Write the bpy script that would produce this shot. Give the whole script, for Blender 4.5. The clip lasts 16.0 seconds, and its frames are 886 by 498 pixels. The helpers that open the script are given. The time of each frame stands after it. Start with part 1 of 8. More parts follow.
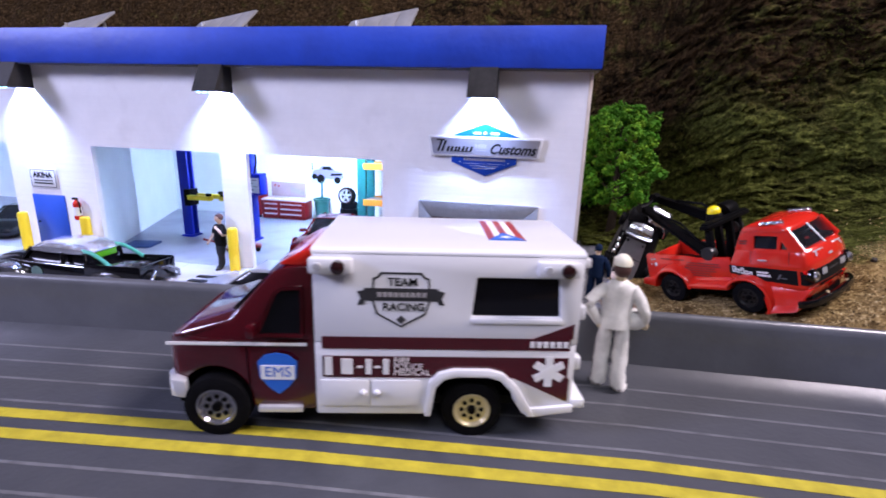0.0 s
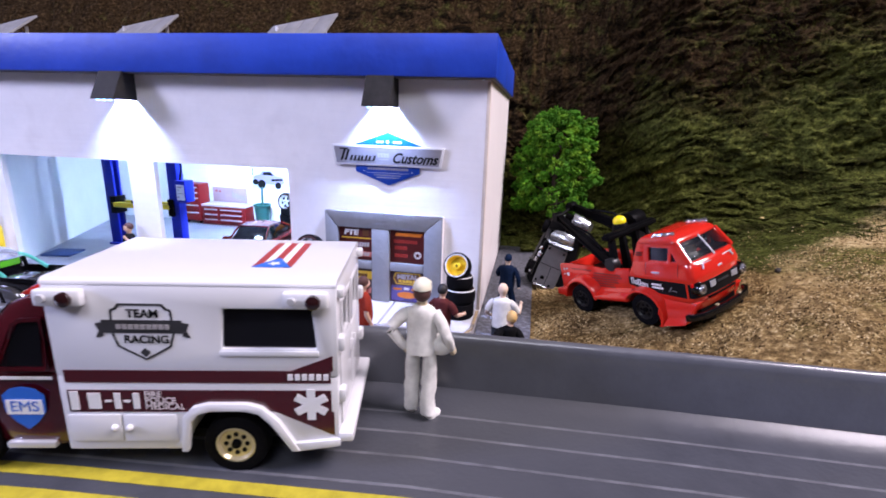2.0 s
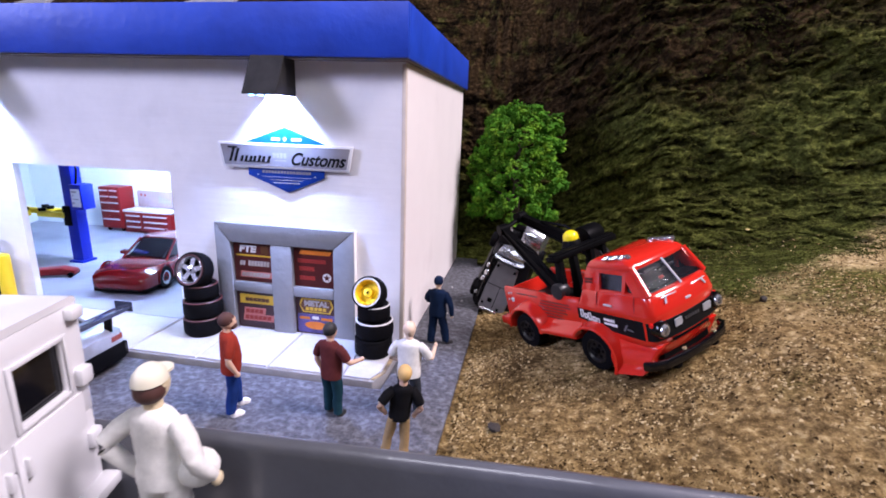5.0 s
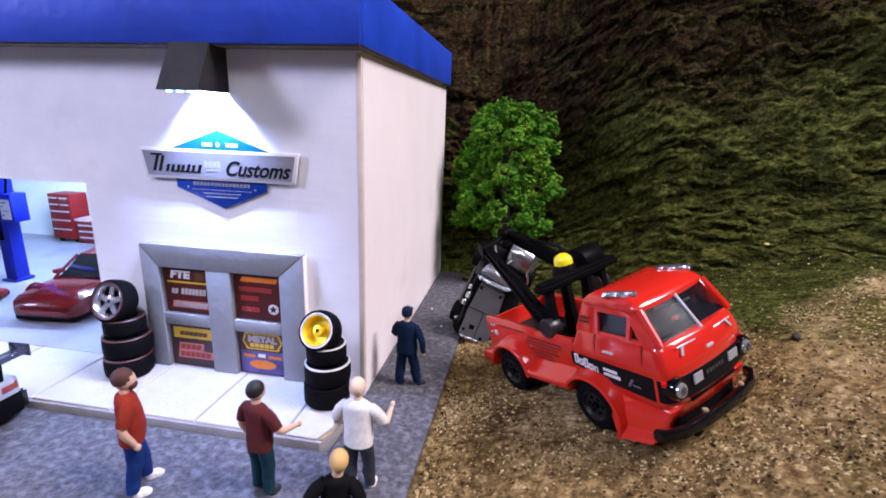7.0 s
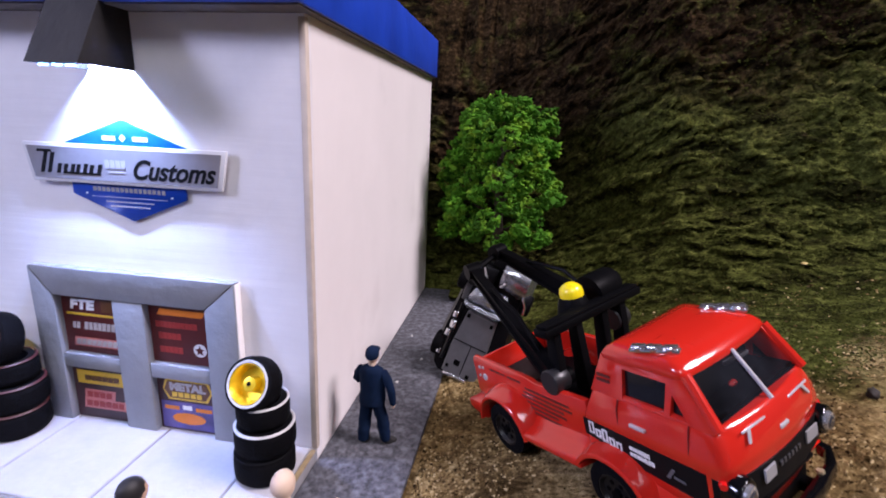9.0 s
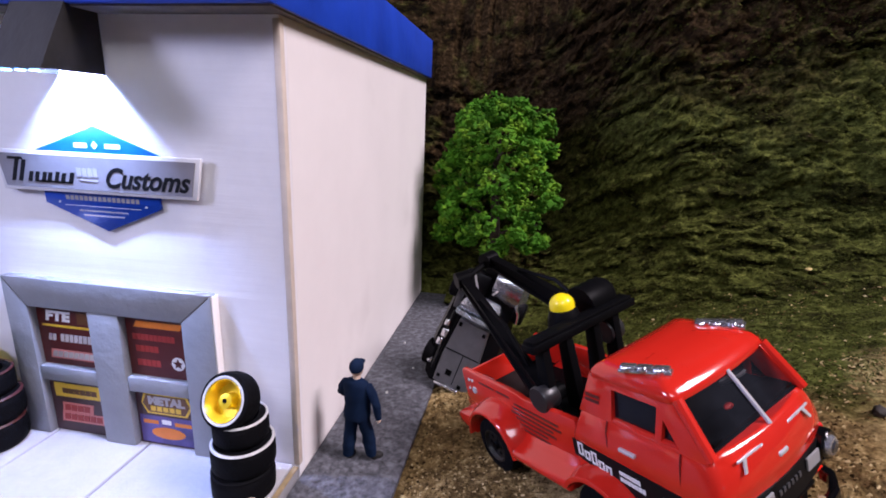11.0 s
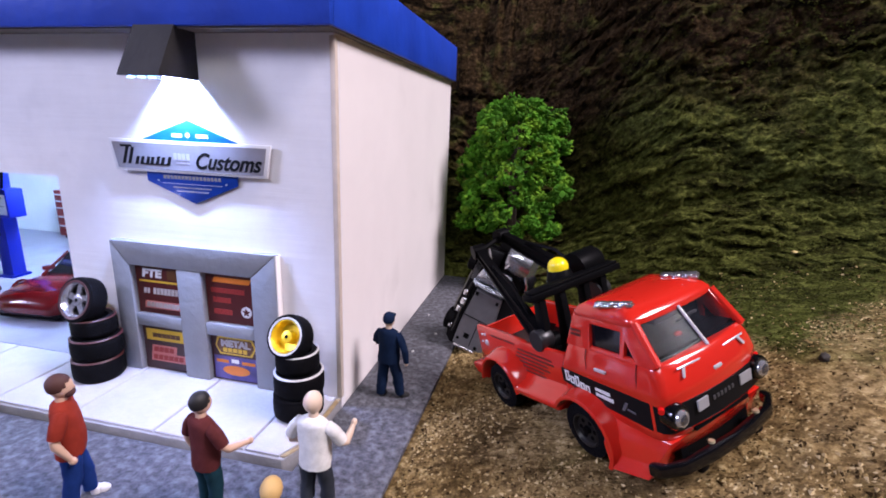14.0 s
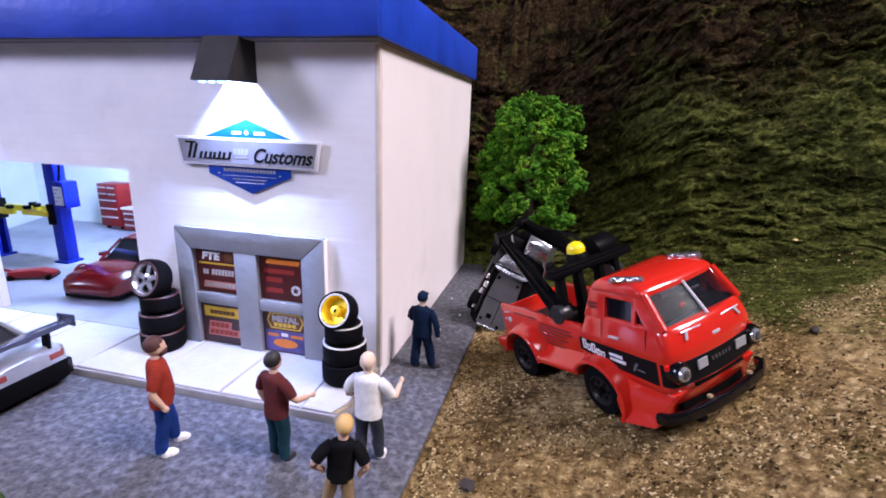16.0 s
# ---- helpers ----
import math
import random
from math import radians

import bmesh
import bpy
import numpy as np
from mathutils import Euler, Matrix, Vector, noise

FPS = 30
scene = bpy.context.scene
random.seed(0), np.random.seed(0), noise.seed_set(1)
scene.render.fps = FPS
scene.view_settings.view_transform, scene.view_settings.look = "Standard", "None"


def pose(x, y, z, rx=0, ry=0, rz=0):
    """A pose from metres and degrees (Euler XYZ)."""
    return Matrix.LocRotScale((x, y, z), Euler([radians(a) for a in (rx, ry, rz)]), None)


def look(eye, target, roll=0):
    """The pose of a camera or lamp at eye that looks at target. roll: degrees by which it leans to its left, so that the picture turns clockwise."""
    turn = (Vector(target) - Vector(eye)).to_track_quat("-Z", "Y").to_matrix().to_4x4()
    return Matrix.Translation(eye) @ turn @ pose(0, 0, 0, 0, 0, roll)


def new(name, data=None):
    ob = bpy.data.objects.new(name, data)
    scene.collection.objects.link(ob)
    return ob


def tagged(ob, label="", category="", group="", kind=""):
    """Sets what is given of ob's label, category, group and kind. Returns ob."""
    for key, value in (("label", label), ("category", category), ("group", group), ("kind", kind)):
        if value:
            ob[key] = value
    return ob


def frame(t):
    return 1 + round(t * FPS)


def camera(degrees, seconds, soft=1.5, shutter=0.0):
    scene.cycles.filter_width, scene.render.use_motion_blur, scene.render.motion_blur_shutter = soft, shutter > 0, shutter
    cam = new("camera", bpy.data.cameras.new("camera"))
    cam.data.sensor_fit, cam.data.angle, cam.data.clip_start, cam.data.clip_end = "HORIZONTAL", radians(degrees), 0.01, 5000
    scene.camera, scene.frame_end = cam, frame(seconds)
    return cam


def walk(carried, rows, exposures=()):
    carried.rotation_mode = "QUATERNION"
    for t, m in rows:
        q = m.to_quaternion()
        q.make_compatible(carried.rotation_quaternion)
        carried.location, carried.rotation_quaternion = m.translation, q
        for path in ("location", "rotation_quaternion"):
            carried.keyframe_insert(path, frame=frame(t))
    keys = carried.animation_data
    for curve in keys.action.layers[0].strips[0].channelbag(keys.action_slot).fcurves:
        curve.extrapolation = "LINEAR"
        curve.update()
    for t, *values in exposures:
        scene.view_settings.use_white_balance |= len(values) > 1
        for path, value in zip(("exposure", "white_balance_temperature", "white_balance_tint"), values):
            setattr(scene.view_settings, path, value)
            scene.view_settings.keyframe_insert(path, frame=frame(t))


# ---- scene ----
cam = camera(85.00, 16.0, soft=1.75, shutter=0.5)
CM = 0.01  # plan units are centimetres: a 1:64 scale model on a table
PATH = [
    (0, (-1.947, -21.607, 7.947), (-19.76, 73.41, -17.65), 1.82),
    (0.5, (-0.420, -21.636, 8.043), (-18.01, 73.38, -17.69), 1.73),
    (1, (0.565, -21.583, 8.144), (-16.62, 73.55, -17.42), 1.71),
    (1.5, (1.306, -21.036, 8.361), (-15.91, 74.09, -17.24), 1.68),
    (2, (1.894, -20.403, 8.433), (-15.07, 74.77, -17.17), 1.84),
    (2.5, (2.463, -19.713, 8.382), (-14.29, 75.55, -16.99), 1.81),
    (3, (2.733, -18.910, 8.439), (-13.78, 76.36, -17.07), 1.97),
    (3.5, (3.164, -18.154, 8.533), (-13.45, 77.10, -16.99), 1.72),
    (4, (3.600, -17.449, 8.410), (-12.95, 78.20, -17.24), 2.00),
    (6.5, (4.401, -13.631, 8.230), (-11.41, 81.77, -17.22), 1.91),
    (7, (4.489, -12.884, 8.390), (-11.39, 82.39, -17.50), 1.89),
    (7.5, (4.457, -12.205, 8.279), (-10.99, 83.31, -16.99), 2.02),
    (8, (4.570, -11.406, 8.002), (-10.70, 84.02, -17.69), 2.05),
    (8.5, (4.391, -10.523, 7.943), (-10.61, 85.05, -17.37), 2.21),
    (9, (4.394, -9.645, 8.096), (-10.30, 86.01, -17.09), 2.39),
    (9.7, (4.410, -8.859, 8.175), (-10.14, 86.85, -16.92), 2.45),
    (10.2, (4.531, -8.751, 8.228), (-10.22, 86.89, -17.02), 2.35),
    (10.7, (4.671, -8.908, 8.253), (-10.53, 86.60, -17.21), 2.21),
    (11.5, (4.774, -9.467, 8.180), (-11.65, 85.77, -17.50), 2.08),
    (12, (4.535, -9.919, 8.038), (-12.72, 85.10, -17.91), 2.07),
    (12.5, (4.722, -10.266, 7.973), (-13.60, 84.62, -17.73), 2.10),
    (13, (5.300, -10.555, 8.046), (-14.15, 84.18, -17.37), 2.06),
    (13.5, (5.354, -11.146, 7.929), (-14.60, 83.42, -17.74), 2.09),
    (14, (5.382, -11.543, 8.045), (-15.42, 82.98, -17.10), 2.06),
    (14.5, (5.223, -12.015, 8.157), (-16.03, 82.21, -17.72), 2.08),
    (15, (5.289, -12.492, 8.167), (-16.11, 81.73, -17.60), 2.17),
    (15.5, (5.326, -12.919, 8.046), (-17.04, 81.02, -17.93), 1.99),
    (16, (5.128, -13.257, 8.138), (-17.34, 80.58, -18.13), 1.93),
]
walk(cam, [(t, look([c * CM for c in eye], [c * CM for c in target], roll)) for t, eye, target, roll in PATH],
     exposures=[(0, -0.16), (2, -0.1), (4, -0.04), (6.5, -0.1), (8.5, -0.27), (9, -0.31), (11.5, -0.31), (12.5, -0.28), (14, -0.2), (16, -0.15)])

# ---- light ----
world = bpy.data.worlds.new("room_air")
scene.world = world
world.use_nodes = True
world.node_tree.nodes["Background"].inputs[0].default_value = (0.55, 0.5, 0.62, 1)
world.node_tree.nodes["Background"].inputs[1].default_value = 0.004


def lamp(name, kind, m, energy, colour, size=None, size_y=None, angle=None):
    data = bpy.data.lights.new(name, kind)
    data.energy, data.color = energy, colour
    if kind == "AREA":
        data.shape, data.size, data.size_y = "RECTANGLE", size, size_y or size
    ob = new(name, data)
    ob.matrix_world = m
    return ob


# unseen room light: cool far left, broad overhead right, a fill before the table
lamp("ceiling_light_glow", "AREA", look((-1.15, -0.66, 0.62), (0, 0, 0.05)), 21.5, (0.60, 0.61, 1.0), 0.3, 0.3)
lamp("ceiling_light_glow", "AREA", look((0.82, -0.10, 1.05), (0, 0.05, 0.05)), 29.5, (1.0, 0.875, 0.99), 0.42, 0.42)
# added fill with no known source, brightens the garage front
lamp("ceiling_light_glow", "AREA", look((0.05, -0.78, 0.80), (0, 0, 0)), 6.0, (0.86, 0.85, 1.0), 0.4, 0.4)


# ---- mesh helpers (plan units: cm) ----
def mesh_of(name, bm, mats, smooth=35):
    bmesh.ops.scale(bm, vec=(CM, CM, CM), verts=bm.verts)
    me = bpy.data.meshes.new(name)
    bm.to_mesh(me)
    bm.free()
    for m in mats if isinstance(mats, (list, tuple)) else [mats]:
        me.materials.append(m)
    if smooth:
        me.polygons.foreach_set("use_smooth", [True] * len(me.polygons))
        me.set_sharp_from_angle(angle=radians(smooth))
    return me


def part(name, bm, mats, parent=None, label="", kind="", smooth=35):
    ob = new(name, mesh_of(name, bm, mats, smooth))
    if parent is not None:
        ob.parent = parent
    return tagged(ob, label, kind=kind)


def thing(name, x, y, z, rz=0, label="", category="", group="", kind="", rx=0, ry=0):
    ob = new(name)
    ob.empty_display_size = 0.01
    ob.matrix_world = pose(x * CM, y * CM, z * CM, rx, ry, rz)
    return tagged(ob, label, category, group, kind)


def at_cm(x, y, z, rz=0, rx=0, ry=0):
    return pose(x * CM, y * CM, z * CM, rx, ry, rz)


def B():
    return bmesh.new()


def face(bm, vs, mi=0):
    f = bm.faces.new(vs)
    f.material_index = mi
    return f


def box(bm, x0, x1, y0, y1, z0, z1, bevel=0.0, mi=0, m=None, seg=2):
    v = [bm.verts.new((x, y, z)) for x in (x0, x1) for y in (y0, y1) for z in (z0, z1)]
    fs = [face(bm, [v[i] for i in q], mi) for q in ((0, 1, 3, 2), (4, 6, 7, 5), (0, 4, 5, 1), (2, 3, 7, 6), (0, 2, 6, 4), (1, 5, 7, 3))]
    out = v
    if bevel:
        es = list({e for f in fs for e in f.edges})
        r = bmesh.ops.bevel(bm, geom=es, offset=bevel, segments=seg, affect="EDGES", profile=0.5, clamp_overlap=True)
        out = list({w for f in r["faces"] for w in f.verts} | {w for w in v if w.is_valid})
        for f in r["faces"]:
            f.material_index = mi
    if m is not None:
        bmesh.ops.transform(bm, matrix=m, verts=out)
    return bm


def prism(bm, pts, axis, a, b, mi=0, bevel=0.0):
    """A polygon of (u, v) drawn out along an axis from a to b: x (u=y, v=z), y (u=x, v=z), z (u=x, v=y)."""
    put = {"x": lambda u, v, w: (w, u, v), "y": lambda u, v, w: (u, w, v), "z": lambda u, v, w: (u, v, w)}[axis]
    lo = [bm.verts.new(put(u, v, a)) for u, v in pts]
    hi = [bm.verts.new(put(u, v, b)) for u, v in pts]
    n = len(pts)
    fs = [face(bm, lo, mi), face(bm, hi[::-1], mi)]
    fs += [face(bm, (lo[i], hi[i], hi[(i + 1) % n], lo[(i + 1) % n]), mi) for i in range(n)]
    bmesh.ops.recalc_face_normals(bm, faces=fs)
    if bevel:
        es = [e for e in {e for f in fs for e in f.edges}]
        r = bmesh.ops.bevel(bm, geom=es, offset=bevel, segments=2, affect="EDGES", profile=0.5, clamp_overlap=True)
        for f in r["faces"]:
            f.material_index = mi
    return bm


def loft(bm, rings, mi=0, close=True, caps=True, loop=False):
    if loop:
        rings, caps = [*rings], False
    rows = [[bm.verts.new(p) for p in r] for r in rings]
    n = len(rows[0])
    fs = []
    for a, b in zip(rows, rows[1:] + rows[:1] if loop else rows[1:]):
        for i in range(n if close else n - 1):
            fs.append(face(bm, (a[i], a[(i + 1) % n], b[(i + 1) % n], b[i]), mi))
    if caps and close:
        fs += [face(bm, rows[0][::-1], mi), face(bm, rows[-1], mi)]
    bmesh.ops.recalc_face_normals(bm, faces=fs)
    return bm


def tube(bm, path, r, seg=8, mi=0):
    """A round bar along a path; r: one radius or one for each point."""
    rings = []
    path = [Vector(p) for p in path]
    for i, p in enumerate(path):
        d = (path[min(i + 1, len(path) - 1)] - path[max(i - 1, 0)]).normalized()
        u = d.orthogonal().normalized() if abs(d.z) > 0.95 else d.cross(Vector((0, 0, 1))).normalized()
        w = d.cross(u)
        k = r[i] if isinstance(r, (list, tuple)) else r
        rings.append([p + k * (math.cos(2 * math.pi * j / seg) * u + math.sin(2 * math.pi * j / seg) * w) for j in range(seg)])
    return loft(bm, rings, mi)


def spin_y(bm, profile, seg=24, mi=0, c=(0, 0, 0), loop=False):
    """A closed solid of revolution about the y axis; profile rows: (y, radius)."""
    rings = [[(c[0] + r * math.cos(2 * math.pi * j / seg), c[1] + y, c[2] + r * math.sin(2 * math.pi * j / seg)) for j in range(seg)] for y, r in profile]
    return loft(bm, rings, mi, loop=loop)


def spin_z(bm, profile, seg=24, mi=0, c=(0, 0, 0), loop=False):
    rings = [[(c[0] + r * math.cos(2 * math.pi * j / seg), c[1] + r * math.sin(2 * math.pi * j / seg), c[2] + z) for j in range(seg)] for z, r in profile]
    return loft(bm, rings, mi, loop=loop)


def ball(bm, c, rx, ry=None, rz=None, seg=12, rows=8, mi=0):
    ry, rz = ry or rx, rz or rx
    rings = []
    for i in range(rows + 1):
        a = math.pi * (0.04 + 0.92 * i / rows)
        rings.append([(c[0] + rx * math.sin(a) * math.cos(2 * math.pi * j / seg), c[1] + ry * math.sin(a) * math.sin(2 * math.pi * j / seg), c[2] - rz * math.cos(a)) for j in range(seg)])
    return loft(bm, rings, mi)


# ---- materials ----
def mat(name, colour, rough=0.5, metal=0.0, vary=0.12, grain=60, bump=0.0, bump_scale=400, coat=0.0, second=None, second_scale=15, second_at=(0.45, 0.65), spec=0.5, stretch=None):
    """A surface with grain at two scales (per metre), an optional second colour in patches, and fine relief."""
    m = bpy.data.materials.new(name)
    m.use_nodes = True
    nt = m.node_tree
    p = nt.nodes["Principled BSDF"]
    p.inputs["Roughness"].default_value, p.inputs["Metallic"].default_value = rough, metal
    p.inputs["Coat Weight"].default_value, p.inputs["Coat Roughness"].default_value = coat, 0.06
    p.inputs["Specular IOR Level"].default_value = spec
    tc = nt.nodes.new("ShaderNodeTexCoord")
    n1 = nt.nodes.new("ShaderNodeTexNoise")
    n1.inputs["Scale"].default_value, n1.inputs["Detail"].default_value, n1.inputs["Roughness"].default_value = grain, 6, 0.65
    nt.links.new(tc.outputs["Object"], n1.inputs["Vector"])
    ramp = nt.nodes.new("ShaderNodeValToRGB")
    lo = [c * (1 - vary) for c in colour]
    hi = [min(1, c * (1 + vary)) for c in colour]
    ramp.color_ramp.elements[0].color, ramp.color_ramp.elements[1].color = (*lo, 1), (*hi, 1)
    ramp.color_ramp.elements[0].position, ramp.color_ramp.elements[1].position = 0.3, 0.7
    nt.links.new(n1.outputs["Fac"], ramp.inputs[0])
    out = ramp.outputs[0]
    if second:
        n2 = nt.nodes.new("ShaderNodeTexNoise")
        n2.inputs["Scale"].default_value, n2.inputs["Detail"].default_value = second_scale, 5
        nt.links.new(tc.outputs["Object"], n2.inputs["Vector"])
        r2 = nt.nodes.new("ShaderNodeValToRGB")
        r2.color_ramp.elements[0].position, r2.color_ramp.elements[1].position = second_at
        nt.links.new(n2.outputs["Fac"], r2.inputs[0])
        mix = nt.nodes.new("ShaderNodeMix")
        mix.data_type = "RGBA"
        nt.links.new(r2.outputs[0], mix.inputs["Factor"])
        nt.links.new(out, mix.inputs["A"])
        mix.inputs["B"].default_value = (*second, 1)
        out = mix.outputs["Result"]
    nt.links.new(out, p.inputs["Base Color"])
    rr = nt.nodes.new("ShaderNodeMapRange")
    rr.inputs["To Min"].default_value, rr.inputs["To Max"].default_value = max(0.02, rough * 0.8), min(1, rough * 1.2)
    nt.links.new(n1.outputs["Fac"], rr.inputs["Value"])
    nt.links.new(rr.outputs[0], p.inputs["Roughness"])
    if bump:
        n3 = nt.nodes.new("ShaderNodeTexNoise")
        n3.inputs["Scale"].default_value, n3.inputs["Detail"].default_value = bump_scale, 4
        if stretch:
            mp = nt.nodes.new("ShaderNodeMapping")
            mp.inputs["Scale"].default_value = stretch
            nt.links.new(tc.outputs["Object"], mp.inputs["Vector"])
            nt.links.new(mp.outputs[0], n3.inputs["Vector"])
        else:
            nt.links.new(tc.outputs["Object"], n3.inputs["Vector"])
        b = nt.nodes.new("ShaderNodeBump")
        b.inputs["Strength"].default_value, b.inputs["Distance"].default_value = bump, 0.0006
        nt.links.new(n3.outputs["Fac"], b.inputs["Height"])
        nt.links.new(b.outputs[0], p.inputs["Normal"])
    return m


def glow(name, colour, strength):
    m = bpy.data.materials.new(name)
    m.use_nodes = True
    p = m.node_tree.nodes["Principled BSDF"]
    p.inputs["Base Color"].default_value = (*colour, 1)
    p.inputs["Emission Color"].default_value, p.inputs["Emission Strength"].default_value = (*colour, 1), strength
    return m


def clear(name, colour, rough=0.03):
    m = bpy.data.materials.new(name)
    m.use_nodes = True
    p = m.node_tree.nodes["Principled BSDF"]
    p.inputs["Base Color"].default_value, p.inputs["Roughness"].default_value = (*colour, 1), rough
    p.inputs["Transmission Weight"].default_value, p.inputs["IOR"].default_value = 1.0, 1.45
    return m


WHITE_WALL = mat("painted_white_wood", (0.84, 0.82, 0.83), 0.6, vary=0.04, grain=90, bump=0.2, bump_scale=420, stretch=(0.07, 1, 1), second=(0.72, 0.70, 0.71), second_scale=38, second_at=(0.60, 0.78))
SIDE_WALL = mat("painted_cream_board", (0.86, 0.82, 0.80), 0.6, vary=0.03, grain=40, bump=0.12, bump_scale=320, stretch=(1, 1, 0.12), second=(0.74, 0.70, 0.68), second_scale=32, second_at=(0.62, 0.85))
BLUE_TRIM = mat("blue_fascia_paint", (0.012, 0.06, 0.50), 0.45, vary=0.15, grain=40, bump=0.3, bump_scale=300, second=(0.01, 0.035, 0.3), second_scale=30, second_at=(0.5, 0.8))
RAW_BOARD = mat("grey_board_edge", (0.16, 0.14, 0.12), 0.85, vary=0.3, grain=200)
GREY_PAINT = mat("grey_frame_paint", (0.24, 0.25, 0.27), 0.6, vary=0.12, grain=150, bump=0.3, bump_scale=600)
DARK_HOOD = mat("dark_grey_hood", (0.022, 0.021, 0.021), 0.6, vary=0.35, grain=150, bump=0.25, bump_scale=500, spec=0.2, stretch=(1, 1, 0.12))
CONCRETE = mat("pale_concrete", (0.41, 0.405, 0.42), 0.75, vary=0.08, grain=200, bump=0.25, bump_scale=900, second=(0.38, 0.37, 0.37), second_scale=50, second_at=(0.55, 0.8))
KERB = mat("grey_kerb", (0.25, 0.245, 0.255), 0.8, vary=0.15, grain=200, bump=0.3, bump_scale=900)
ASPHALT = mat("blue_grey_asphalt", (0.068, 0.069, 0.082), 0.8, vary=0.8, grain=700, bump=1.0, bump_scale=420, second=(0.165, 0.168, 0.195), second_scale=420, second_at=(0.48, 0.72))
TRACK = mat("grey_track_plastic", (0.052, 0.055, 0.067), 0.36, vary=0.15, grain=120, bump=0.12, bump_scale=900, coat=0.2, spec=0.35, second=(0.064, 0.066, 0.076), second_scale=25)
TRACK.node_tree.nodes["Principled BSDF"].inputs["Coat Roughness"].default_value = 0.23
BARRIER = mat("grey_barrier_plastic", (0.095, 0.099, 0.115), 0.3, vary=0.15, grain=80, bump=0.1, bump_scale=900, coat=0.35)
YELLOW_LINE = mat("yellow_line_paint", (0.40, 0.335, 0.028), 0.5, vary=0.25, grain=250, bump=0.2, bump_scale=900)
WHITE_LINE = mat("worn_lane_line", (0.125, 0.127, 0.14), 0.36, vary=0.4, grain=200)
FLOOR_IN = mat("sealed_concrete_floor", (0.27, 0.275, 0.33), 0.45, vary=0.1, grain=80, bump=0.15, bump_scale=900, second=(0.2, 0.205, 0.25), second_scale=40)
INNER = mat("pale_inner_wall", (0.80, 0.82, 0.81), 0.7, vary=0.04, grain=60, bump=0.1)
RED = mat("red_enamel", (0.54, 0.018, 0.010), 0.16, vary=0.06, grain=40, coat=0.6)
MAROON = mat("maroon_enamel", (0.058, 0.002, 0.006), 0.2, vary=0.08, grain=60, coat=0.7)
WINE = mat("metallic_wine_paint", (0.105, 0.003, 0.004), 0.2, vary=0.1, grain=200, coat=0.45, spec=0.2)
BODY_WHITE = mat("gloss_white_enamel", (0.70, 0.70, 0.72), 0.3, vary=0.02, grain=30, coat=0.4)
BLACK = mat("black_plastic", (0.003, 0.003, 0.0035), 0.45, vary=0.2, grain=100, spec=0.04)
TYRE = mat("tyre_rubber", (0.005, 0.005, 0.006), 0.6, vary=0.3, grain=200, bump=0.3, bump_scale=1500, spec=0.03)
CHROME = mat("bright_plating", (0.72, 0.72, 0.74), 0.22, metal=0.45, vary=0.06, coat=0.5)
SILVER = mat("silver_metallic_paint", (0.45, 0.46, 0.49), 0.3, metal=0.6, vary=0.08, grain=300, coat=0.6)
BLACK_GLOSS = mat("black_gloss_paint", (0.003, 0.003, 0.004), 0.15, vary=0.1, coat=0.55, spec=0.2)
GLASS_DARK = mat("smoked_window", (0.005, 0.005, 0.007), 0.08, vary=0.1, coat=0.2, spec=0.3)
GOLD = mat("gold_wheel", (0.85, 0.60, 0.03), 0.3, metal=0.5, vary=0.1)
LIFT_BLUE = mat("blue_lift_paint", (0.003, 0.013, 0.30), 0.45, vary=0.1, spec=0.25)
YELLOW = mat("yellow_safety_paint", (0.80, 0.58, 0.02), 0.45, vary=0.08)
PRINT_WHITE = mat("white_print", (0.78, 0.78, 0.78), 0.5, vary=0.05)
PRINT_BLACK = mat("black_print", (0.005, 0.005, 0.006), 0.5, vary=0.1, spec=0.12)

# ---- ground ----
def lerp_rows(v, rows):
    """Smooth interpolation in rows of (v, value)."""
    if v <= rows[0][0]:
        return rows[0][1]
    for (a, p), (b, q) in zip(rows, rows[1:]):
        if v <= b:
            k = (v - a) / (b - a)
            return p + (q - p) * k
    return rows[-1][1]


def ground_z(x, y):
    """Height of the earth: level beside the yard, a bank to the right, a steep hill behind."""
    bank = lerp_rows(x, [(2.6, -0.06), (4.0, 0.16), (8.0, 1.30), (12.0, 2.75), (16, 3.5), (30, 4.5)])
    bank *= lerp_rows(y, [(-12, 0.3), (-5.5, 0.85), (-2, 1.0)])
    foot = lerp_rows(x, [(3, 12.4), (6, 11.5), (11, 8.5), (30, 7.0)])
    d = y - foot
    hill = lerp_rows(d, [(0, 0), (2.0, 0.7), (4.0, 2.2), (6.0, 6.2), (9, 13), (14, 23), (30, 44)])
    return bank + hill


def ridge(p):
    return 1 - 2.4 * abs(noise.noise(p))


def ground_noise(x, y):
    p = Vector((x, y, 0))
    soft = 0.40 * noise.fractal(p * 0.22, 1.0, 2.0, 3) + 0.16 * noise.fractal(p * 0.9 + Vector((7, 3, 1)), 0.8, 2.1, 4)
    k = lerp_rows(y, [(4, 0.28), (12, 0.6), (16, 1.2)])
    k *= lerp_rows(x, [(2.4, 0.15), (3.4, 0.5), (5, 1.0)]) if y < 11 else 1.0
    return k * soft


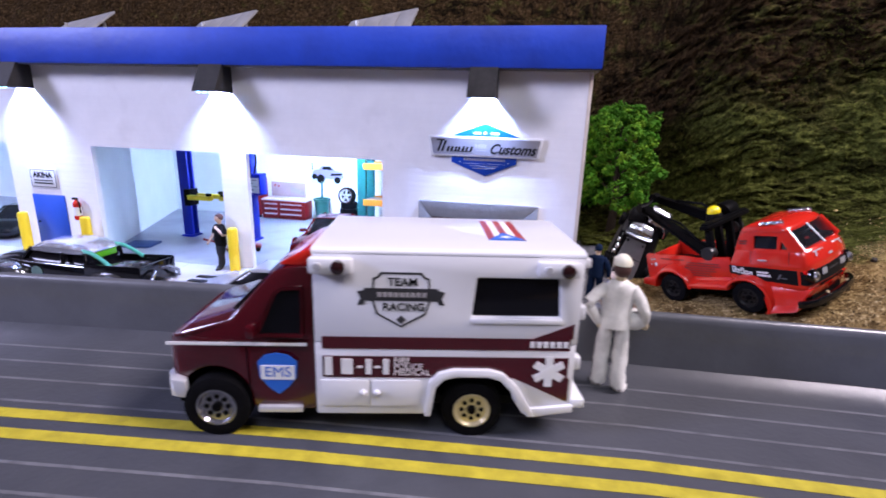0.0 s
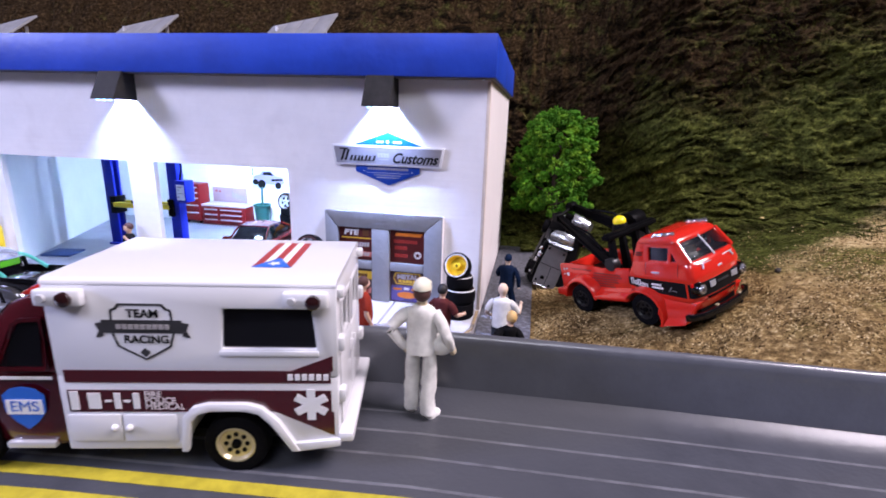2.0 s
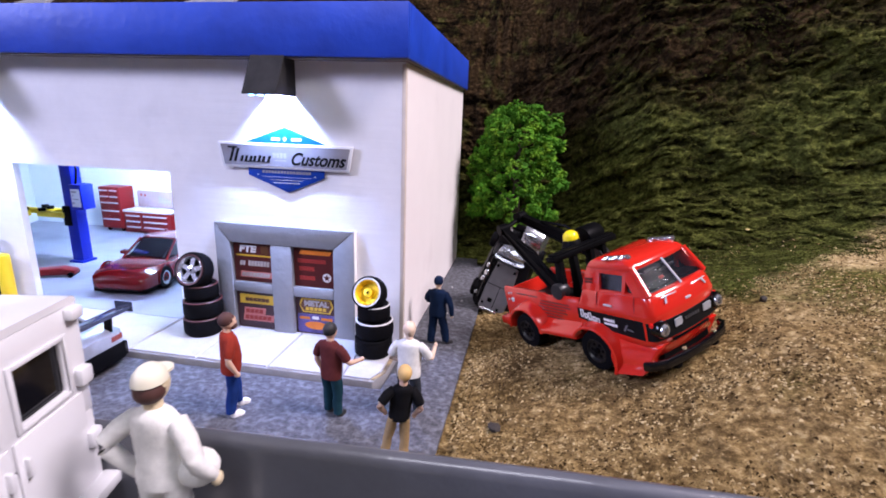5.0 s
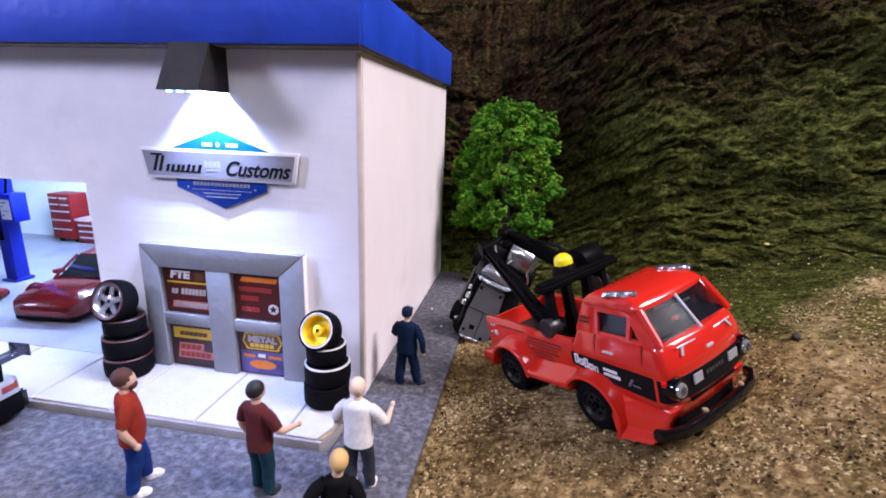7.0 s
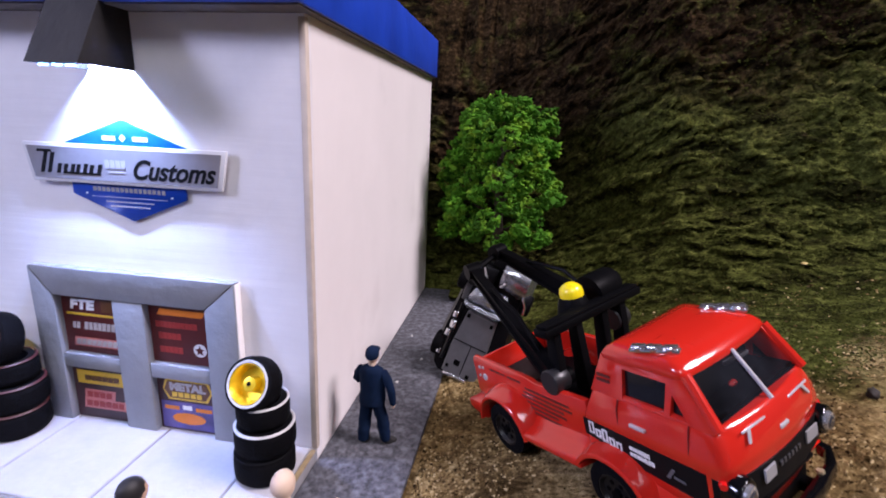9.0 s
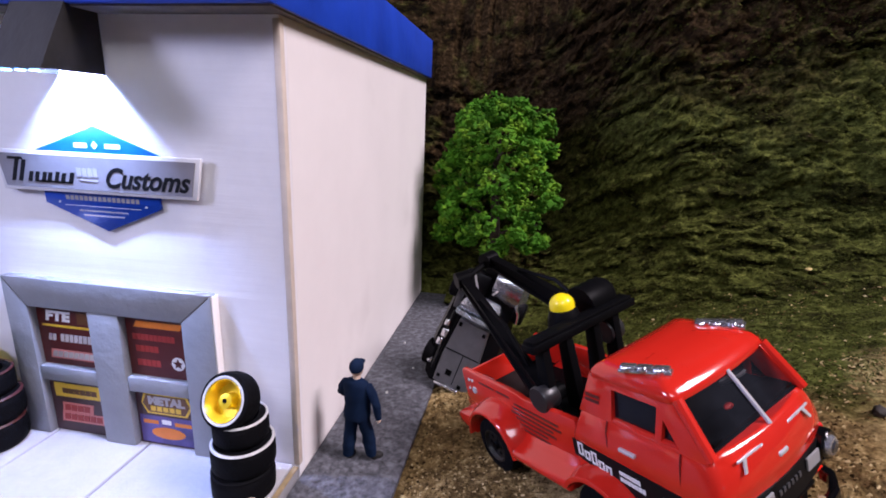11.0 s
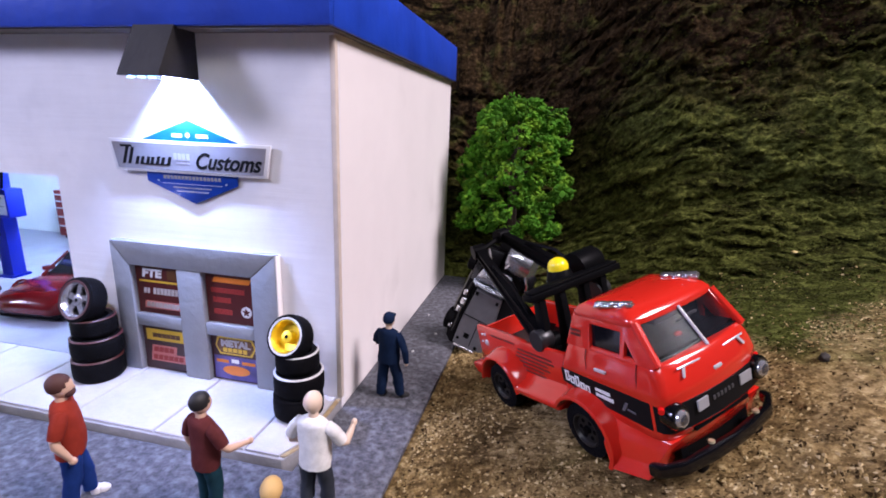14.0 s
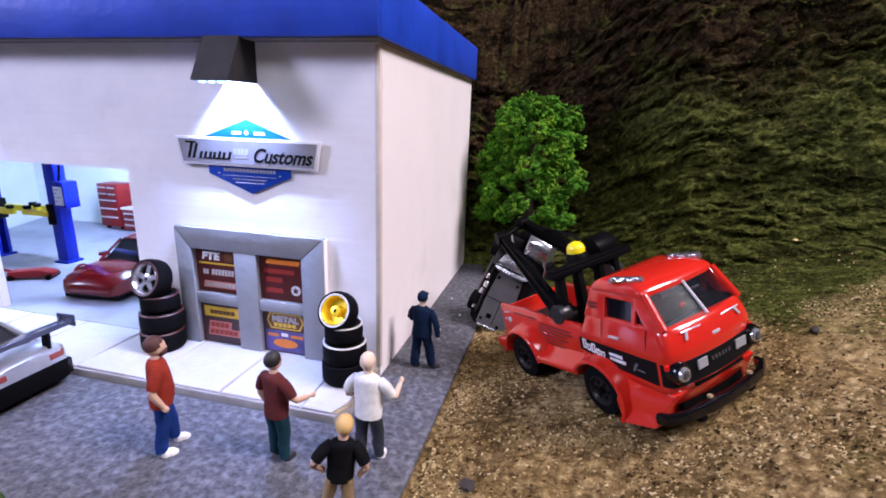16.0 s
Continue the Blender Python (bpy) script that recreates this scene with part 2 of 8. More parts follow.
def ground_point(x, y):
    """A point of the earth: matted ledges, coarse to fine, bulge out of the slope."""
    z = ground_z(x, y) + ground_noise(x, y)
    up = lerp_rows(y + 0.5 * min(9.0, max(0.0, x - 5)), [(9.5, 0.0), (11.0, 0.55), (13, 1.0), (17, 1.0)])
    if up < 0.3:
        # crumbly soil
        z += (0.3 - up) / 0.3 * (0.07 * noise.noise(Vector((x, y, 2)) * 1.6) + 0.06 * noise.noise(Vector((x, y, 4)) * 3.4)) * min(1, max(0, x - 2.5))
    if up <= 0:
        return (x, y, z)
    s = ground_z(x, y) * 0.75 + y * 0.6 + 0.06 * x
    d = 0.42 * ridge(Vector((x * 0.10, s * 0.25, 5)))
    for f, a, w in ((0.42, 0.36, 1.9), (0.95, 0.25, 1.7), (2.0, 0.20, 1.4), (3.8, 0.11, 1.0)):
        # a lip that juts out over a hollow and then falls back
        ph = s * f + w * noise.fractal(Vector((x * f * 0.42, s * f * 0.55, 9 * f)), 0.8, 2.0, 3)
        d += a * (1 - (ph - math.floor(ph))) * max(0.0, 0.55 + 1.3 * noise.noise(Vector((x * f * 0.5, s * f * 0.7, 3 + f))))
    # tufts: rounded lumps, wider than high, with hollows under them
    q = noise.noise(Vector((x * 0.5, s * 0.8, 12))) * 1.2
    d += 0.42 * max(0.0, noise.noise(Vector((x * 0.8 + q, s * 2.0 + q, 3))) + 0.12) ** 0.8 + 0.30 * max(0.0, noise.noise(Vector((x * 1.7 - q, s * 3.8, 8)))) ** 0.8 + 0.12 * noise.noise(Vector((x * 4.1, s * 6.4, 8)))
    d *= up
    return (x, y - 1.25 * d, z + 0.10 * d)


GROUND = bpy.data.materials.new("earth_and_turf")
GROUND.use_nodes = True


def ground_material():
    nt = GROUND.node_tree
    p = nt.nodes["Principled BSDF"]
    p.inputs["Roughness"].default_value = 0.95
    p.inputs["Specular IOR Level"].default_value = 0.04
    tc = nt.nodes.new("ShaderNodeTexCoord")
    sep = nt.nodes.new("ShaderNodeSeparateXYZ")
    nt.links.new(tc.outputs["Object"], sep.inputs[0])

    def noisy(scale, detail=8, rough=0.7):
        n = nt.nodes.new("ShaderNodeTexNoise")
        n.inputs["Scale"].default_value, n.inputs["Detail"].default_value, n.inputs["Roughness"].default_value = scale, detail, rough
        nt.links.new(tc.outputs["Object"], n.inputs["Vector"])
        return n.outputs["Fac"]

    def ramp(fac, *stops):
        r = nt.nodes.new("ShaderNodeValToRGB")
        while len(r.color_ramp.elements) < len(stops):
            r.color_ramp.elements.new(0.5)
        for e, (pos, c) in zip(r.color_ramp.elements, stops):
            e.position, e.color = pos, (*c, 1)
        nt.links.new(fac, r.inputs[0])
        return r.outputs[0]

    def mix(fac, a, b):
        m = nt.nodes.new("ShaderNodeMix")
        m.data_type = "RGBA"
        nt.links.new(fac, m.inputs["Factor"])
        nt.links.new(a, m.inputs["A"])
        nt.links.new(b, m.inputs["B"])
        return m.outputs["Result"]

    def maths(op, a, b, clamp=False):
        m = nt.nodes.new("ShaderNodeMath")
        m.operation, m.use_clamp = op, clamp
        for i, v in enumerate((a, b)):
            if isinstance(v, (int, float)):
                m.inputs[i].default_value = v
            else:
                nt.links.new(v, m.inputs[i])
        return m.outputs[0]

    fine, coarse, patch = noisy(380), noisy(70), noisy(14, 5, 0.6)
    earth = ramp(fine, (0.28, (0.030, 0.018, 0.006)), (0.44, (0.140, 0.092, 0.037)), (0.56, (0.29, 0.20, 0.085)), (0.70, (0.58, 0.45, 0.22)))
    turf = ramp(fine, (0.32, (0.008, 0.0085, 0.0018)), (0.50, (0.056, 0.064, 0.013)), (0.68, (0.155, 0.168, 0.042)))
    peat = ramp(fine, (0.34, (0.005, 0.003, 0.0015)), (0.53, (0.030, 0.018, 0.008)), (0.72, (0.10, 0.064, 0.030)))
    # turf covers the hill's foot, peat the upper hill, bare earth the front
    west = maths("SUBTRACT", maths("ADD", sep.outputs["Y"], maths("MULTIPLY", sep.outputs["X"], 0.72)), 0.100)
    east = maths("ADD", maths("SUBTRACT", sep.outputs["Y"], maths("MULTIPLY", sep.outputs["X"], 0.70)), 0.067)
    ragged = maths("ADD", maths("MULTIPLY", maths("SUBTRACT", patch, 0.5), 0.035), maths("MULTIPLY", maths("SUBTRACT", coarse, 0.5), 0.030))
    to_turf = maths("MULTIPLY", maths("ADD", maths("MINIMUM", west, east), ragged), 75.0, True)
    high = maths("ADD", sep.outputs["Z"], maths("MULTIPLY", maths("SUBTRACT", patch, 0.5), 0.16))
    high = maths("SUBTRACT", high, maths("MULTIPLY", sep.outputs["X"], 0.46))
    to_peat = maths("MULTIPLY", maths("SUBTRACT", high, 0.012), 22.0, True)
    moss = maths("MULTIPLY", maths("SUBTRACT", maths("ADD", coarse, maths("MULTIPLY", sep.outputs["X"], 0.14)), 0.52), 7.0, True)
    upper = mix(maths("MULTIPLY", moss, 0.62), peat, turf)
    dark = ramp(fine, (0.32, (0.014, 0.008, 0.003)), (0.52, (0.076, 0.048, 0.018)), (0.7, (0.235, 0.16, 0.066)))
    # darker soil patches, more towards the yard's edge; dry straw-coloured earth further out
    dark_soil = maths("ADD", noisy(34, 6, 0.7), maths("MULTIPLY", maths("SUBTRACT", 0.075, sep.outputs["X"]), 0.3))
    earth = mix(maths("MULTIPLY", maths("SUBTRACT", dark_soil, 0.52), 6.0, True), earth, dark)
    # a dry straw-coloured crest further out
    straw = ramp(fine, (0.30, (0.07, 0.045, 0.020)), (0.44, (0.28, 0.20, 0.090)), (0.58, (0.50, 0.38, 0.19)), (0.72, (0.72, 0.59, 0.36)))
    dry = maths("ADD", maths("MULTIPLY", maths("SUBTRACT", sep.outputs["X"], 0.105), 9.0, True), maths("MULTIPLY", maths("ADD", sep.outputs["Y"], 0.04), 7.0, True))
    dry = maths("MULTIPLY", maths("SUBTRACT", maths("ADD", dry, maths("MULTIPLY", maths("SUBTRACT", noisy(26, 6, 0.7), 0.5), 3.4)), 0.45), 1.8, True)
    earth = mix(dry, earth, straw)
    tuft = ramp(fine, (0.34, (0.02, 0.02, 0.004)), (0.52, (0.09, 0.085, 0.02)), (0.7, (0.25, 0.22, 0.07)))
    green = maths("ADD", noisy(22, 4, 0.6), maths("MULTIPLY", maths("SUBTRACT", sep.outputs["X"], 0.13), 1.2))
    # a thin grown-over patch on the crest
    away = maths("ABSOLUTE", maths("SUBTRACT", maths("SUBTRACT", sep.outputs["Y"], maths("MULTIPLY", sep.outputs["X"], 0.3)), -0.027), 0.0)
    grown = maths("MULTIPLY", maths("SUBTRACT", 0.20, maths("MULTIPLY", away, 9.0)), maths("MULTIPLY", maths("SUBTRACT", sep.outputs["X"], 0.115), 60.0, True))
    green = maths("ADD", green, maths("MAXIMUM", grown, 0.0))
    earth = mix(maths("MULTIPLY", maths("SUBTRACT", green, 0.58), 6.0, True), earth, tuft)
    low = mix(to_turf, earth, mix(maths("MULTIPLY", maths("SUBTRACT", noisy(45), 0.66), 6.0, True), turf, peat))
    # near-black shade painted into the gaps between the mats, which run along the slope
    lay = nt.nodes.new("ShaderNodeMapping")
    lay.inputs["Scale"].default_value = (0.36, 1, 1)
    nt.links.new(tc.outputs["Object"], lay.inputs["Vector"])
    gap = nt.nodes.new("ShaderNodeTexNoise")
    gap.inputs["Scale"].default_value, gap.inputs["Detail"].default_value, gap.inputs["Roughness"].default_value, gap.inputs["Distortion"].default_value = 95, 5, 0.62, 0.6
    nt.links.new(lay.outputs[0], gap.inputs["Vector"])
    gap_shade = ramp(fine, (0.4, (0.0010, 0.0006, 0.0003)), (0.7, (0.012, 0.008, 0.003)))
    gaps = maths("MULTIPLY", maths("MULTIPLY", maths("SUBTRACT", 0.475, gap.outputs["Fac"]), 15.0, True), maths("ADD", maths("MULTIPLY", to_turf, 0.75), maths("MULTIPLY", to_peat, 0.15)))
    nt.links.new(mix(gaps, mix(to_peat, low, upper), gap_shade), p.inputs["Base Color"])
    b = nt.nodes.new("ShaderNodeBump")
    b.inputs["Strength"].default_value, b.inputs["Distance"].default_value = 0.9, 0.0015
    nt.links.new(fine, b.inputs["Height"])
    # broader matted relief, longer along the slope
    mp = nt.nodes.new("ShaderNodeMapping")
    mp.inputs["Scale"].default_value = (0.45, 1, 1)
    nt.links.new(tc.outputs["Object"], mp.inputs["Vector"])
    n = nt.nodes.new("ShaderNodeTexNoise")
    n.inputs["Scale"].default_value, n.inputs["Detail"].default_value = 130, 4
    nt.links.new(mp.outputs[0], n.inputs["Vector"])
    b2 = nt.nodes.new("ShaderNodeBump")
    b2.inputs["Strength"].default_value, b2.inputs["Distance"].default_value = 1.0, 0.006
    nt.links.new(n.outputs["Fac"], b2.inputs["Height"])
    nt.links.new(b.outputs[0], b2.inputs["Normal"])
    nt.links.new(b2.outputs[0], p.inputs["Normal"])


ground_material()


def build_ground():
    bm = B()
    xs = [-62 + 0.6 * i for i in range(100)] + [-2 + 0.13 * i for i in range(230)] + [28 + 1.0 * i for i in range(35)]
    ys = [-26 + 1.0 * i for i in range(16)] + [-10 + 0.2 * i for i in range(90)] + [8 + 0.085 * i for i in range(47)] + [12 + 0.046 * i for i in range(180)] + [20.3 + 1.0 * i for i in range(22)]
    rows = []
    for y in ys:
        row = []
        for x in xs:
            if x < 2.2 and y < 12.6:
                z = -0.5
            else:
                p = ground_point(x, y)
                if x < 1.5 and y >= 12.6:
                    p = (x, max(p[1], 13.6 + 0.02 * (y - 12.6)), p[2])
                if x < 2.6 and y < 12.6:
                    p = (x, y, -0.12)
                row.append(bm.verts.new((p[0], p[1], min(p[2], 46))))
                continue
            row.append(bm.verts.new((x, y, z)))
        rows.append(row)
    for a, b in zip(rows, rows[1:]):
        for i in range(len(xs) - 1):
            bm.faces.new((a[i], a[i + 1], b[i + 1], b[i]))
    return part("ground", bm, GROUND, None, "brown earth bank rising to a steep mossy hillside", "structure", smooth=180)


ground = build_ground()
tagged(ground, category="ground")

# asphalt yard with a strip along the building's side
bm = B()
prism(bm, [(-46, -9.2), (2.28, -9.2), (2.38, 13.2), (0.02, 13.2), (0.02, -2.82), (-46, -2.82)], "z", -0.35, 0.0, bevel=0.03)
yard = tagged(part("pavement", bm, ASPHALT, None, "rough blue-grey asphalt yard with a dark edge", "structure"), category="pavement")

# pavement in front of the garage: slabs with open joints over a kerb body
bm = B()
prism(bm, [(-46, -2.80), (-0.25, -2.80), (0.0, -2.2), (0.0, -0.02), (-46, -0.02)], "z", -0.35, 0.22, bevel=0.04)
sidewalk = tagged(part("sidewalk", bm, KERB, None, "grey kerb under pale concrete slabs before the garage", "structure"), category="sidewalk")

# ---- raised track ----
def track_y(x):
    """The far barrier's line."""
    return lerp_rows(x, [(-50, -18.0), (-30, -14.4), (-22, -13.2), (-15, -12.35), (-11, -11.88), (-6, -11.28), (0, -10.72), (5, -10.52), (10, -10.42), (16, -10.5), (30, -11.6), (50, -16)])


ROAD_Z = 2.4


def strip(bm, off0, off1, z0, z1, x0=-44, x1=44, step=1.0, mi=0):
    """A band that follows the track at two offsets from the barrier."""
    n = int((x1 - x0) / step)
    rows = []
    for i in range(n + 1):
        x = x0 + (x1 - x0) * i / n
        s = (track_y(x + 0.5) - track_y(x - 0.5))
        k = 1 / math.hypot(1, s)
        rows.append([bm.verts.new((x + o * s * k, track_y(x) - o * k, z)) for o, z in ((off0, z0), (off1, z1))])
    for a, b in zip(rows, rows[1:]):
        face(bm, (a[0], a[1], b[1], b[0]), mi)


def sweep(bm, prof, x0=-44, x1=44, step=1.0):
    rings = []
    n = int((x1 - x0) / step)
    for i in range(n + 1):
        x = x0 + (x1 - x0) * i / n
        s = (track_y(x + 0.5) - track_y(x - 0.5))
        k = 1 / math.hypot(1, s)
        rings.append([(x + o * s * k, track_y(x) - o * k, z) for o, z in prof])
    loft(bm, rings)


bm = B()
sweep(bm, [(0.03, ROAD_Z + 0.20), (0.12, ROAD_Z + 0.14), (0.28, ROAD_Z + 0.07), (0.45, ROAD_Z + 0.02), (0.62, ROAD_Z), (9.5, ROAD_Z), (9.5, ROAD_Z - 0.3), (0.03, ROAD_Z - 0.3)])
road = tagged(part("road", bm, TRACK, None, "glossy dark grey model race track surface", "structure", smooth=50), category="road")
bm = B()
sweep(bm, [(0.02, ROAD_Z + 0.18), (0.0, 3.70), (-0.01, 3.80), (-0.06, 3.87), (-0.13, 3.90), (-0.20, 3.87), (-0.25, 3.80), (-0.26, 3.70), (-0.26, -0.4), (0.05, -0.4), (0.05, ROAD_Z - 0.1)])
barrier = tagged(part("track_barrier", bm, BARRIER, None, "grey plastic track side wall, scuffed along its top", "structure", smooth=50), category="barrier")
bm = B()
for o in (0.80, 1.48, 2.18, 2.94, 4.55, 5.15, 5.75, 6.4):
    strip(bm, o, o + 0.07, ROAD_Z + 0.006, ROAD_Z + 0.006)
part("lane_groove", bm, WHITE_LINE, road, "worn pale lane lines along the track", "stuff", smooth=0)
for o in (3.22, 3.78):
    bm = B()
    strip(bm, o, o + 0.27, ROAD_Z + 0.012, ROAD_Z + 0.012)
    part("yellow_line", bm, YELLOW_LINE, road, "yellow painted double centre line", smooth=0)

# ---- garage building ----
garage = thing("garage_building", 0, 0, 0, label="white model garage with blue fascia and open bays", category="building")
WALL_TOP, SLAB = 10.05, 0.28
bm = B()
T = 0.26
for x0, x1, z0, z1 in ((-8.97, 0, -0.3, WALL_TOP), (-15.9, -8.97, 6.12, WALL_TOP), (-17.3, -15.9, -0.3, WALL_TOP), (-24.75, -17.3, 6.12, WALL_TOP), (-30.1, -24.75, -0.3, WALL_TOP), (-38.5, -30.1, 6.12, WALL_TOP), (-58, -38.5, -0.3, WALL_TOP)):
    box(bm, x0, x1, 0, T, z0, z1)
bmesh.ops.remove_doubles(bm, verts=bm.verts, dist=0.001)
front_wall = part("front_wall", bm, WHITE_WALL, garage, "white painted wooden front with brush grain")
bm = B()
box(bm, -T, 0.0, T + 0.005, 13.4, -0.3, WALL_TOP)
part("side_wall", bm, SIDE_WALL, garage, "cream-white painted side board")
bm = B()
box(bm, -0.14, 0.015, -0.012, 0.16, 0.25, WALL_TOP - 0.05, 0.03)
part("corner_edge", bm, mat("bare_corner_edge", (0.60, 0.52, 0.44), 0.7, vary=0.15, grain=120), garage, "thin bare edge at the wall's corner")
bm = B()
box(bm, -58, -T - 0.005, 13.0, 13.4, -0.3, WALL_TOP)
part("back_wall", bm, INNER, garage)
bm = B()
box(bm, -9.0, -8.6, T + 0.005, 12.995, -0.3, WALL_TOP)
part("inner_wall", bm, INNER, garage)
bm = B()
prism(bm, [(-25.35, T + 0.01), (-25.0, T + 0.01), (-30.8, 12.99), (-31.2, 12.99)], "z", -0.3, WALL_TOP)
part("inner_wall", bm, INNER, garage)
bm = B()
box(bm, -58, -9.005, -0.015, 12.99, -0.3, SLAB)
part("garage_floor", bm, FLOOR_IN, garage, "sealed pale concrete workshop floor")
bm = B()
box(bm, -58, 0.18, -0.62, 13.35, WALL_TOP + 0.01, WALL_TOP + 0.36)
part("roof", bm, RAW_BOARD, garage, "rough grey board roof")
bm = B()
for q in ((-58, 0.24, -0.74, -0.50, 10.10, 11.68), (0.02, 0.24, -0.495, 13.45, 10.10, 11.68)):
    box(bm, *q[:4], q[4], q[5], 0.03)
part("fascia", bm, BLUE_TRIM, garage, "blue painted fascia board round the roof")
# door beside the first bay
bm = B()
box(bm, -28.95, -26.87, -0.05, 0.02, 0.24, 3.42, 0.02)
door = part("door", bm, mat("blue_door_paint", (0.015, 0.075, 0.42), 0.4, vary=0.08), garage, "plain blue steel door")
bm = B()
ball(bm, (-28.7, -0.1, 1.9), 0.06)
part("door_handle", bm, BLACK, door)

# slabs of the pavement
for i in range(17):
    x1 = -1.3 - 2.6 * (i - 1)
    x0 = x1 - 2.6
    if i == 0:
        x0, x1 = -1.3, -0.04
    bm = B()
    if i == 0:
        prism(bm, [(x0 + 0.03, -2.72), (x1 - 0.34, -2.72), (x1 - 0.12, -2.2), (x1 - 0.12, -0.03), (x0 + 0.03, -0.03)], "z", 0.2, SLAB, bevel=0.02)
    else:
        box(bm, x0 + 0.03, x1 - 0.03, -2.72, -0.03, 0.2, SLAB, 0.02, seg=1)
    part("slab", bm, CONCRETE, sidewalk)

bm = B()
prism(bm, [(-0.36, -2.70), (-0.24, -2.70), (-0.01, -2.18), (-0.01, -0.03), (-0.135, -0.03), (-0.135, -2.15)], "z", 0.21, 0.245, bevel=0.01)
part("kerb_end", bm, mat("raw_board_edge", (0.34, 0.25, 0.13), 0.85, vary=0.35, grain=250, bump=0.4, bump_scale=700, second=(0.10, 0.08, 0.06), second_scale=180), sidewalk, "worn raw board edge at the kerb's end")

# entrance: grey frame with two pairs of posters behind glass openings
entrance = thing("shop_entrance", -4.55, -0.01, SLAB, label="grey framed shop entrance with four posters", category="entrance")
FX0, FX1, FZ1 = -2.61, 2.79, 4.14
bm = B()
w, wl, wr = 0.72, 0.60, 0.79
prism(bm, [(FX0, 0), (FX0 + wl, 0), (FX0 + wl, FZ1 - w), (FX0, FZ1)], "y", -0.25, 0.0, bevel=0.03)
part("frame_post", bm, GREY_PAINT, entrance)
bm = B()
prism(bm, [(FX1 - wr, 0), (FX1, 0), (FX1, FZ1), (FX1 - wr, FZ1 - w)], "y", -0.25, 0.0, bevel=0.03)
part("frame_post", bm, GREY_PAINT, entrance)
bm = B()
prism(bm, [(FX0 + 0.01, FZ1), (FX0 + wl + 0.005, FZ1 - w), (FX1 - wr - 0.005, FZ1 - w), (FX1 - 0.01, FZ1)], "y", -0.255, 0.0, bevel=0.03)
part("frame_head", bm, GREY_PAINT, entrance)
bm = B()
box(bm, -0.42, 0.40, -0.245, 0.0, 0, FZ1 - w - 0.005, 0.03)
part("mullion", bm, GREY_PAINT, entrance)
for x0, x1 in ((FX0 + wl + 0.005, -0.425), (0.405, FX1 - wr - 0.005)):
    bm = B()
    box(bm, x0, x1, -0.22, 0.0, 1.50, 1.88, 0.03)
    part("crossbar", bm, GREY_PAINT, entrance)

bm = B()
box(bm, FX1 - 0.004, FX1 + 0.03, -0.22, 0.0, 0, FZ1 - 0.03, 0.012)
part("frame_edge", bm, SIDE_WALL, entrance, "cream painted edge of the frame")

PAPER_RED = mat("dark_red_poster", (0.085, 0.012, 0.011), 0.35, vary=0.2, grain=80)
PAPER_DARK = mat("dark_poster", (0.045, 0.016, 0.02), 0.35, vary=0.2, grain=80)
PAPER_VIOLET = mat("violet_poster", (0.11, 0.085, 0.31), 0.35, vary=0.2, grain=80, second=(0.03, 0.03, 0.10), second_scale=70)
INK = {
    "white": PRINT_WHITE,
    "yellow": mat("yellow_print", (0.72, 0.47, 0.04), 0.4, vary=0.15),
    "orange": mat("orange_print", (0.70, 0.20, 0.02), 0.4, vary=0.15),
    "red": mat("red_print", (0.36, 0.035, 0.028), 0.4, vary=0.1),
    "pink": mat("pale_red_print", (0.62, 0.20, 0.17), 0.4, vary=0.15),
    "grey": mat("grey_print", (0.35, 0.33, 0.33), 0.4, vary=0.1),
    "black": PRINT_BLACK,
    "pale": mat("faded_white_print", (0.50, 0.47, 0.46), 0.4, vary=0.25, grain=150),
    "blue": mat("blue_print", (0.02, 0.13, 0.55), 0.4, vary=0.08),
    "brown": mat("brown_print", (0.12, 0.05, 0.015), 0.4, vary=0.15),
}


def bars(parent, ink, rows, y=-0.01, name="lettering", th=0.008, slant=0.0, label=""):
    """Plain bars on a face that looks to -y; rows of (x0, x1, z0, z1)."""
    bm = B()
    for x0, x1, z0, z1 in rows:
        s = slant * (z1 - z0)
        prism(bm, [(x0, z0), (x1, z0), (x1 + s, z1), (x0 + s, z1)], "y", y - th, y)
    return part(name, bm, INK[ink], parent, label, "stuff", smooth=0)


def words(x0, x1, z0, z1, n, gap=0.25):
    """A row of n letter-wide bars."""
    w = (x1 - x0) / n
    return [(x0 + i * w, x0 + (i + 1 - gap) * w, z0, z1) for i in range(n)]


def poster(x0, x1, z0, z1, paper):
    bm = B()
    box(bm, x0, x1, -0.05, -0.005, z0, z1)
    return part("poster", bm, paper, entrance)


L0, L1, R0, R1 = FX0 + wl + 0.005, -0.425, 0.405, FX1 - wr - 0.005
p = poster(L0, L1, 1.885, FZ1 - w - 0.005, PAPER_RED)
fte_poster = p
bars(p, "brown", [(L0 + 1.1, L0 + 1.4, 3.0, 3.3)], -0.05)
bars(p, "yellow", [(L0 + 0.1, L1 - 0.08, 2.87, 2.93)], -0.05)
bars(p, "pale", words(L0 + 0.22, L0 + 0.45, 2.51, 2.68, 2, 0.25) + words(L0 + 0.55, L0 + 1.42, 2.50, 2.70, 7, 0.22), -0.05, slant=0.15)
bars(p, "pink", [(L0 + 0.2, L1 - 0.08, 2.04, 2.28)], -0.05, slant=0.2)
bars(p, "pale", words(L0 + 0.26, L1 - 0.16, 2.08, 2.24, 8, 0.15), -0.059, slant=0.3)
p = poster(R0, R1, 1.885, FZ1 - w - 0.005, PAPER_RED)
bars(p, "orange", [(R0 + 0.2, R1 - 0.2, 3.12, 3.28)], -0.05, slant=0.6)
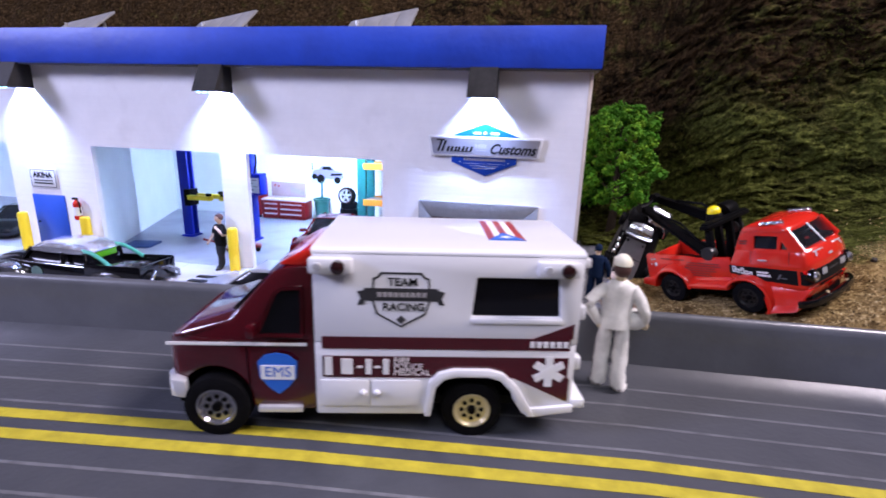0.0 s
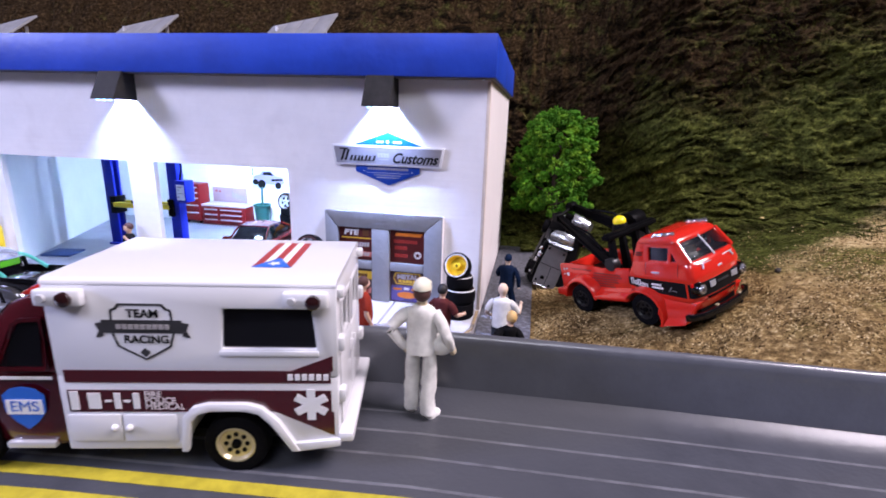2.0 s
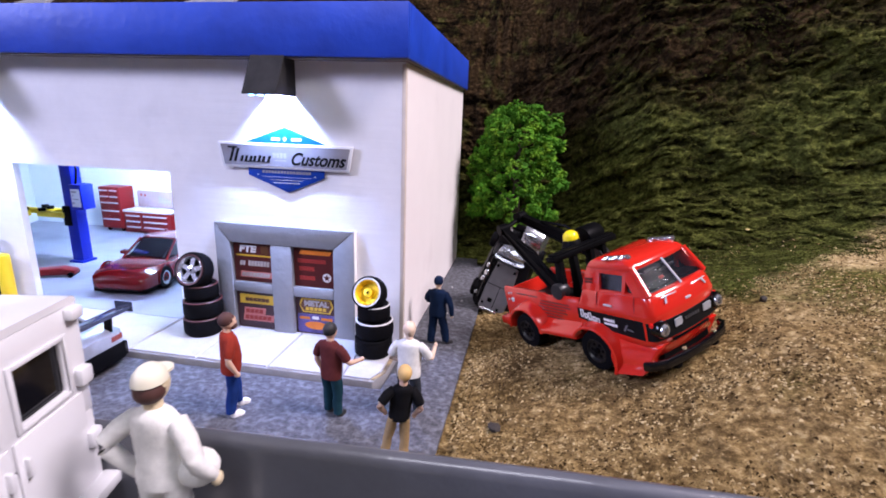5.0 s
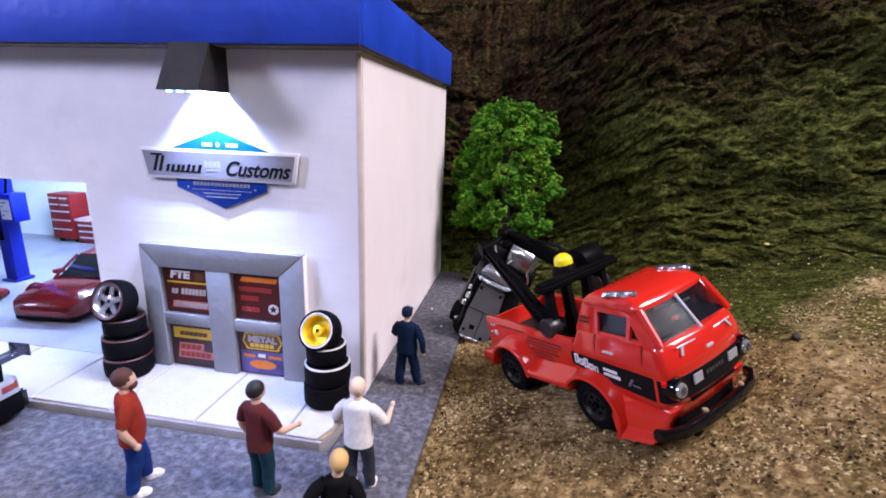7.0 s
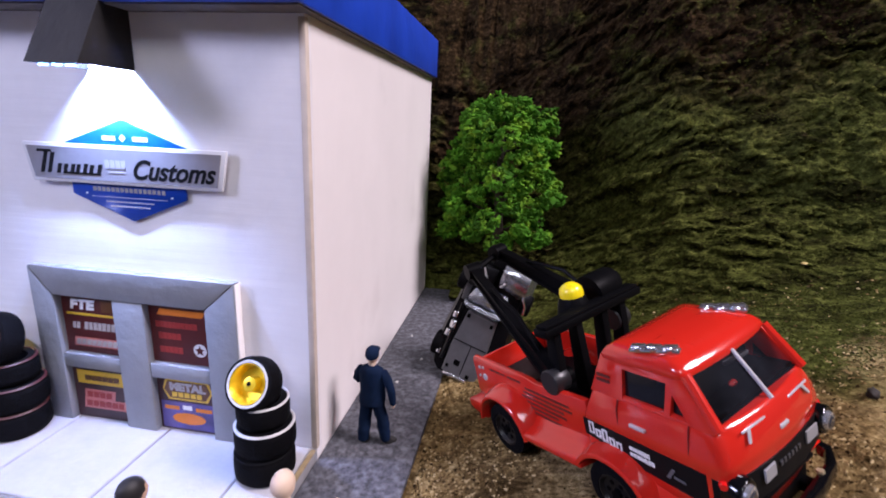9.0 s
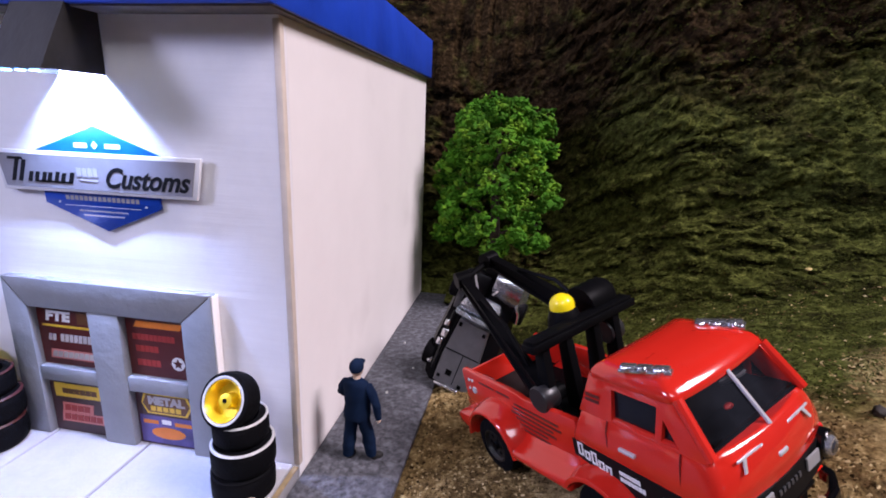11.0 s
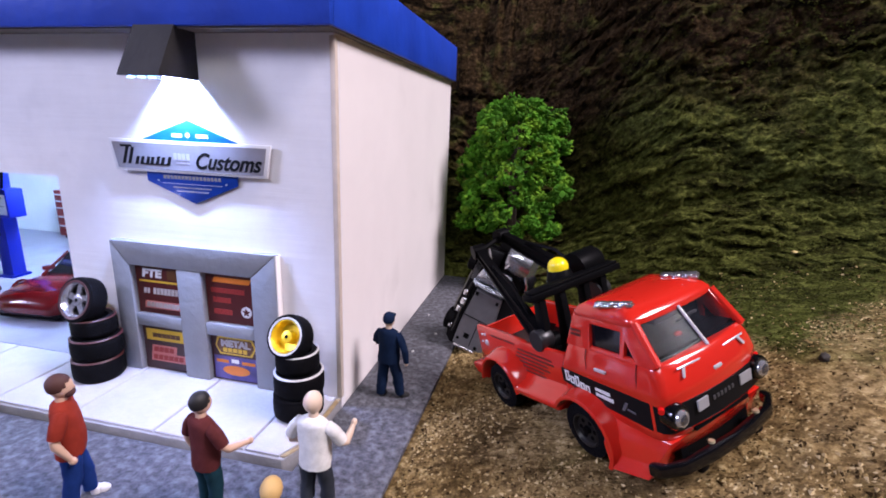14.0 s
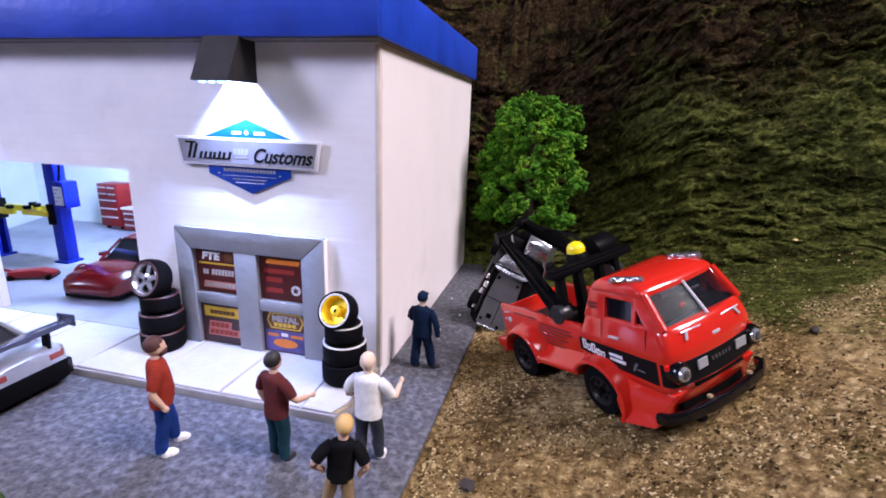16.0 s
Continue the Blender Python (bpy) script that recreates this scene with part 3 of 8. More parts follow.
bars(p, "red", words(R0 + 0.15, R0 + 1.25, 2.80, 2.95, 10, 0.12) + words(R0 + 0.2, R0 + 0.8, 2.50, 2.66, 5, 0.12) + words(R0 + 0.2, R0 + 0.82, 2.14, 2.30, 5, 0.12), -0.05)
bm = B()
spin_y(bm, [(-0.062, 0.17), (-0.05, 0.17)], 20, c=(R1 - 0.32, 0, 2.28))
ring = part("badge", bm, PRINT_WHITE, p, "white round badge with a dark star", smooth=0)
bm = B()
prism(bm, [(R1 - 0.32 + (0.14 if i % 2 == 0 else 0.06) * math.sin(i * math.pi / 5), 2.28 + (0.14 if i % 2 == 0 else 0.06) * math.cos(i * math.pi / 5)) for i in range(10)], "y", -0.07, -0.063)
part("star", bm, PAPER_RED, p, smooth=0)
p = poster(L0, L1, 0.005, 1.495, PAPER_DARK)
bars(p, "yellow", [(L0 + 0.12, L1 - 0.05, 0.98, 1.35)], -0.05)
bars(p, "brown", words(L0 + 0.35, L1 - 0.25, 1.08, 1.22, 6, 0.1), -0.059)
bars(p, "pink", [(L0 + 0.25, L1 - 0.45, 0.55, 0.82), (L0 + 0.20, L1 - 0.12, 0.28, 0.548)], -0.05, slant=0.15)
bars(p, "red", words(L0 + 0.33, L1 - 0.52, 0.60, 0.76, 4, 0.15) + words(L0 + 0.28, L1 - 0.2, 0.34, 0.50, 6, 0.15), -0.059, slant=0.15)
p = metal_poster = poster(R0, R1, 0.005, 1.495, PAPER_DARK)
for ink, k, y in (("yellow", 0.0, -0.05), ("brown", 0.05, -0.059)):
    bm = B()
    x0, x1, z0, z1 = R0 + 0.14 + k, R1 - 0.10 - k, 0.86 + k, 1.42 - k
    prism(bm, [(x0, 1.14), (x0 + 0.14, z0), (x1 - 0.14, z0), (x1, 1.14), (x1 - 0.10, z1), (x0 + 0.10, z1)], "y", y - 0.008, y)
    part("plaque", bm, INK[ink], p, smooth=0)
bars(p, "yellow", words(R0 + 0.4, R1 - 0.35, 0.95, 1.08, 5, 0.2), -0.068)
bm = B()
box(bm, R0 + 0.06, R1 - 0.04, -0.058, -0.05, 0.05, 0.80)
part("picture", bm, PAPER_VIOLET, p, smooth=0)
bm = B()
spin_y(bm, [(-0.068, 0.2), (-0.059, 0.2)], 16)
bmesh.ops.scale(bm, vec=(2.3, 1, 0.8), verts=bm.verts)
bmesh.ops.translate(bm, vec=((R0 + R1) / 2, 0, 0.35), verts=bm.verts)
part("picture", bm, INK["orange"], p, smooth=0)
bars(p, "white", [(R0 + 0.65, R0 + 0.9, 0.6, 0.72)], -0.059)
bars(p, "orange", [(R0 + 0.15, R0 + 0.55, 0.58, 0.68), (R0 + 1.0, R1 - 0.15, 0.58, 0.68)], -0.059)

# ---- shop sign: blue lozenge behind a brushed plate ----
sign = thing("shop_sign", -4.28, -0.01, 6.75, label="blue lozenge shop sign with a silver name plate", category="sign")
SIGN_BLUE = mat("sign_blue", (0.006, 0.055, 0.40), 0.3, vary=0.1, grain=60, coat=0.3)
SIGN_TOP = mat("sign_sky_blue", (0.004, 0.10, 0.46), 0.3, vary=0.1, grain=60, coat=0.3)
bm = B()
prism(bm, [(-1.62, 0.55), (1.62, 0.55), (0.0, 1.14)], "y", -0.06, 0, bevel=0.02)
part("upper_panel", bm, SIGN_TOP, sign, "sky blue peaked panel")
bm = B()
prism(bm, [(-1.45, -0.26), (-1.45, -0.55), (0.05, -1.12), (1.42, -0.55), (1.42, -0.26)], "y", -0.06, 0, bevel=0.02)
low = part("lower_panel", bm, SIGN_BLUE, sign, "deep blue pointed lower panel")
bm = B()
prism(bm, [(-2.52, 0.58), (2.52, 0.58), (2.36, -0.29), (-2.36, -0.29)], "y", -0.15, -0.06, bevel=0.03)
plate = part("plate_rim", bm, mat("white_plate_rim", (0.72, 0.72, 0.74), 0.35, vary=0.05), sign, "white raised plate edge")
bm = B()
prism(bm, [(-2.40, 0.50), (2.40, 0.50), (2.26, -0.21), (-2.26, -0.21)], "y", -0.165, -0.152)
part("plate", bm, mat("brushed_plate", (0.27, 0.25, 0.26), 0.4, metal=0.3, vary=0.2, grain=60), plate, "brushed grey plate")
# the name: slanted strokes in script rhythm
stroke = []
for x, hgt in ((-2.1, 0.5), (-1.92, 0.46), (-1.68, 0.22), (-1.52, 0.22), (-1.34, 0.22), (-1.2, 0.22), (-1.02, 0.24), (-0.86, 0.22), (-0.66, 0.24)):
    stroke.append((x, x + 0.10, -0.09, -0.09 + hgt))
bars(plate, "black", stroke, -0.166, slant=0.35, label="black slanted script bars")
bars(plate, "black", [(-2.12, -1.75, 0.37, 0.43), (-1.5, -0.55, -0.09, -0.05)], -0.166)
bars(plate, "grey", words(-0.42, 0.12, 0.08, 0.26, 4), -0.166)
bars(plate, "grey", [(-0.36, 0.08, -0.02, 0.02)], -0.166)
bars(low, "grey", words(-0.9, 0.95, -0.46, -0.36, 16, 0.3), -0.061)
bars(low, "white", [(-1.1, -1.05, -0.54, -0.5), (1.05, 1.1, -0.54, -0.5), (-0.95, 0.95, -0.585, -0.575)], -0.061)
bars(low, "grey", words(-0.6, 0.62, -0.70, -0.665, 20, 0.3) + words(-0.5, 0.52, -0.80, -0.765, 16, 0.3), -0.061)
bars(sign, "white", [(-0.5, -0.18, 0.68, 0.78), (0.25, 0.62, 0.68, 0.78)], -0.061)
bm = B()
prism(bm, [(0, 0.66), (0.08, 0.74), (0, 0.82), (-0.08, 0.74)], "y", -0.07, -0.06)
part("diamond", bm, PRINT_WHITE, sign, smooth=0)

# plate beside the blue door
akina = thing("wall_plate", -28.0, -0.01, 4.3, label="white rectangular plate with black lettering bars", category="sign")
bm = B()
box(bm, -0.86, 0.86, -0.06, 0, -0.52, 0.52, 0.015)
pl = part("plate", bm, PRINT_WHITE, akina)
bars(pl, "black", [(-0.8, 0.8, 0.44, 0.47), (-0.8, 0.8, -0.47, -0.44), (-0.8, -0.77, -0.44, 0.44), (0.77, 0.8, -0.44, 0.44)] + [(-0.6, 0.6, -0.14, -0.08), (-0.6, 0.6, -0.3, -0.22)], -0.061)

# ---- wall lamps: wedge hoods with light strips ----
LED = glow("led_chips", (0.16, 0.42, 1.0), 20.0)


def wall_lamp(x):
    root = thing("wall_lamp", x, 0, 8.9, label="dark grey wedge hood lamp with a cool white light strip", category="lamp", group="wall lamps on the garage front")
    a, b, t = -0.58, 0.58, 0.05
    side = [(-0.02, 0.0), (-1.40, 0.0), (-0.62, 1.44), (-0.02, 1.44)]
    for x0, x1 in ((a, a + t), (b - t, b)):
        bm = B()
        prism(bm, side, "x", x0, x1)
        part("hood_side", bm, DARK_HOOD, root)
    bm = B()
    prism(bm, [(-1.40, 0.0), (-0.62, 1.44), (-0.56, 1.40), (-1.33, 0.0)], "x", a + t + 0.002, b - t - 0.002)
    part("hood_front", bm, DARK_HOOD, root)
    bm = B()
    prism(bm, [(-0.02, 1.38), (-0.56, 1.38), (-0.60, 1.44), (-0.02, 1.44)], "x", a + t + 0.002, b - t - 0.002)
    part("hood_top", bm, DARK_HOOD, root)
    bm = B()
    box(bm, -0.46, 0.46, -1.32, -1.20, -0.015, 0.06)
    strip_ob = part("light_strip", bm, PRINT_WHITE, root)
    for i in range(3):
        bm = B()
        box(bm, -0.36 + 0.3 * i, -0.24 + 0.3 * i, -1.31, -1.22, -0.05, -0.016)
        part("led", bm, LED, strip_ob)
    lamp("wall_lamp_glow", "AREA", look((x * CM, -0.80 * CM, 9.70 * CM), (x * CM, -1.2 * CM, 0)), LAMP_W, (0.34, 0.47, 1.0), 0.0055, 0.0030)
    return root


LAMP_W = 0.28
for x in (-4.40, -16.9, -28.2):
    wall_lamp(x)

# ---- garage's inner light: strips under the roof, turned to the back ----
for x in (-15.2, -35.0):
    root = thing("inner_light_strip", x, 6.8, 9.89, rx=30, label="cool white light strip under the garage roof", category="lamp", group="light strips inside the garage")
    bm = B()
    box(bm, -2.2, 2.2, -0.15, 0.15, 0.0, 0.145)
    part("housing", bm, PRINT_WHITE, root)
    for i in range(7):
        bm = B()
        box(bm, -2.0 + 0.6 * i, -1.8 + 0.6 * i, -0.08, 0.08, -0.02, -0.002)
        part("led", bm, LED, root)
    lamp("ceiling_strip_glow", "AREA", look((x * CM, 6.86 * CM, 9.80 * CM), (x * CM, 11.5 * CM, 2.0 * CM)), 0.72, (0.42, 0.59, 1.0), 0.044, 0.004)

# ---- wheels ----
RIM_BRASS = mat("brassy_rim", (0.62, 0.54, 0.34), 0.25, metal=0.5, vary=0.1)


def wheel(parent, x, y, z, r, w, out, rim=CHROME, holes=6, name="wheel", deep=0.3):
    """A tyre with a rim; out: +1 or -1, the side that faces outwards along y."""
    bm = B()
    h = w / 2
    prof = [(-h, r * 0.62), (-h, r * 0.84), (-h * 0.86, r * 0.97), (-h * 0.5, r), (h * 0.5, r), (h * 0.86, r * 0.97), (h, r * 0.84), (h, r * 0.62), (h * 0.7, r * 0.6), (-h * 0.7, r * 0.6)]
    spin_y(bm, prof, 28, loop=True)
    wh = part(name, bm, TYRE, parent)
    wh.location = (x * CM, y * CM, z * CM)
    if out < 0:
        wh.rotation_euler = (0, 0, math.pi)
    bm = B()
    R = r * 0.62
    spin_y(bm, [(-h * 0.6, R * 0.98), (h * 0.98, R * 0.98), (h * 1.0, R * 0.90), (h * (1 - deep), R * 0.80), (h * (1 - deep), 0.02)], 24)
    for i in range(holes):
        a = 2 * math.pi * i / holes
        c = (R * 0.52 * math.cos(a), 0, R * 0.52 * math.sin(a))
        spin_y(bm, [(h * (1 - deep) - 0.001, R * 0.13), (h * (1 - deep) + 0.012, R * 0.13)], 8, 1, c)
    spin_y(bm, [(h * (1 - deep) - 0.01, R * 0.26), (h * 0.98, R * 0.22), (h * 1.0, R * 0.12)], 12, 1)
    part("rim", bm, [rim, BLACK], wh)
    return wh


def shear_top(ob_bm, z0, z1, k):
    """Lean the sides in above z0, to a factor k of the width at z1."""
    for v in ob_bm.verts:
        if v.co.z > z0:
            f = min(1, (v.co.z - z0) / (z1 - z0))
            v.co.y *= 1 - (1 - k) * f


def arch(cx, cz, r, a0=180, a1=0, n=9):
    return [(cx + r * math.cos(radians(a0 + (a1 - a0) * i / n)), cz + r * math.sin(radians(a0 + (a1 - a0) * i / n))) for i in range(n + 1)]


def cut_plate(bm, pts, faces, outer, thick, bevel=0.0):
    """A flat plate with openings in it: pts of (x, z), faces as rows of point numbers, outer(x, z) the y of its outer face."""
    sgn = 1 if outer(*pts[0]) > 0 else -1
    vo = [bm.verts.new((x, outer(x, z), z)) for x, z in pts]
    vi = [bm.verts.new((x, outer(x, z) - sgn * thick, z)) for x, z in pts]
    count = {}
    fs = []
    for f in faces:
        fs.append(face(bm, [vo[i] for i in f]))
        fs.append(face(bm, [vi[i] for i in f[::-1]]))
        for a, b in zip(f, f[1:] + f[:1]):
            count.setdefault(frozenset((a, b)), []).append((a, b))
    for e in count.values():
        if len(e) == 1:
            a, b = e[0]
            fs.append(face(bm, (vo[b], vo[a], vi[a], vi[b])))
    bmesh.ops.recalc_face_normals(bm, faces=fs)
    if bevel:
        es = [e for e in bm.edges if len(e.link_faces) == 2 and e.calc_face_angle(0) > 0.9]
        bmesh.ops.bevel(bm, geom=es, offset=bevel, segments=2, affect="EDGES", profile=0.5, clamp_overlap=True)
    return bm


# ---- ambulance ----
def side_bars(parent, m, rows, y, side=1, name="stripe", th=0.012, label=""):
    """Flat shapes on a side; rows: polygons of (x, z)."""
    bm = B()
    for pts in rows:
        prism(bm, pts, "y", y, y + th * side)
    return part(name, bm, m, parent, label, "stuff" if len(rows) > 1 and name == "lettering" else "", smooth=0)


def rect(x0, x1, z0, z1):
    return [(x0, z0), (x1, z0), (x1, z1), (x0, z1)]


def ambulance():
    root = thing("ambulance", -3.07, -12.65, ROAD_Z, 193.1, "white and maroon die-cast box ambulance parked on the track", "ambulance")
    W = 1.37
    bm = B()
    prism(bm, [(-1.78, 0.30), (-0.92, 0.24)] + arch(0.0, 0.44, 0.74, 172, 8) + [(0.86, 0.24), (2.75, 0.24), (2.75, 1.63), (-1.78, 1.63)], "y", -W, W, bevel=0.04)
    body = part("box_body", bm, BODY_WHITE, root, "white ribbed ambulance box")
    bm = B()
    box(bm, -1.68, 2.74, 0.10 - W, W - 0.10, 1.62, 3.42)
    part("inner_shell", bm, BLACK, body)
    bm = B()
    half = [(W, 3.366), (W, 3.42), (W - 0.015, 3.465), (W - 0.05, 3.50), (W - 0.10, 3.52)]
    prism(bm, half + [(-y, z) for y, z in half[::-1]], "x", -1.785, 2.75)
    part("box_roof", bm, BODY_WHITE, body, "white rounded ambulance roof")
    # rear wall with two deep window openings
    bm = B()
    e = W - 0.002
    pts = [(-e, 1.63), (-e, 3.36), (e, 3.36), (e, 1.63)]
    for q in (-0.98, 0.20):
        pts += [(q, 2.10), (q, 2.82), (q + 0.78, 2.82), (q + 0.78, 2.10)]
    pts += [(0, 1.63), (0, 3.36)]
    cut_plate(bm, pts, [[0, 4, 5, 1], [1, 5, 6, 13], [13, 6, 7, 12], [12, 7, 4, 0], [12, 8, 9, 13], [13, 9, 10, 2], [2, 10, 11, 3], [3, 11, 8, 12]], lambda x, z: -1.785, 0.10, 0.025)
    bmesh.ops.rotate(bm, verts=bm.verts, cent=(0, 0, 0), matrix=Matrix.Rotation(radians(-90), 3, "Z"))
    rear_wall = part("rear_wall", bm, BODY_WHITE, body)
    # raised arch trim, both sides
    for s in (1, -1):
        bm = B()
        o = [(-1.12, 0.26), (-0.78, 0.84), (-0.52, 1.10), (-0.28, 1.17), (0.36, 1.17), (0.62, 1.10), (0.78, 0.92), (0.86, 0.26)]
        i = [(-0.98, 0.26), (-0.66, 0.76), (-0.46, 0.97), (-0.24, 1.03), (0.30, 1.03), (0.52, 0.97), (0.66, 0.82), (0.74, 0.26)]
        prism(bm, o + i[::-1], "y", s * (W - 0.02), s * (W + 0.10), bevel=0.02)
        part("wheel_arch", bm, BODY_WHITE, body)
        bm = B()
        prism(bm, [(-1.80, 0.34), (-1.08, 0.24), (-1.0, 0.40), (-1.80, 0.48)], "y", s * (W - 0.1), s * (W + 0.07), bevel=0.02)
        part("skirt", bm, BODY_WHITE, body)
        # bands
        side_bars(body, MAROON, [rect(-1.66, 2.62, 1.52, 1.74), [(-1.70, 1.74), (-1.0, 1.74), (-1.70, 2.02)], rect(-1.66, 2.62, 0.98, 1.38), [(-0.72, 0.98), (-1.70, 0.98), (-1.70, 0.52)]], s * W, s, "maroon_band")
        # upper side wall with a deep window opening
        bm = B()
        pts = [(-1.76, 1.63), (-1.76, 3.365), (2.745, 3.365), (2.745, 1.63), (-1.44, 2.13), (-1.38, 2.82), (0.02, 2.82), (0.08, 2.13)]
        cut_plate(bm, pts, [[0, 4, 5, 1], [1, 5, 6, 2], [2, 6, 7, 3], [3, 7, 4, 0]], lambda x, z: s * W, 0.10, 0.03)
        part("side_wall", bm, BODY_WHITE, body)
        bm = B()
        box(bm, -1.48, 0.11, min(s * W, s * (W + 0.035)), max(s * W, s * (W + 0.035)), 2.01, 2.11, 0.025)
        fr = part("window_sill", bm, BODY_WHITE, body)
        bm = B()
        box(bm, -1.46, 0.10, min(s * (W - 0.097), s * (W - 0.075)), max(s * (W - 0.097), s * (W - 0.075)), 2.10, 2.85)
        part("window_pane", bm, GLASS_DARK, fr, "dark window")
        # corner lamps
        for x in (2.42, -1.32):
            bm = B()
            box(bm, x - 0.36, x + 0.36, min(s * W, s * (W + 0.17)), max(s * W, s * (W + 0.17)), 2.88, 3.30, 0.06)
            blk = part("lamp_housing", bm, BODY_WHITE, body)
            bm = B()
            spin_y(bm, [(0, 0.12), (0.06, 0.115), (0.09, 0.07)], 14)
            lens = part("lamp_lens", bm, mat("dark_red_lens", (0.02, 0.004, 0.005), 0.1, coat=0.6), blk, "dark red lens")
            lens.location = ((x - 0.13) * CM, s * (W + 0.165) * CM, 3.08 * CM)
            if s < 0:
                lens.rotation_euler = (0, 0, math.pi)
            bm = B()
            spin_y(bm, [(0, 0.07), (0.05, 0.06)], 12)
            lens = part("lamp_lens", bm, CHROME, blk)
            lens.location = ((x + 0.20) * CM, s * (W + 0.165) * CM, 3.10 * CM)
            if s < 0:
                lens.rotation_euler = (0, 0, math.pi)
        # lockers
        for x0, x1 in ((0.92, 1.78), (1.82, 2.66)):
            bm = B()
            box(bm, x0, x1, min(s * W, s * (W + 0.03)), max(s * W, s * (W + 0.03)), 0.42, 0.93, 0.02)
            lk = part("locker_door", bm, BODY_WHITE, body)
            bm = B()
            kx = x1 - 0.1 if x0 < 1 else x0 + 0.1
            ball(bm, (kx, s * (W + 0.05), 0.70), 0.06, seg=8, rows=5)
            part("knob", bm, BODY_WHITE, lk)
        # six-armed star
        bm = B()
        for k in range(3):
            a = radians(30 + 60 * k)
            c, d = math.cos(a), math.sin(a)
            pts = [(-0.29, -0.07), (0.29, -0.07), (0.29, 0.07), (-0.29, 0.07)]
            prism(bm, [(-1.32 + u * c - v * d, 1.12 + u * d + v * c) for u, v in pts], "y", s * (W + 0.012), s * (W + 0.02 + 0.002 * k))
        part("medical_star", bm, PRINT_WHITE, body, "white six-armed star", smooth=0)
        # number and word bars
        side_bars(body, PRINT_WHITE, [rect(2.30, 2.10, 1.04, 1.33), rect(2.03, 1.93, 1.16, 1.20), rect(1.88, 1.78, 1.04, 1.33), rect(1.73, 1.63, 1.16, 1.20), rect(1.58, 1.48, 1.04, 1.33), rect(2.58, 2.45, 1.02, 1.36)] + [rect(a, b, c, d) for a, b, c, d in words(-1.62, -0.92, 1.58, 1.69, 6, 0.3)], s * (W + 0.012), s, "lettering")
        for k, word in enumerate(("FIRE", "POLICE", "MEDICAL")):
            text_on(word, 0.115, PRINT_WHITE, body, (1.40 if s > 0 else 0.80, s * (W + 0.014), 1.255 - 0.115 * k), s)
        # round badge: rings, arms and bars
        bm = B()
        cx, cz = 1.28, 2.42

        def shield(k):
            return [(cx + k * u, cz + k * v) for u, v in ((-0.34, 0.48), (0.34, 0.48), (0.40, 0.40), (0.47, 0.38), (0.50, 0.0), (0.42, -0.26), (0.0, -0.50), (-0.42, -0.26), (-0.50, 0.0), (-0.47, 0.38), (-0.40, 0.40))]

        a, b = shield(1.0), shield(0.93)
        n = len(a)
        for i in range(n):
            prism(bm, [a[i], a[(i + 1) % n], b[(i + 1) % n], b[i]], "y", s * W, s * (W + 0.010))
        bmesh.ops.remove_doubles(bm, verts=bm.verts, dist=0.0005)
        CHARCOAL = mat("charcoal_print", (0.03, 0.03, 0.033), 0.5)
        badge = part("team_badge", bm, CHARCOAL, body, "charcoal shield badge", smooth=0)
        bm = B()
        prism(bm, [(cx - 0.62, cz - 0.02), (cx + 0.62, cz - 0.02), (cx + 0.62, cz - 0.08), (cx + 0.73, cz - 0.10), (cx + 0.68, cz + 0.02), (cx + 0.73, cz + 0.14), (cx + 0.62, cz + 0.16), (cx + 0.62, cz + 0.20), (cx - 0.62, cz + 0.20), (cx - 0.62, cz + 0.16), (cx - 0.73, cz + 0.14), (cx - 0.68, cz + 0.02), (cx - 0.73, cz - 0.10), (cx - 0.62, cz - 0.08)], "y", s * W, s * (W + 0.012))
        part("ribbon", bm, CHARCOAL, badge, smooth=0)
        bm = B()
        prism(bm, [(cx, cz - 0.44), (cx + 0.08, cz - 0.36), (cx, cz - 0.28), (cx - 0.08, cz - 0.36)], "y", s * W, s * (W + 0.010))
        part("stud", bm, CHARCOAL, badge, smooth=0)
        text_on("TEAM", 0.145, INK["black"], body, (cx + 0.225 * s, s * (W + 0.012), cz + 0.25), s, fat=0.004)
        text_on("RACING", 0.14, INK["black"], body, (cx + 0.31 * s, s * (W + 0.012), cz - 0.19), s, fat=0.004)
        side_bars(body, INK["grey"], [rect(*q) for q in words(cx - 0.42, cx + 0.42, cz + 0.05, cz + 0.13, 9, 0.25)], s * (W + 0.013), s, "lettering")
    # roof flag
    bm = B()
    box(bm, -0.88, -0.24, -1.0, 0.66, 3.522, 3.526)
    flag = part("roof_flag", bm, PRINT_WHITE, body, "striped flag print with a blue triangle and a white star", smooth=0)
    bm = B()
    for k in (0, 2, 4):
        box(bm, -0.24 - 0.132 * (k + 1), -0.24 - 0.132 * k, -1.0, 0.66, 3.526, 3.530)
    part("stripe", bm, INK["red"], flag, smooth=0)
    bm = B()
    prism(bm, [(-0.24, 0.665), (-0.90, 0.665), (-0.57, 0.08)], "z", 3.530, 3.535)
    part("triangle", bm, INK["blue"], flag, smooth=0)
    bm = B()
    prism(bm, [(-0.57 + (0.13 if i % 2 == 0 else 0.055) * math.sin(i * math.pi / 5), 0.46 + (0.13 if i % 2 == 0 else 0.055) * math.cos(i * math.pi / 5)) for i in range(10)], "z", 3.535, 3.54)
    part("star", bm, PRINT_WHITE, flag, smooth=0)
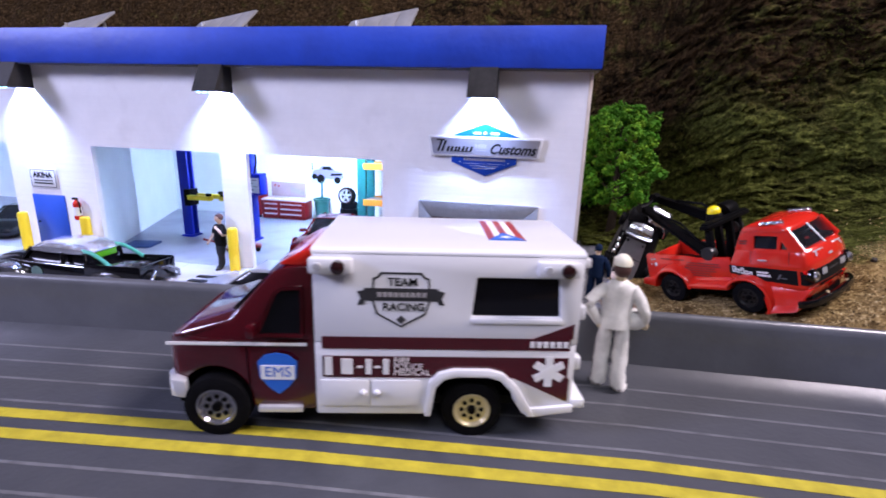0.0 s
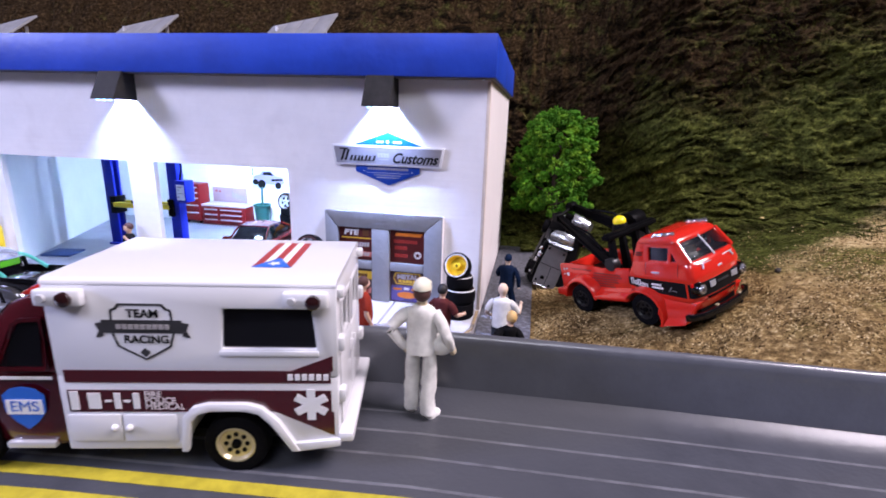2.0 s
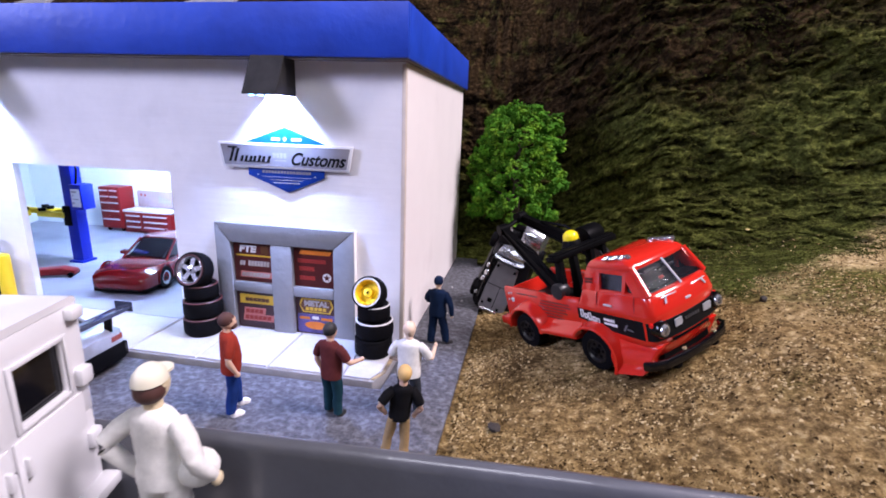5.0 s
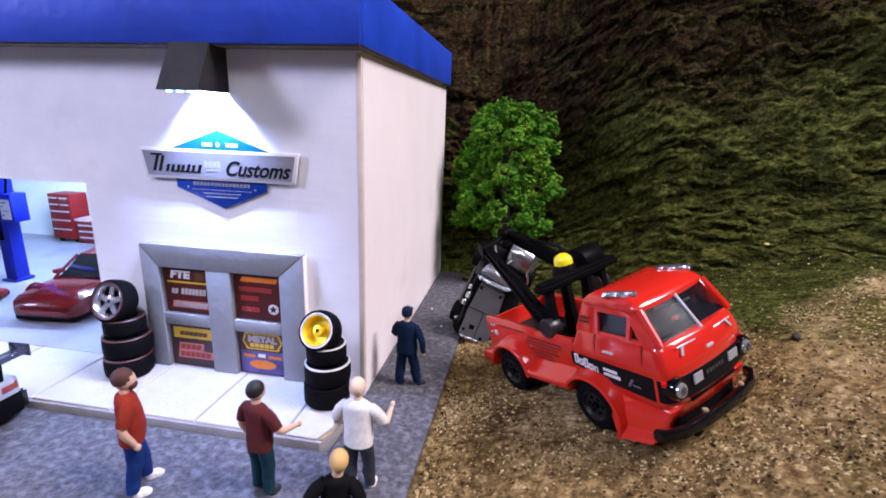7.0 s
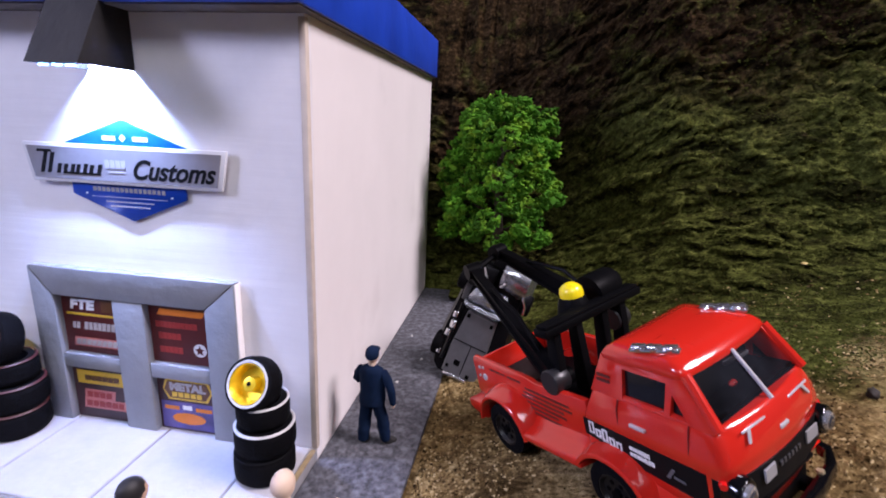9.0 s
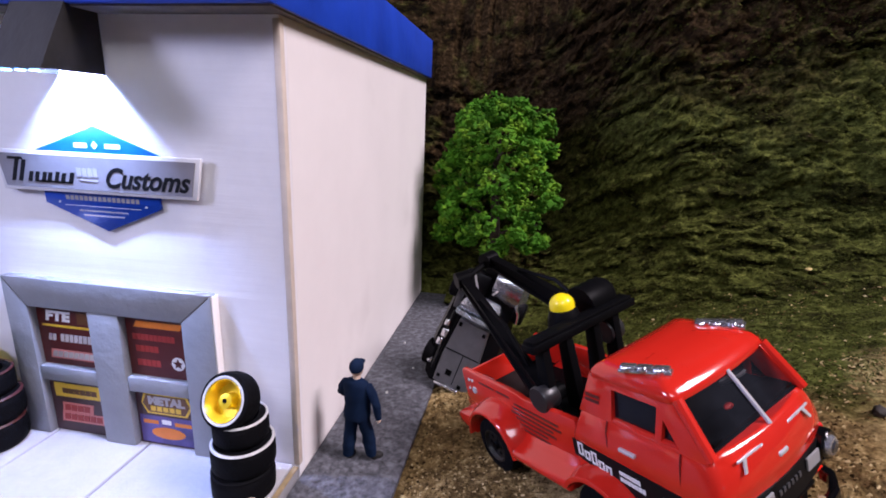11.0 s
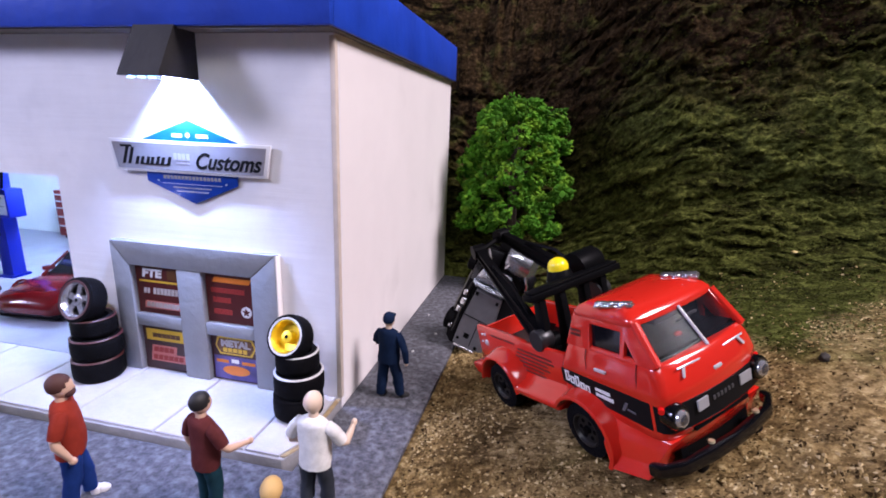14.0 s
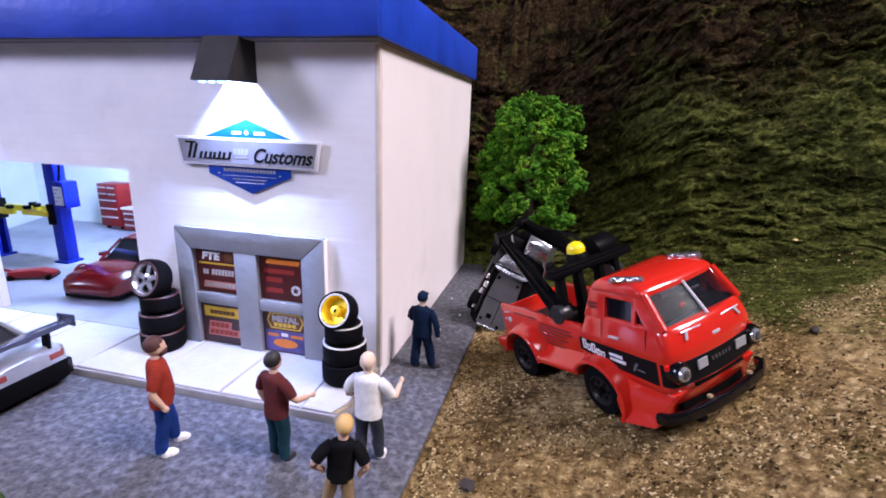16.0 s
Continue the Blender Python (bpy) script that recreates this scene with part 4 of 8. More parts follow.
    # rear: doors, windows, bumper, lamps
    for s in (1, -1):
        bm = B()
        box(bm, -1.815, -1.78, min(0.03 * s, 1.18 * s), max(0.03 * s, 1.18 * s), 0.62, 1.98, 0.015)
        d = part("rear_door", bm, BODY_WHITE, body)
        bm = B()
        y0, y1 = sorted((0.17 * s, 1.01 * s))
        for q in ((y0 - 0.05, y0 + 0.02, 2.04, 2.88), (y1 - 0.02, y1 + 0.05, 2.04, 2.88), (y0 + 0.02, y1 - 0.02, 2.04, 2.11), (y0 + 0.02, y1 - 0.02, 2.81, 2.88)):
            box(bm, -1.825, -1.784, *q, 0.02)
        part("window_frame", bm, BODY_WHITE, rear_wall)
        bm = B()
        box(bm, -1.72, -1.70, y0, y1, 2.08, 2.84)
        part("window_pane", bm, GLASS_DARK, rear_wall)
        bm = B()
        box(bm, -1.88, -1.80, min(0.10 * s, 0.16 * s), max(0.10 * s, 0.16 * s), 1.5, 1.75, 0.015)
        part("door_handle", bm, BODY_WHITE, d)
        for z in (1.25, 2.2, 3.2):
            bm = B()
            box(bm, -1.90, -1.76, min(1.1 * s, 1.34 * s), max(1.1 * s, 1.34 * s), z - 0.13, z + 0.13, 0.05)
            part("rear_lamp", bm, BODY_WHITE, body)
    bm = B()
    box(bm, -2.02, -1.76, -1.40, 1.40, 0.40, 0.58, 0.04)
    part("rear_step", bm, BODY_WHITE, root)
    # cab
    bm = B()
    prism(bm, [(2.76, 0.26), (3.82, 0.26)] + arch(4.52, 0.46, 0.62, 190, -10) + [(5.26, 0.34), (5.34, 0.95), (5.30, 1.58), (5.10, 1.76), (4.22, 2.04), (3.50, 2.76), (3.25, 2.86), (2.76, 2.90)], "y", -1.26, 1.26, bevel=0.07)
    shear_top(bm, 1.6, 2.9, 0.84)
    for v in bm.verts:
        # the nose narrows and rounds towards the front
        if v.co.x > 4.5:
            v.co.y *= 1 - 0.16 * ((v.co.x - 4.5) / 0.8) ** 2
        if v.co.x > 4.0 and v.co.z > 1.6:
            v.co.z -= 0.10 * (abs(v.co.y) / 1.2) ** 2
    cab = part("cab", bm, MAROON, root, "glossy maroon van cab")
    bm = B()
    prism(bm, [(2.77, 2.86), (3.42, 2.86), (3.02, 3.22), (2.77, 3.34)], "y", -1.0, 1.0, bevel=0.06)
    part("roof_fairing", bm, RED, cab, "bright red fairing over the cab")
    bm = B()
    prism(bm, [(4.20, 2.09), (3.56, 2.735), (3.50, 2.70), (4.14, 2.04)], "y", -1.02, 1.02)
    part("windscreen", bm, GLASS_DARK, cab)
    for s in (1, -1):
        bm = B()
        prism(bm, [(3.70, 1.72), (3.40, 2.42), (3.30, 2.48), (3.00, 2.50), (3.00, 1.72)], "y", s * 1.0, s * 1.262, bevel=0.03)
        for v in bm.verts:
            if abs(v.co.y) > 1.1:
                v.co.y = s * (1.268 - 0.155 * max(0, v.co.z - 1.6))
        part("side_window", bm, GLASS_DARK, cab)
        # raised frame round the window, and the door's seam and mirror
        bm = B()
        rim_ = [(3.78, 1.66), (3.44, 2.46), (3.32, 2.54), (2.96, 2.56), (2.96, 1.66)]
        hole = [(3.70, 1.72), (3.40, 2.42), (3.30, 2.48), (3.00, 2.50), (3.00, 1.72)]
        for k in range(5):
            q = [rim_[k], rim_[(k + 1) % 5], hole[(k + 1) % 5], hole[k]]
            prism(bm, q, "y", s * 1.2, s * 1.285)
        for v in bm.verts:
            if abs(v.co.y) > 1.25:
                v.co.y = s * (1.290 - 0.155 * max(0, v.co.z - 1.6))
        part("window_trim", bm, MAROON, cab)
        bm = B()
        tube(bm, [(3.92, s * 1.262, 0.34), (3.94, s * 1.262, 1.46)], 0.012, 5)
        part("door_seam", bm, BLACK, cab)
        bm = B()
        box(bm, 3.74, 3.86, min(s * 1.24, s * 1.46), max(s * 1.24, s * 1.46), 1.70, 1.92, 0.03)
        part("mirror", bm, MAROON, cab)
        side_bars(cab, PRINT_WHITE, [rect(2.90, 5.28, 1.50, 1.555)], s * 1.262, s, "white_line")
        bm = B()
        cx, cz = 3.42, 0.98
        prism(bm, [(cx + 0.40 * u, cz + 0.41 * v) for u, v in ((-0.85, 0.55), (-0.5, 0.85), (0, 0.95), (0.5, 0.85), (0.85, 0.55), (0.8, -0.2), (0.45, -0.65), (0, -1), (-0.45, -0.65), (-0.8, -0.2))], "y", s * 1.26, s * 1.272)
        sh = part("door_badge", bm, INK["blue"], cab, "blue shield badge with white border", smooth=0)
        side_bars(sh, PRINT_WHITE, [rect(cx - 0.29, cx + 0.29, cz - 0.12, cz + 0.15)], s * 1.272, s, "badge_band")
        text_on("EMS", 0.20, INK["blue"], sh, (cx + 0.23 * s, s * 1.286, cz - 0.06), s)
        bm = B()
        box(bm, 3.0, 3.78, min(s * 1.2, s * 1.34), max(s * 1.2, s * 1.34), 0.24, 0.36, 0.02)
        part("side_step", bm, CHROME, cab)
        bm = B()
        box(bm, 5.20, 5.345, min(s * 0.70, s * 1.02), max(s * 0.70, s * 1.02), 1.08, 1.40, 0.03)
        part("headlight", bm, mat("clear_headlamp", (0.35, 0.34, 0.34), 0.1, metal=0.6, coat=0.5), cab)
    bm = B()
    box(bm, 5.22, 5.36, -0.72, 0.72, 0.98, 1.46, 0.03)
    part("grille", bm, BLACK, cab)
    bm = B()
    prism(bm, [(5.0, -1.34), (5.28, -1.28), (5.44, -1.0), (5.48, 0), (5.44, 1.0), (5.28, 1.28), (5.0, 1.34), (5.0, 1.2), (5.2, 1.0), (5.2, -1.0), (5.0, -1.2)], "z", 0.50, 0.84, bevel=0.04)
    part("front_bumper", bm, CHROME, root, "bright chrome front bumper")
    bm = B()
    box(bm, -1.7, 5.2, -1.15, 1.15, 0.34, 0.50)
    part("chassis", bm, BLACK, root)
    # the body rides high on its wheels
    for ob in root.children_recursive:
        def lift(z):
            return z + 0.22 * CM * (1 - max(0.0, min(1.0, (z / CM - 2.9) / 0.62)))

        if ob.location.length > 1e-6:
            ob.location.z = lift(ob.location.z)
        else:
            for v in ob.data.vertices:
                v.co.z = lift(v.co.z)
    RIM_GREY = mat("dull_grey_rim", (0.30, 0.30, 0.33), 0.2, metal=0.8, vary=0.1)
    for x, rim, r in ((0.0, RIM_BRASS, 0.55), (4.50, RIM_GREY, 0.58)):
        for s in (1, -1):
            wheel(root, x, s * 1.16, r - 0.02, r, 0.40, s, rim, 8)
    return root


def text_on(word, size, m, parent, p, side=1, shear=0.0, fat=0.0, squeeze=1.0):
    """Letters on a side that looks along y; side: +1 or -1."""
    cu = bpy.data.curves.new("lettering", "FONT")
    cu.body, cu.size, cu.extrude, cu.shear, cu.offset = word, size * 1.35 * CM, 0.003 * CM, shear, fat * CM
    tmp = bpy.data.objects.new("lettering", cu)
    scene.collection.objects.link(tmp)
    me = bpy.data.meshes.new_from_object(tmp.evaluated_get(bpy.context.evaluated_depsgraph_get()))
    bpy.data.objects.remove(tmp)
    me.materials.clear()
    me.materials.append(m)
    ob = new("lettering", me)
    ob.parent = parent
    ob.matrix_basis = at_cm(*p) @ pose(0, 0, 0, 90, 0, 180 if side > 0 else 0) @ Matrix.Diagonal((squeeze, 1, 1, 1))
    return ob


ambulance()

# words of the shop sign and of the plate by the door
text_on("FTE", 0.25, INK["white"], fte_poster, (L0 + 0.22, -0.056, 3.04), -1, 0.15, 0.02, 1.25)
text_on("METAL", 0.21, INK["grey"], metal_poster, (R0 + 0.34, -0.066, 1.13), -1, 0.0, 0.02, 1.12)
text_on("Customs", 0.44, INK["black"], plate, (0.20, -0.169, -0.12), -1, 0.42, 0.016, 0.92)
text_on("AKINA", 0.30, INK["black"], pl, (-0.62, -0.064, 0.05), -1, 0.0, 0.02, 0.98)

# ---- tow truck, standing across the bank ----
def smoke_glass(name, colour, haze):
    """A thin tinted pane: part see-through, part dusty film in uneven clouds."""
    m = mat(name, colour, 0.10, vary=0.5, grain=70, spec=0.12)
    nt = m.node_tree
    p = nt.nodes["Principled BSDF"]
    tc = nt.nodes.new("ShaderNodeTexCoord")
    n = nt.nodes.new("ShaderNodeTexNoise")
    n.inputs["Scale"].default_value, n.inputs["Detail"].default_value = 90, 4
    nt.links.new(tc.outputs["Object"], n.inputs["Vector"])
    r = nt.nodes.new("ShaderNodeMapRange")
    r.inputs["From Min"].default_value, r.inputs["From Max"].default_value = 0.3, 0.7
    r.inputs["To Min"].default_value, r.inputs["To Max"].default_value = haze
    nt.links.new(n.outputs["Fac"], r.inputs["Value"])
    nt.links.new(r.outputs[0], p.inputs["Alpha"])
    return m


AMBER = mat("yellow_beacon", (0.85, 0.68, 0.01), 0.25, vary=0.03, coat=0.4)
SMOKE = smoke_glass("dusty_tinted_screen", (0.030, 0.033, 0.042), (0.06, 0.40))
PLATED = mat("vacuum_plating", (0.70, 0.70, 0.73), 0.16, metal=0.92, vary=0.25, grain=250, bump=0.5, bump_scale=500)
SEAT = mat("dark_blue_seat", (0.016, 0.026, 0.085), 0.6)
LENS = mat("headlamp_glass", (0.14, 0.14, 0.15), 0.08, metal=0.7, coat=0.8)
LAMP_BOWL = mat("headlamp_bowl", (0.60, 0.61, 0.64), 0.18, metal=0.75, coat=0.8)


def cab_ring(xb, xf, w, z, bow=0.10, corner=0.30):
    """Plan of the cab at one height: square back, bowed front with rounded corners."""
    half = [(xb, 0.0), (xb, w - 0.10), (xb + 0.03, w - 0.03), (xb + 0.10, w), ((xb + xf) / 2, w), (xf - bow - corner, w), (xf - bow - corner * 0.5, w * 0.99), (xf - bow - corner * 0.16, w * 0.955), (xf - bow * 0.85, w * 0.88), (xf - bow * 0.4, w * 0.62), (xf - bow * 0.1, w * 0.3)]
    return [(x, y, z) for x, y in half] + [(xf, 0.0, z)] + [(x, -y, z) for x, y in half[:0:-1]]


def tow_truck():
    root = thing("tow_truck", 8.01, -0.71, 1.33, -50.5, "red die-cast tow truck with black boom on the earth bank", "tow truck", rx=11.1, ry=-11.4)
    W = 1.43
    back = lambda z: -0.80 + max(0.0, z - 1.86) * 0.39
    # lower cab: rings from the sill to the belt
    bm = B()
    loft(bm, [cab_ring(back(z), xf, w, z, 0.14, 0.26) for z, xf, w in ((1.02, 1.98, W - 0.06), (1.08, 2.04, W - 0.01), (1.22, 2.09, W), (1.50, 2.12, W), (1.80, 2.12, W), (1.90, 2.12, W + 0.015), (1.96, 2.13, W + 0.015), (2.04, 2.12, W), (2.20, 2.09, W - 0.03), (2.36, 2.04, W - 0.07), (2.48, 1.98, W - 0.11), (2.53, 1.93, W - 0.15))])
    cab = part("cab_body", bm, RED, root, "bright red cab-over truck cab", smooth=50)
    # roof dome
    bm = B()
    loft(bm, [cab_ring(xb, xf, w, z, 0.08, 0.16) for z, xb, xf, w in ((3.16, -0.30, 1.42, 1.22), (3.22, -0.29, 1.43, 1.23), (3.28, -0.27, 1.40, 1.22), (3.36, -0.20, 1.31, 1.16), (3.43, -0.06, 1.16, 1.04), (3.475, 0.14, 0.98, 0.86), (3.495, 0.34, 0.78, 0.5))])
    part("cab_roof", bm, RED, root, smooth=60)
    for s in (1, -1):
        # side panel with window and vent openings
        bm = B()
        pts = [(back(2.46), 2.46), (-0.30, 3.22), (1.36, 3.22), (1.84, 2.46), (0.16, 2.50), (0.17, 3.03), (1.02, 3.02), (0.98, 2.50), (1.09, 2.52), (1.13, 2.86), (1.38, 2.52)]
        cut_plate(bm, pts, [[0, 4, 5, 1], [1, 5, 6, 2], [6, 7, 8, 9], [6, 9, 2], [9, 10, 3, 2], [0, 3, 10, 8, 7, 4]], lambda x, z: s * (W - 0.10 - 0.155 * max(0, (z - 2.46) / 0.76)), 0.16, 0.03)
        part("side_panel", bm, RED, cab)
        bm = B()
        prism(bm, [(0.10, 2.46), (1.45, 2.46), (1.14, 3.08), (0.12, 3.08)], "y", s * (W - 0.23), s * (W - 0.20))
        for v in bm.verts:
            v.co.y -= s * 0.12 * max(0, (v.co.z - 2.46) / 0.76)
        part("side_window", bm, GLASS_DARK, cab, smooth=0)
        # black band along the side, tapering to the front, with plain lettering bars
        side_bars(cab, PRINT_BLACK, [[(-0.79, 1.52), (0.6, 1.30), (1.66, 1.24), (1.66, 1.80), (0.7, 1.82), (-0.79, 1.86)]], s * W, s, "black_band")
        rows = []
        for k in range(5):
            x0, z0 = -0.66 + 0.155 * k, 1.585 - 0.028 * k
            h = (0.25, 0.17, 0.25, 0.17, 0.17)[k]
            ring_o, ring_i = rect(x0, x0 + 0.125, z0, z0 + h), rect(x0 + 0.035, x0 + 0.09, z0 + 0.035, z0 + h - 0.035)
            rows += [[ring_o[i], ring_o[(i + 1) % 4], ring_i[(i + 1) % 4], ring_i[i]] for i in range(4)]
        for x0, x1, z0 in ((0.26, 0.68, 1.62), (0.26, 0.76, 1.50)):
            n = 7
            rows += [[(x0 + (x1 - x0) * i / n, z0 - 0.025 * i / n), (x0 + (x1 - x0) * (i + 0.8) / n, z0 - 0.025 * i / n), (x0 + (x1 - x0) * (i + 0.8) / n, z0 + 0.065), (x0 + (x1 - x0) * i / n, z0 + 0.065)] for i in range(n)]
        side_bars(cab, PRINT_WHITE, rows, s * (W + 0.013), s, "lettering")
        side_bars(cab, mat("faint_grey_print", (0.10, 0.10, 0.11), 0.5), [[(0.95, 1.42), (1.02, 1.42), (1.14, 1.62), (1.07, 1.62)], [(1.10, 1.46), (1.30, 1.44), (1.30, 1.48), (1.10, 1.50)]], s * (W + 0.013), s, "side_mark")
        side_bars(cab, mat("faded_roof_print", (0.09, 0.012, 0.01), 0.5), [rect(-0.40, -0.10, 2.70, 2.76), rect(-0.38, -0.08, 2.80, 2.86)], s * (W - 0.15), s, "lettering")
        bm = B()
        box(bm, 0.34, 0.66, min(s * (W - 0.02), s * (W + 0.05)), max(s * (W - 0.02), s * (W + 0.05)), 2.10, 2.16, 0.018)
        part("door_handle", bm, CHROME, cab)
        bm = B()
        tube(bm, [(0.06, s * (W + 0.004), 1.90), (0.06, s * (W - 0.03), 2.30), (0.08, s * (W - 0.085), 2.48)], 0.012, 5)
        tube(bm, [(1.40, s * (W + 0.004), 1.90), (1.42, s * (W - 0.03), 2.30), (1.42, s * (W - 0.085), 2.48)], 0.012, 5)
        part("door_seam", bm, mat("dark_red_seam", (0.16, 0.006, 0.005), 0.5), cab)

        # flared wheel lips: from the body side out over the tyre and round under
        def flare(cx, cz, r, a0, a1, lip, root_y, root_r, n=14):
            rings = []
            for i in range(n + 1):
                a = radians(a0 + (a1 - a0) * i / n)
                c, d = math.cos(a), math.sin(a)
                rings.append([(cx + q * c, s * y, cz + q * d) for q, y in ((r + root_r, root_y), (r + root_r * 0.86, root_y + (lip - root_y) * 0.35), (r + root_r * 0.55, root_y + (lip - root_y) * 0.72), (r + 0.075, lip - 0.03), (r + 0.03, lip), (r - 0.01, lip - 0.01), (r - 0.03, lip - 0.06), (r - 0.03, root_y - 0.25), (r + root_r * 0.6, root_y - 0.25))])
            b = B()
            loft(b, rings)
            return b

        part("front_fender", flare(-0.10, 0.54, 0.84, 150, -30, 1.80, W - 0.03, 0.15), RED, root, smooth=50)
        part("rear_fender", flare(-3.40, 0.58, 0.86, 176, 8, 1.76, 1.26, 0.22), RED, root, smooth=50)
        # stepped apron before the front wheel
        bm = B()
        P = [(0.60, 1.79, 0.70), (0.70, 1.79, 0.13), (1.60, 1.70, 0.28), (1.70, 1.50, 0.60), (1.98, 1.36, 1.06), (0.55, W - 0.01, 1.16), (0.78, 1.58, 0.74), (0.84, 1.58, 0.40), (1.56, 1.50, 0.48), (1.66, 1.46, 0.70)]
        vs = [bm.verts.new((x, s * y, z)) for x, y, z in P] + [bm.verts.new((x, s * 1.0, z)) for x, y, z in P[:6]]
        for f in ((0, 1, 7, 6), (1, 2, 8, 7), (2, 3, 9, 8), (6, 7, 8, 9), (0, 6, 5), (6, 9, 4, 5), (9, 3, 4), (0, 10, 11, 1), (1, 11, 12, 2), (2, 12, 13, 3), (3, 13, 14, 4), (4, 14, 15, 5), (5, 15, 10, 0), (10, 15, 14, 13, 12, 11)):
            face(bm, [vs[i] for i in f])
        bmesh.ops.recalc_face_normals(bm, faces=bm.faces)
        bmesh.ops.bevel(bm, geom=[e for e in bm.edges if e.calc_face_angle(0) > 0.35], offset=0.03, segments=2, affect="EDGES", profile=0.5, clamp_overlap=True)
        part("fender_apron", bm, RED, root)
        # running board: a sloping shelf between the wheels
        bm = B()
        prism(bm, [(s * 1.18, 1.30), (s * 1.42, 1.10), (s * 1.70, 0.98), (s * 1.76, 0.92), (s * 1.74, 0.80), (s * 1.18, 0.72)], "x", -2.62, -0.78, bevel=0.03)
        for v in bm.verts:
            v.co.z += 0.07 * (v.co.x + 1.7)
        part("running_board", bm, RED, root)
        bm = B()
        prism(bm, [(-5.02, 0.62), (-4.22, 0.56), (-4.22, 0.98), (-4.98, 0.92)], "y", s * 1.0, s * 1.60, bevel=0.05)
        part("rear_corner", bm, RED, root)
        # bed side with printed small lines
        bm = B()
        prism(bm, [(-4.88, 0.80), (-0.84, 0.80), (-0.84, 2.10), (-2.40, 2.00), (-2.55, 2.04), (-2.90, 2.06), (-4.80, 2.06), (-4.88, 1.96)], "y", s * 1.14, s * 1.28, bevel=0.03)
        bed_side = part("bed_side", bm, RED, root)
        side_bars(bed_side, mat("faded_dark_print", (0.07, 0.008, 0.007), 0.5), [rect(-2.75 - 0.08 * k, -1.35 + 0.16 * (k % 2) - 0.10 * k, 1.74 - 0.11 * k, 1.785 - 0.11 * k) for k in range(6)] + [rect(-4.1, -3.5, 1.84, 1.88), rect(-3.4, -2.9, 1.84, 1.88)], s * 1.28, s, "lettering")
        for u, v, r in ((-4.58, 1.80, 0.045), (-4.42, 1.82, 0.045), (-4.62, 1.56, 0.04), (-4.40, 1.56, 0.10)):
            bm = B()
            spin_y(bm, [(s * 1.275, r), (s * 1.31, r * 0.8)] if s > 0 else [(s * 1.31, r * 0.8), (s * 1.275, r)], 10, c=(u, 0, v))
            part("marker_lamp", bm, CHROME, bed_side)
        # headlights: black housing, bright bowl, small red side lamp
        bm = B()
        tube(bm, [(1.88, s * 1.20, 1.60), (2.10, s * 1.22, 1.59), (2.15, s * 1.22, 1.59)], [0.25, 0.25, 0.22], 20)
        bz = part("headlight_bezel", bm, BLACK_GLOSS, cab)
        bm = B()
        tube(bm, [(2.13, s * 1.22, 1.585), (2.18, s * 1.22, 1.58), (2.21, s * 1.22, 1.58)], [0.175, 0.165, 0.13], 20)
        bowl = part("headlight", bm, LAMP_BOWL, bz, "bright headlamp bowl")
        bm = B()
        tube(bm, [(2.20, s * 1.22, 1.58), (2.235, s * 1.22, 1.58)], [0.12, 0.07], 16)
        part("bulb", bm, LENS, bowl)
        bm = B()
        tube(bm, [(1.86, s * 1.36, 1.74), (1.94, s * 1.46, 1.74)], [0.07, 0.055], 10)
        part("side_lamp", bm, mat("red_lens", (0.65, 0.01, 0.01), 0.15, coat=0.6), cab)
        # wheels
        for x in (-0.10, -3.42):
            wheel(root, x, s * 1.38, 0.60, 0.64, 0.52, s, mat("dark_rim", (0.006, 0.006, 0.007), 0.4, metal=0.1), 6)
        # roof lights: chrome three-lamp clusters set aslant
        seat_m = Matrix.Translation((0.74, s * 1.0, 3.43)) @ Matrix.Rotation(radians(24), 4, "Z") @ Matrix.Rotation(radians(6 * s), 4, "X")
        bm = B()
        box(bm, -0.40, 0.40, -0.10, 0.11, -0.01, 0.05, 0.025)
        bmesh.ops.transform(bm, matrix=seat_m, verts=bm.verts)
        cluster = part("roof_lamp", bm, PLATED, cab, "chrome lamp cluster")
        for k in range(3):
            bm = B()
            box(bm, -0.375 + 0.25 * k, -0.125 + 0.25 * k, -0.08, 0.10, 0.045, 0.105, 0.035)
            ball(bm, (-0.25 + 0.25 * k, -0.09, 0.065), 0.06, seg=8, rows=6)
            bmesh.ops.transform(bm, matrix=seat_m, verts=bm.verts)
            part("lamp", bm, PLATED, cluster)
        # chrome wiper trim on the nose
        bm = B()
        prism(bm, [(s * 0.36, 0.24), (s * 0.98, 0.20), (s * 0.98, 0.165), (s * 0.86, 0.17), (s * 0.92, 0.0), (s * 0.86, 0.0), (s * 0.78, 0.175), (s * 0.36, 0.205)], "z", 0, 0.03, bevel=0.01)
        bmesh.ops.transform(bm, matrix=Matrix.Translation((2.075 - 0.012, 0, 2.21)) @ Matrix.Rotation(radians(68), 4, "Y") @ Matrix.Rotation(radians(s * 6), 4, "Z") @ Matrix(((0, -1, 0, 0.08), (1, 0, 0, 0), (0, 0, 1, 0), (0, 0, 0, 1))), verts=bm.verts)
        part("wiper_trim", bm, CHROME, cab, "chrome wiper trim")
    # roof ribs
    for k in range(5):
        bm = B()
        box(bm, 0.74, 1.16, -0.62 + 0.28 * k, -0.50 + 0.28 * k, 3.40, 3.50, 0.05)
        for v in bm.verts:
            v.co.z -= 0.16 * max(0, v.co.x - 0.85) + 0.01
        part("roof_rib", bm, RED, cab)
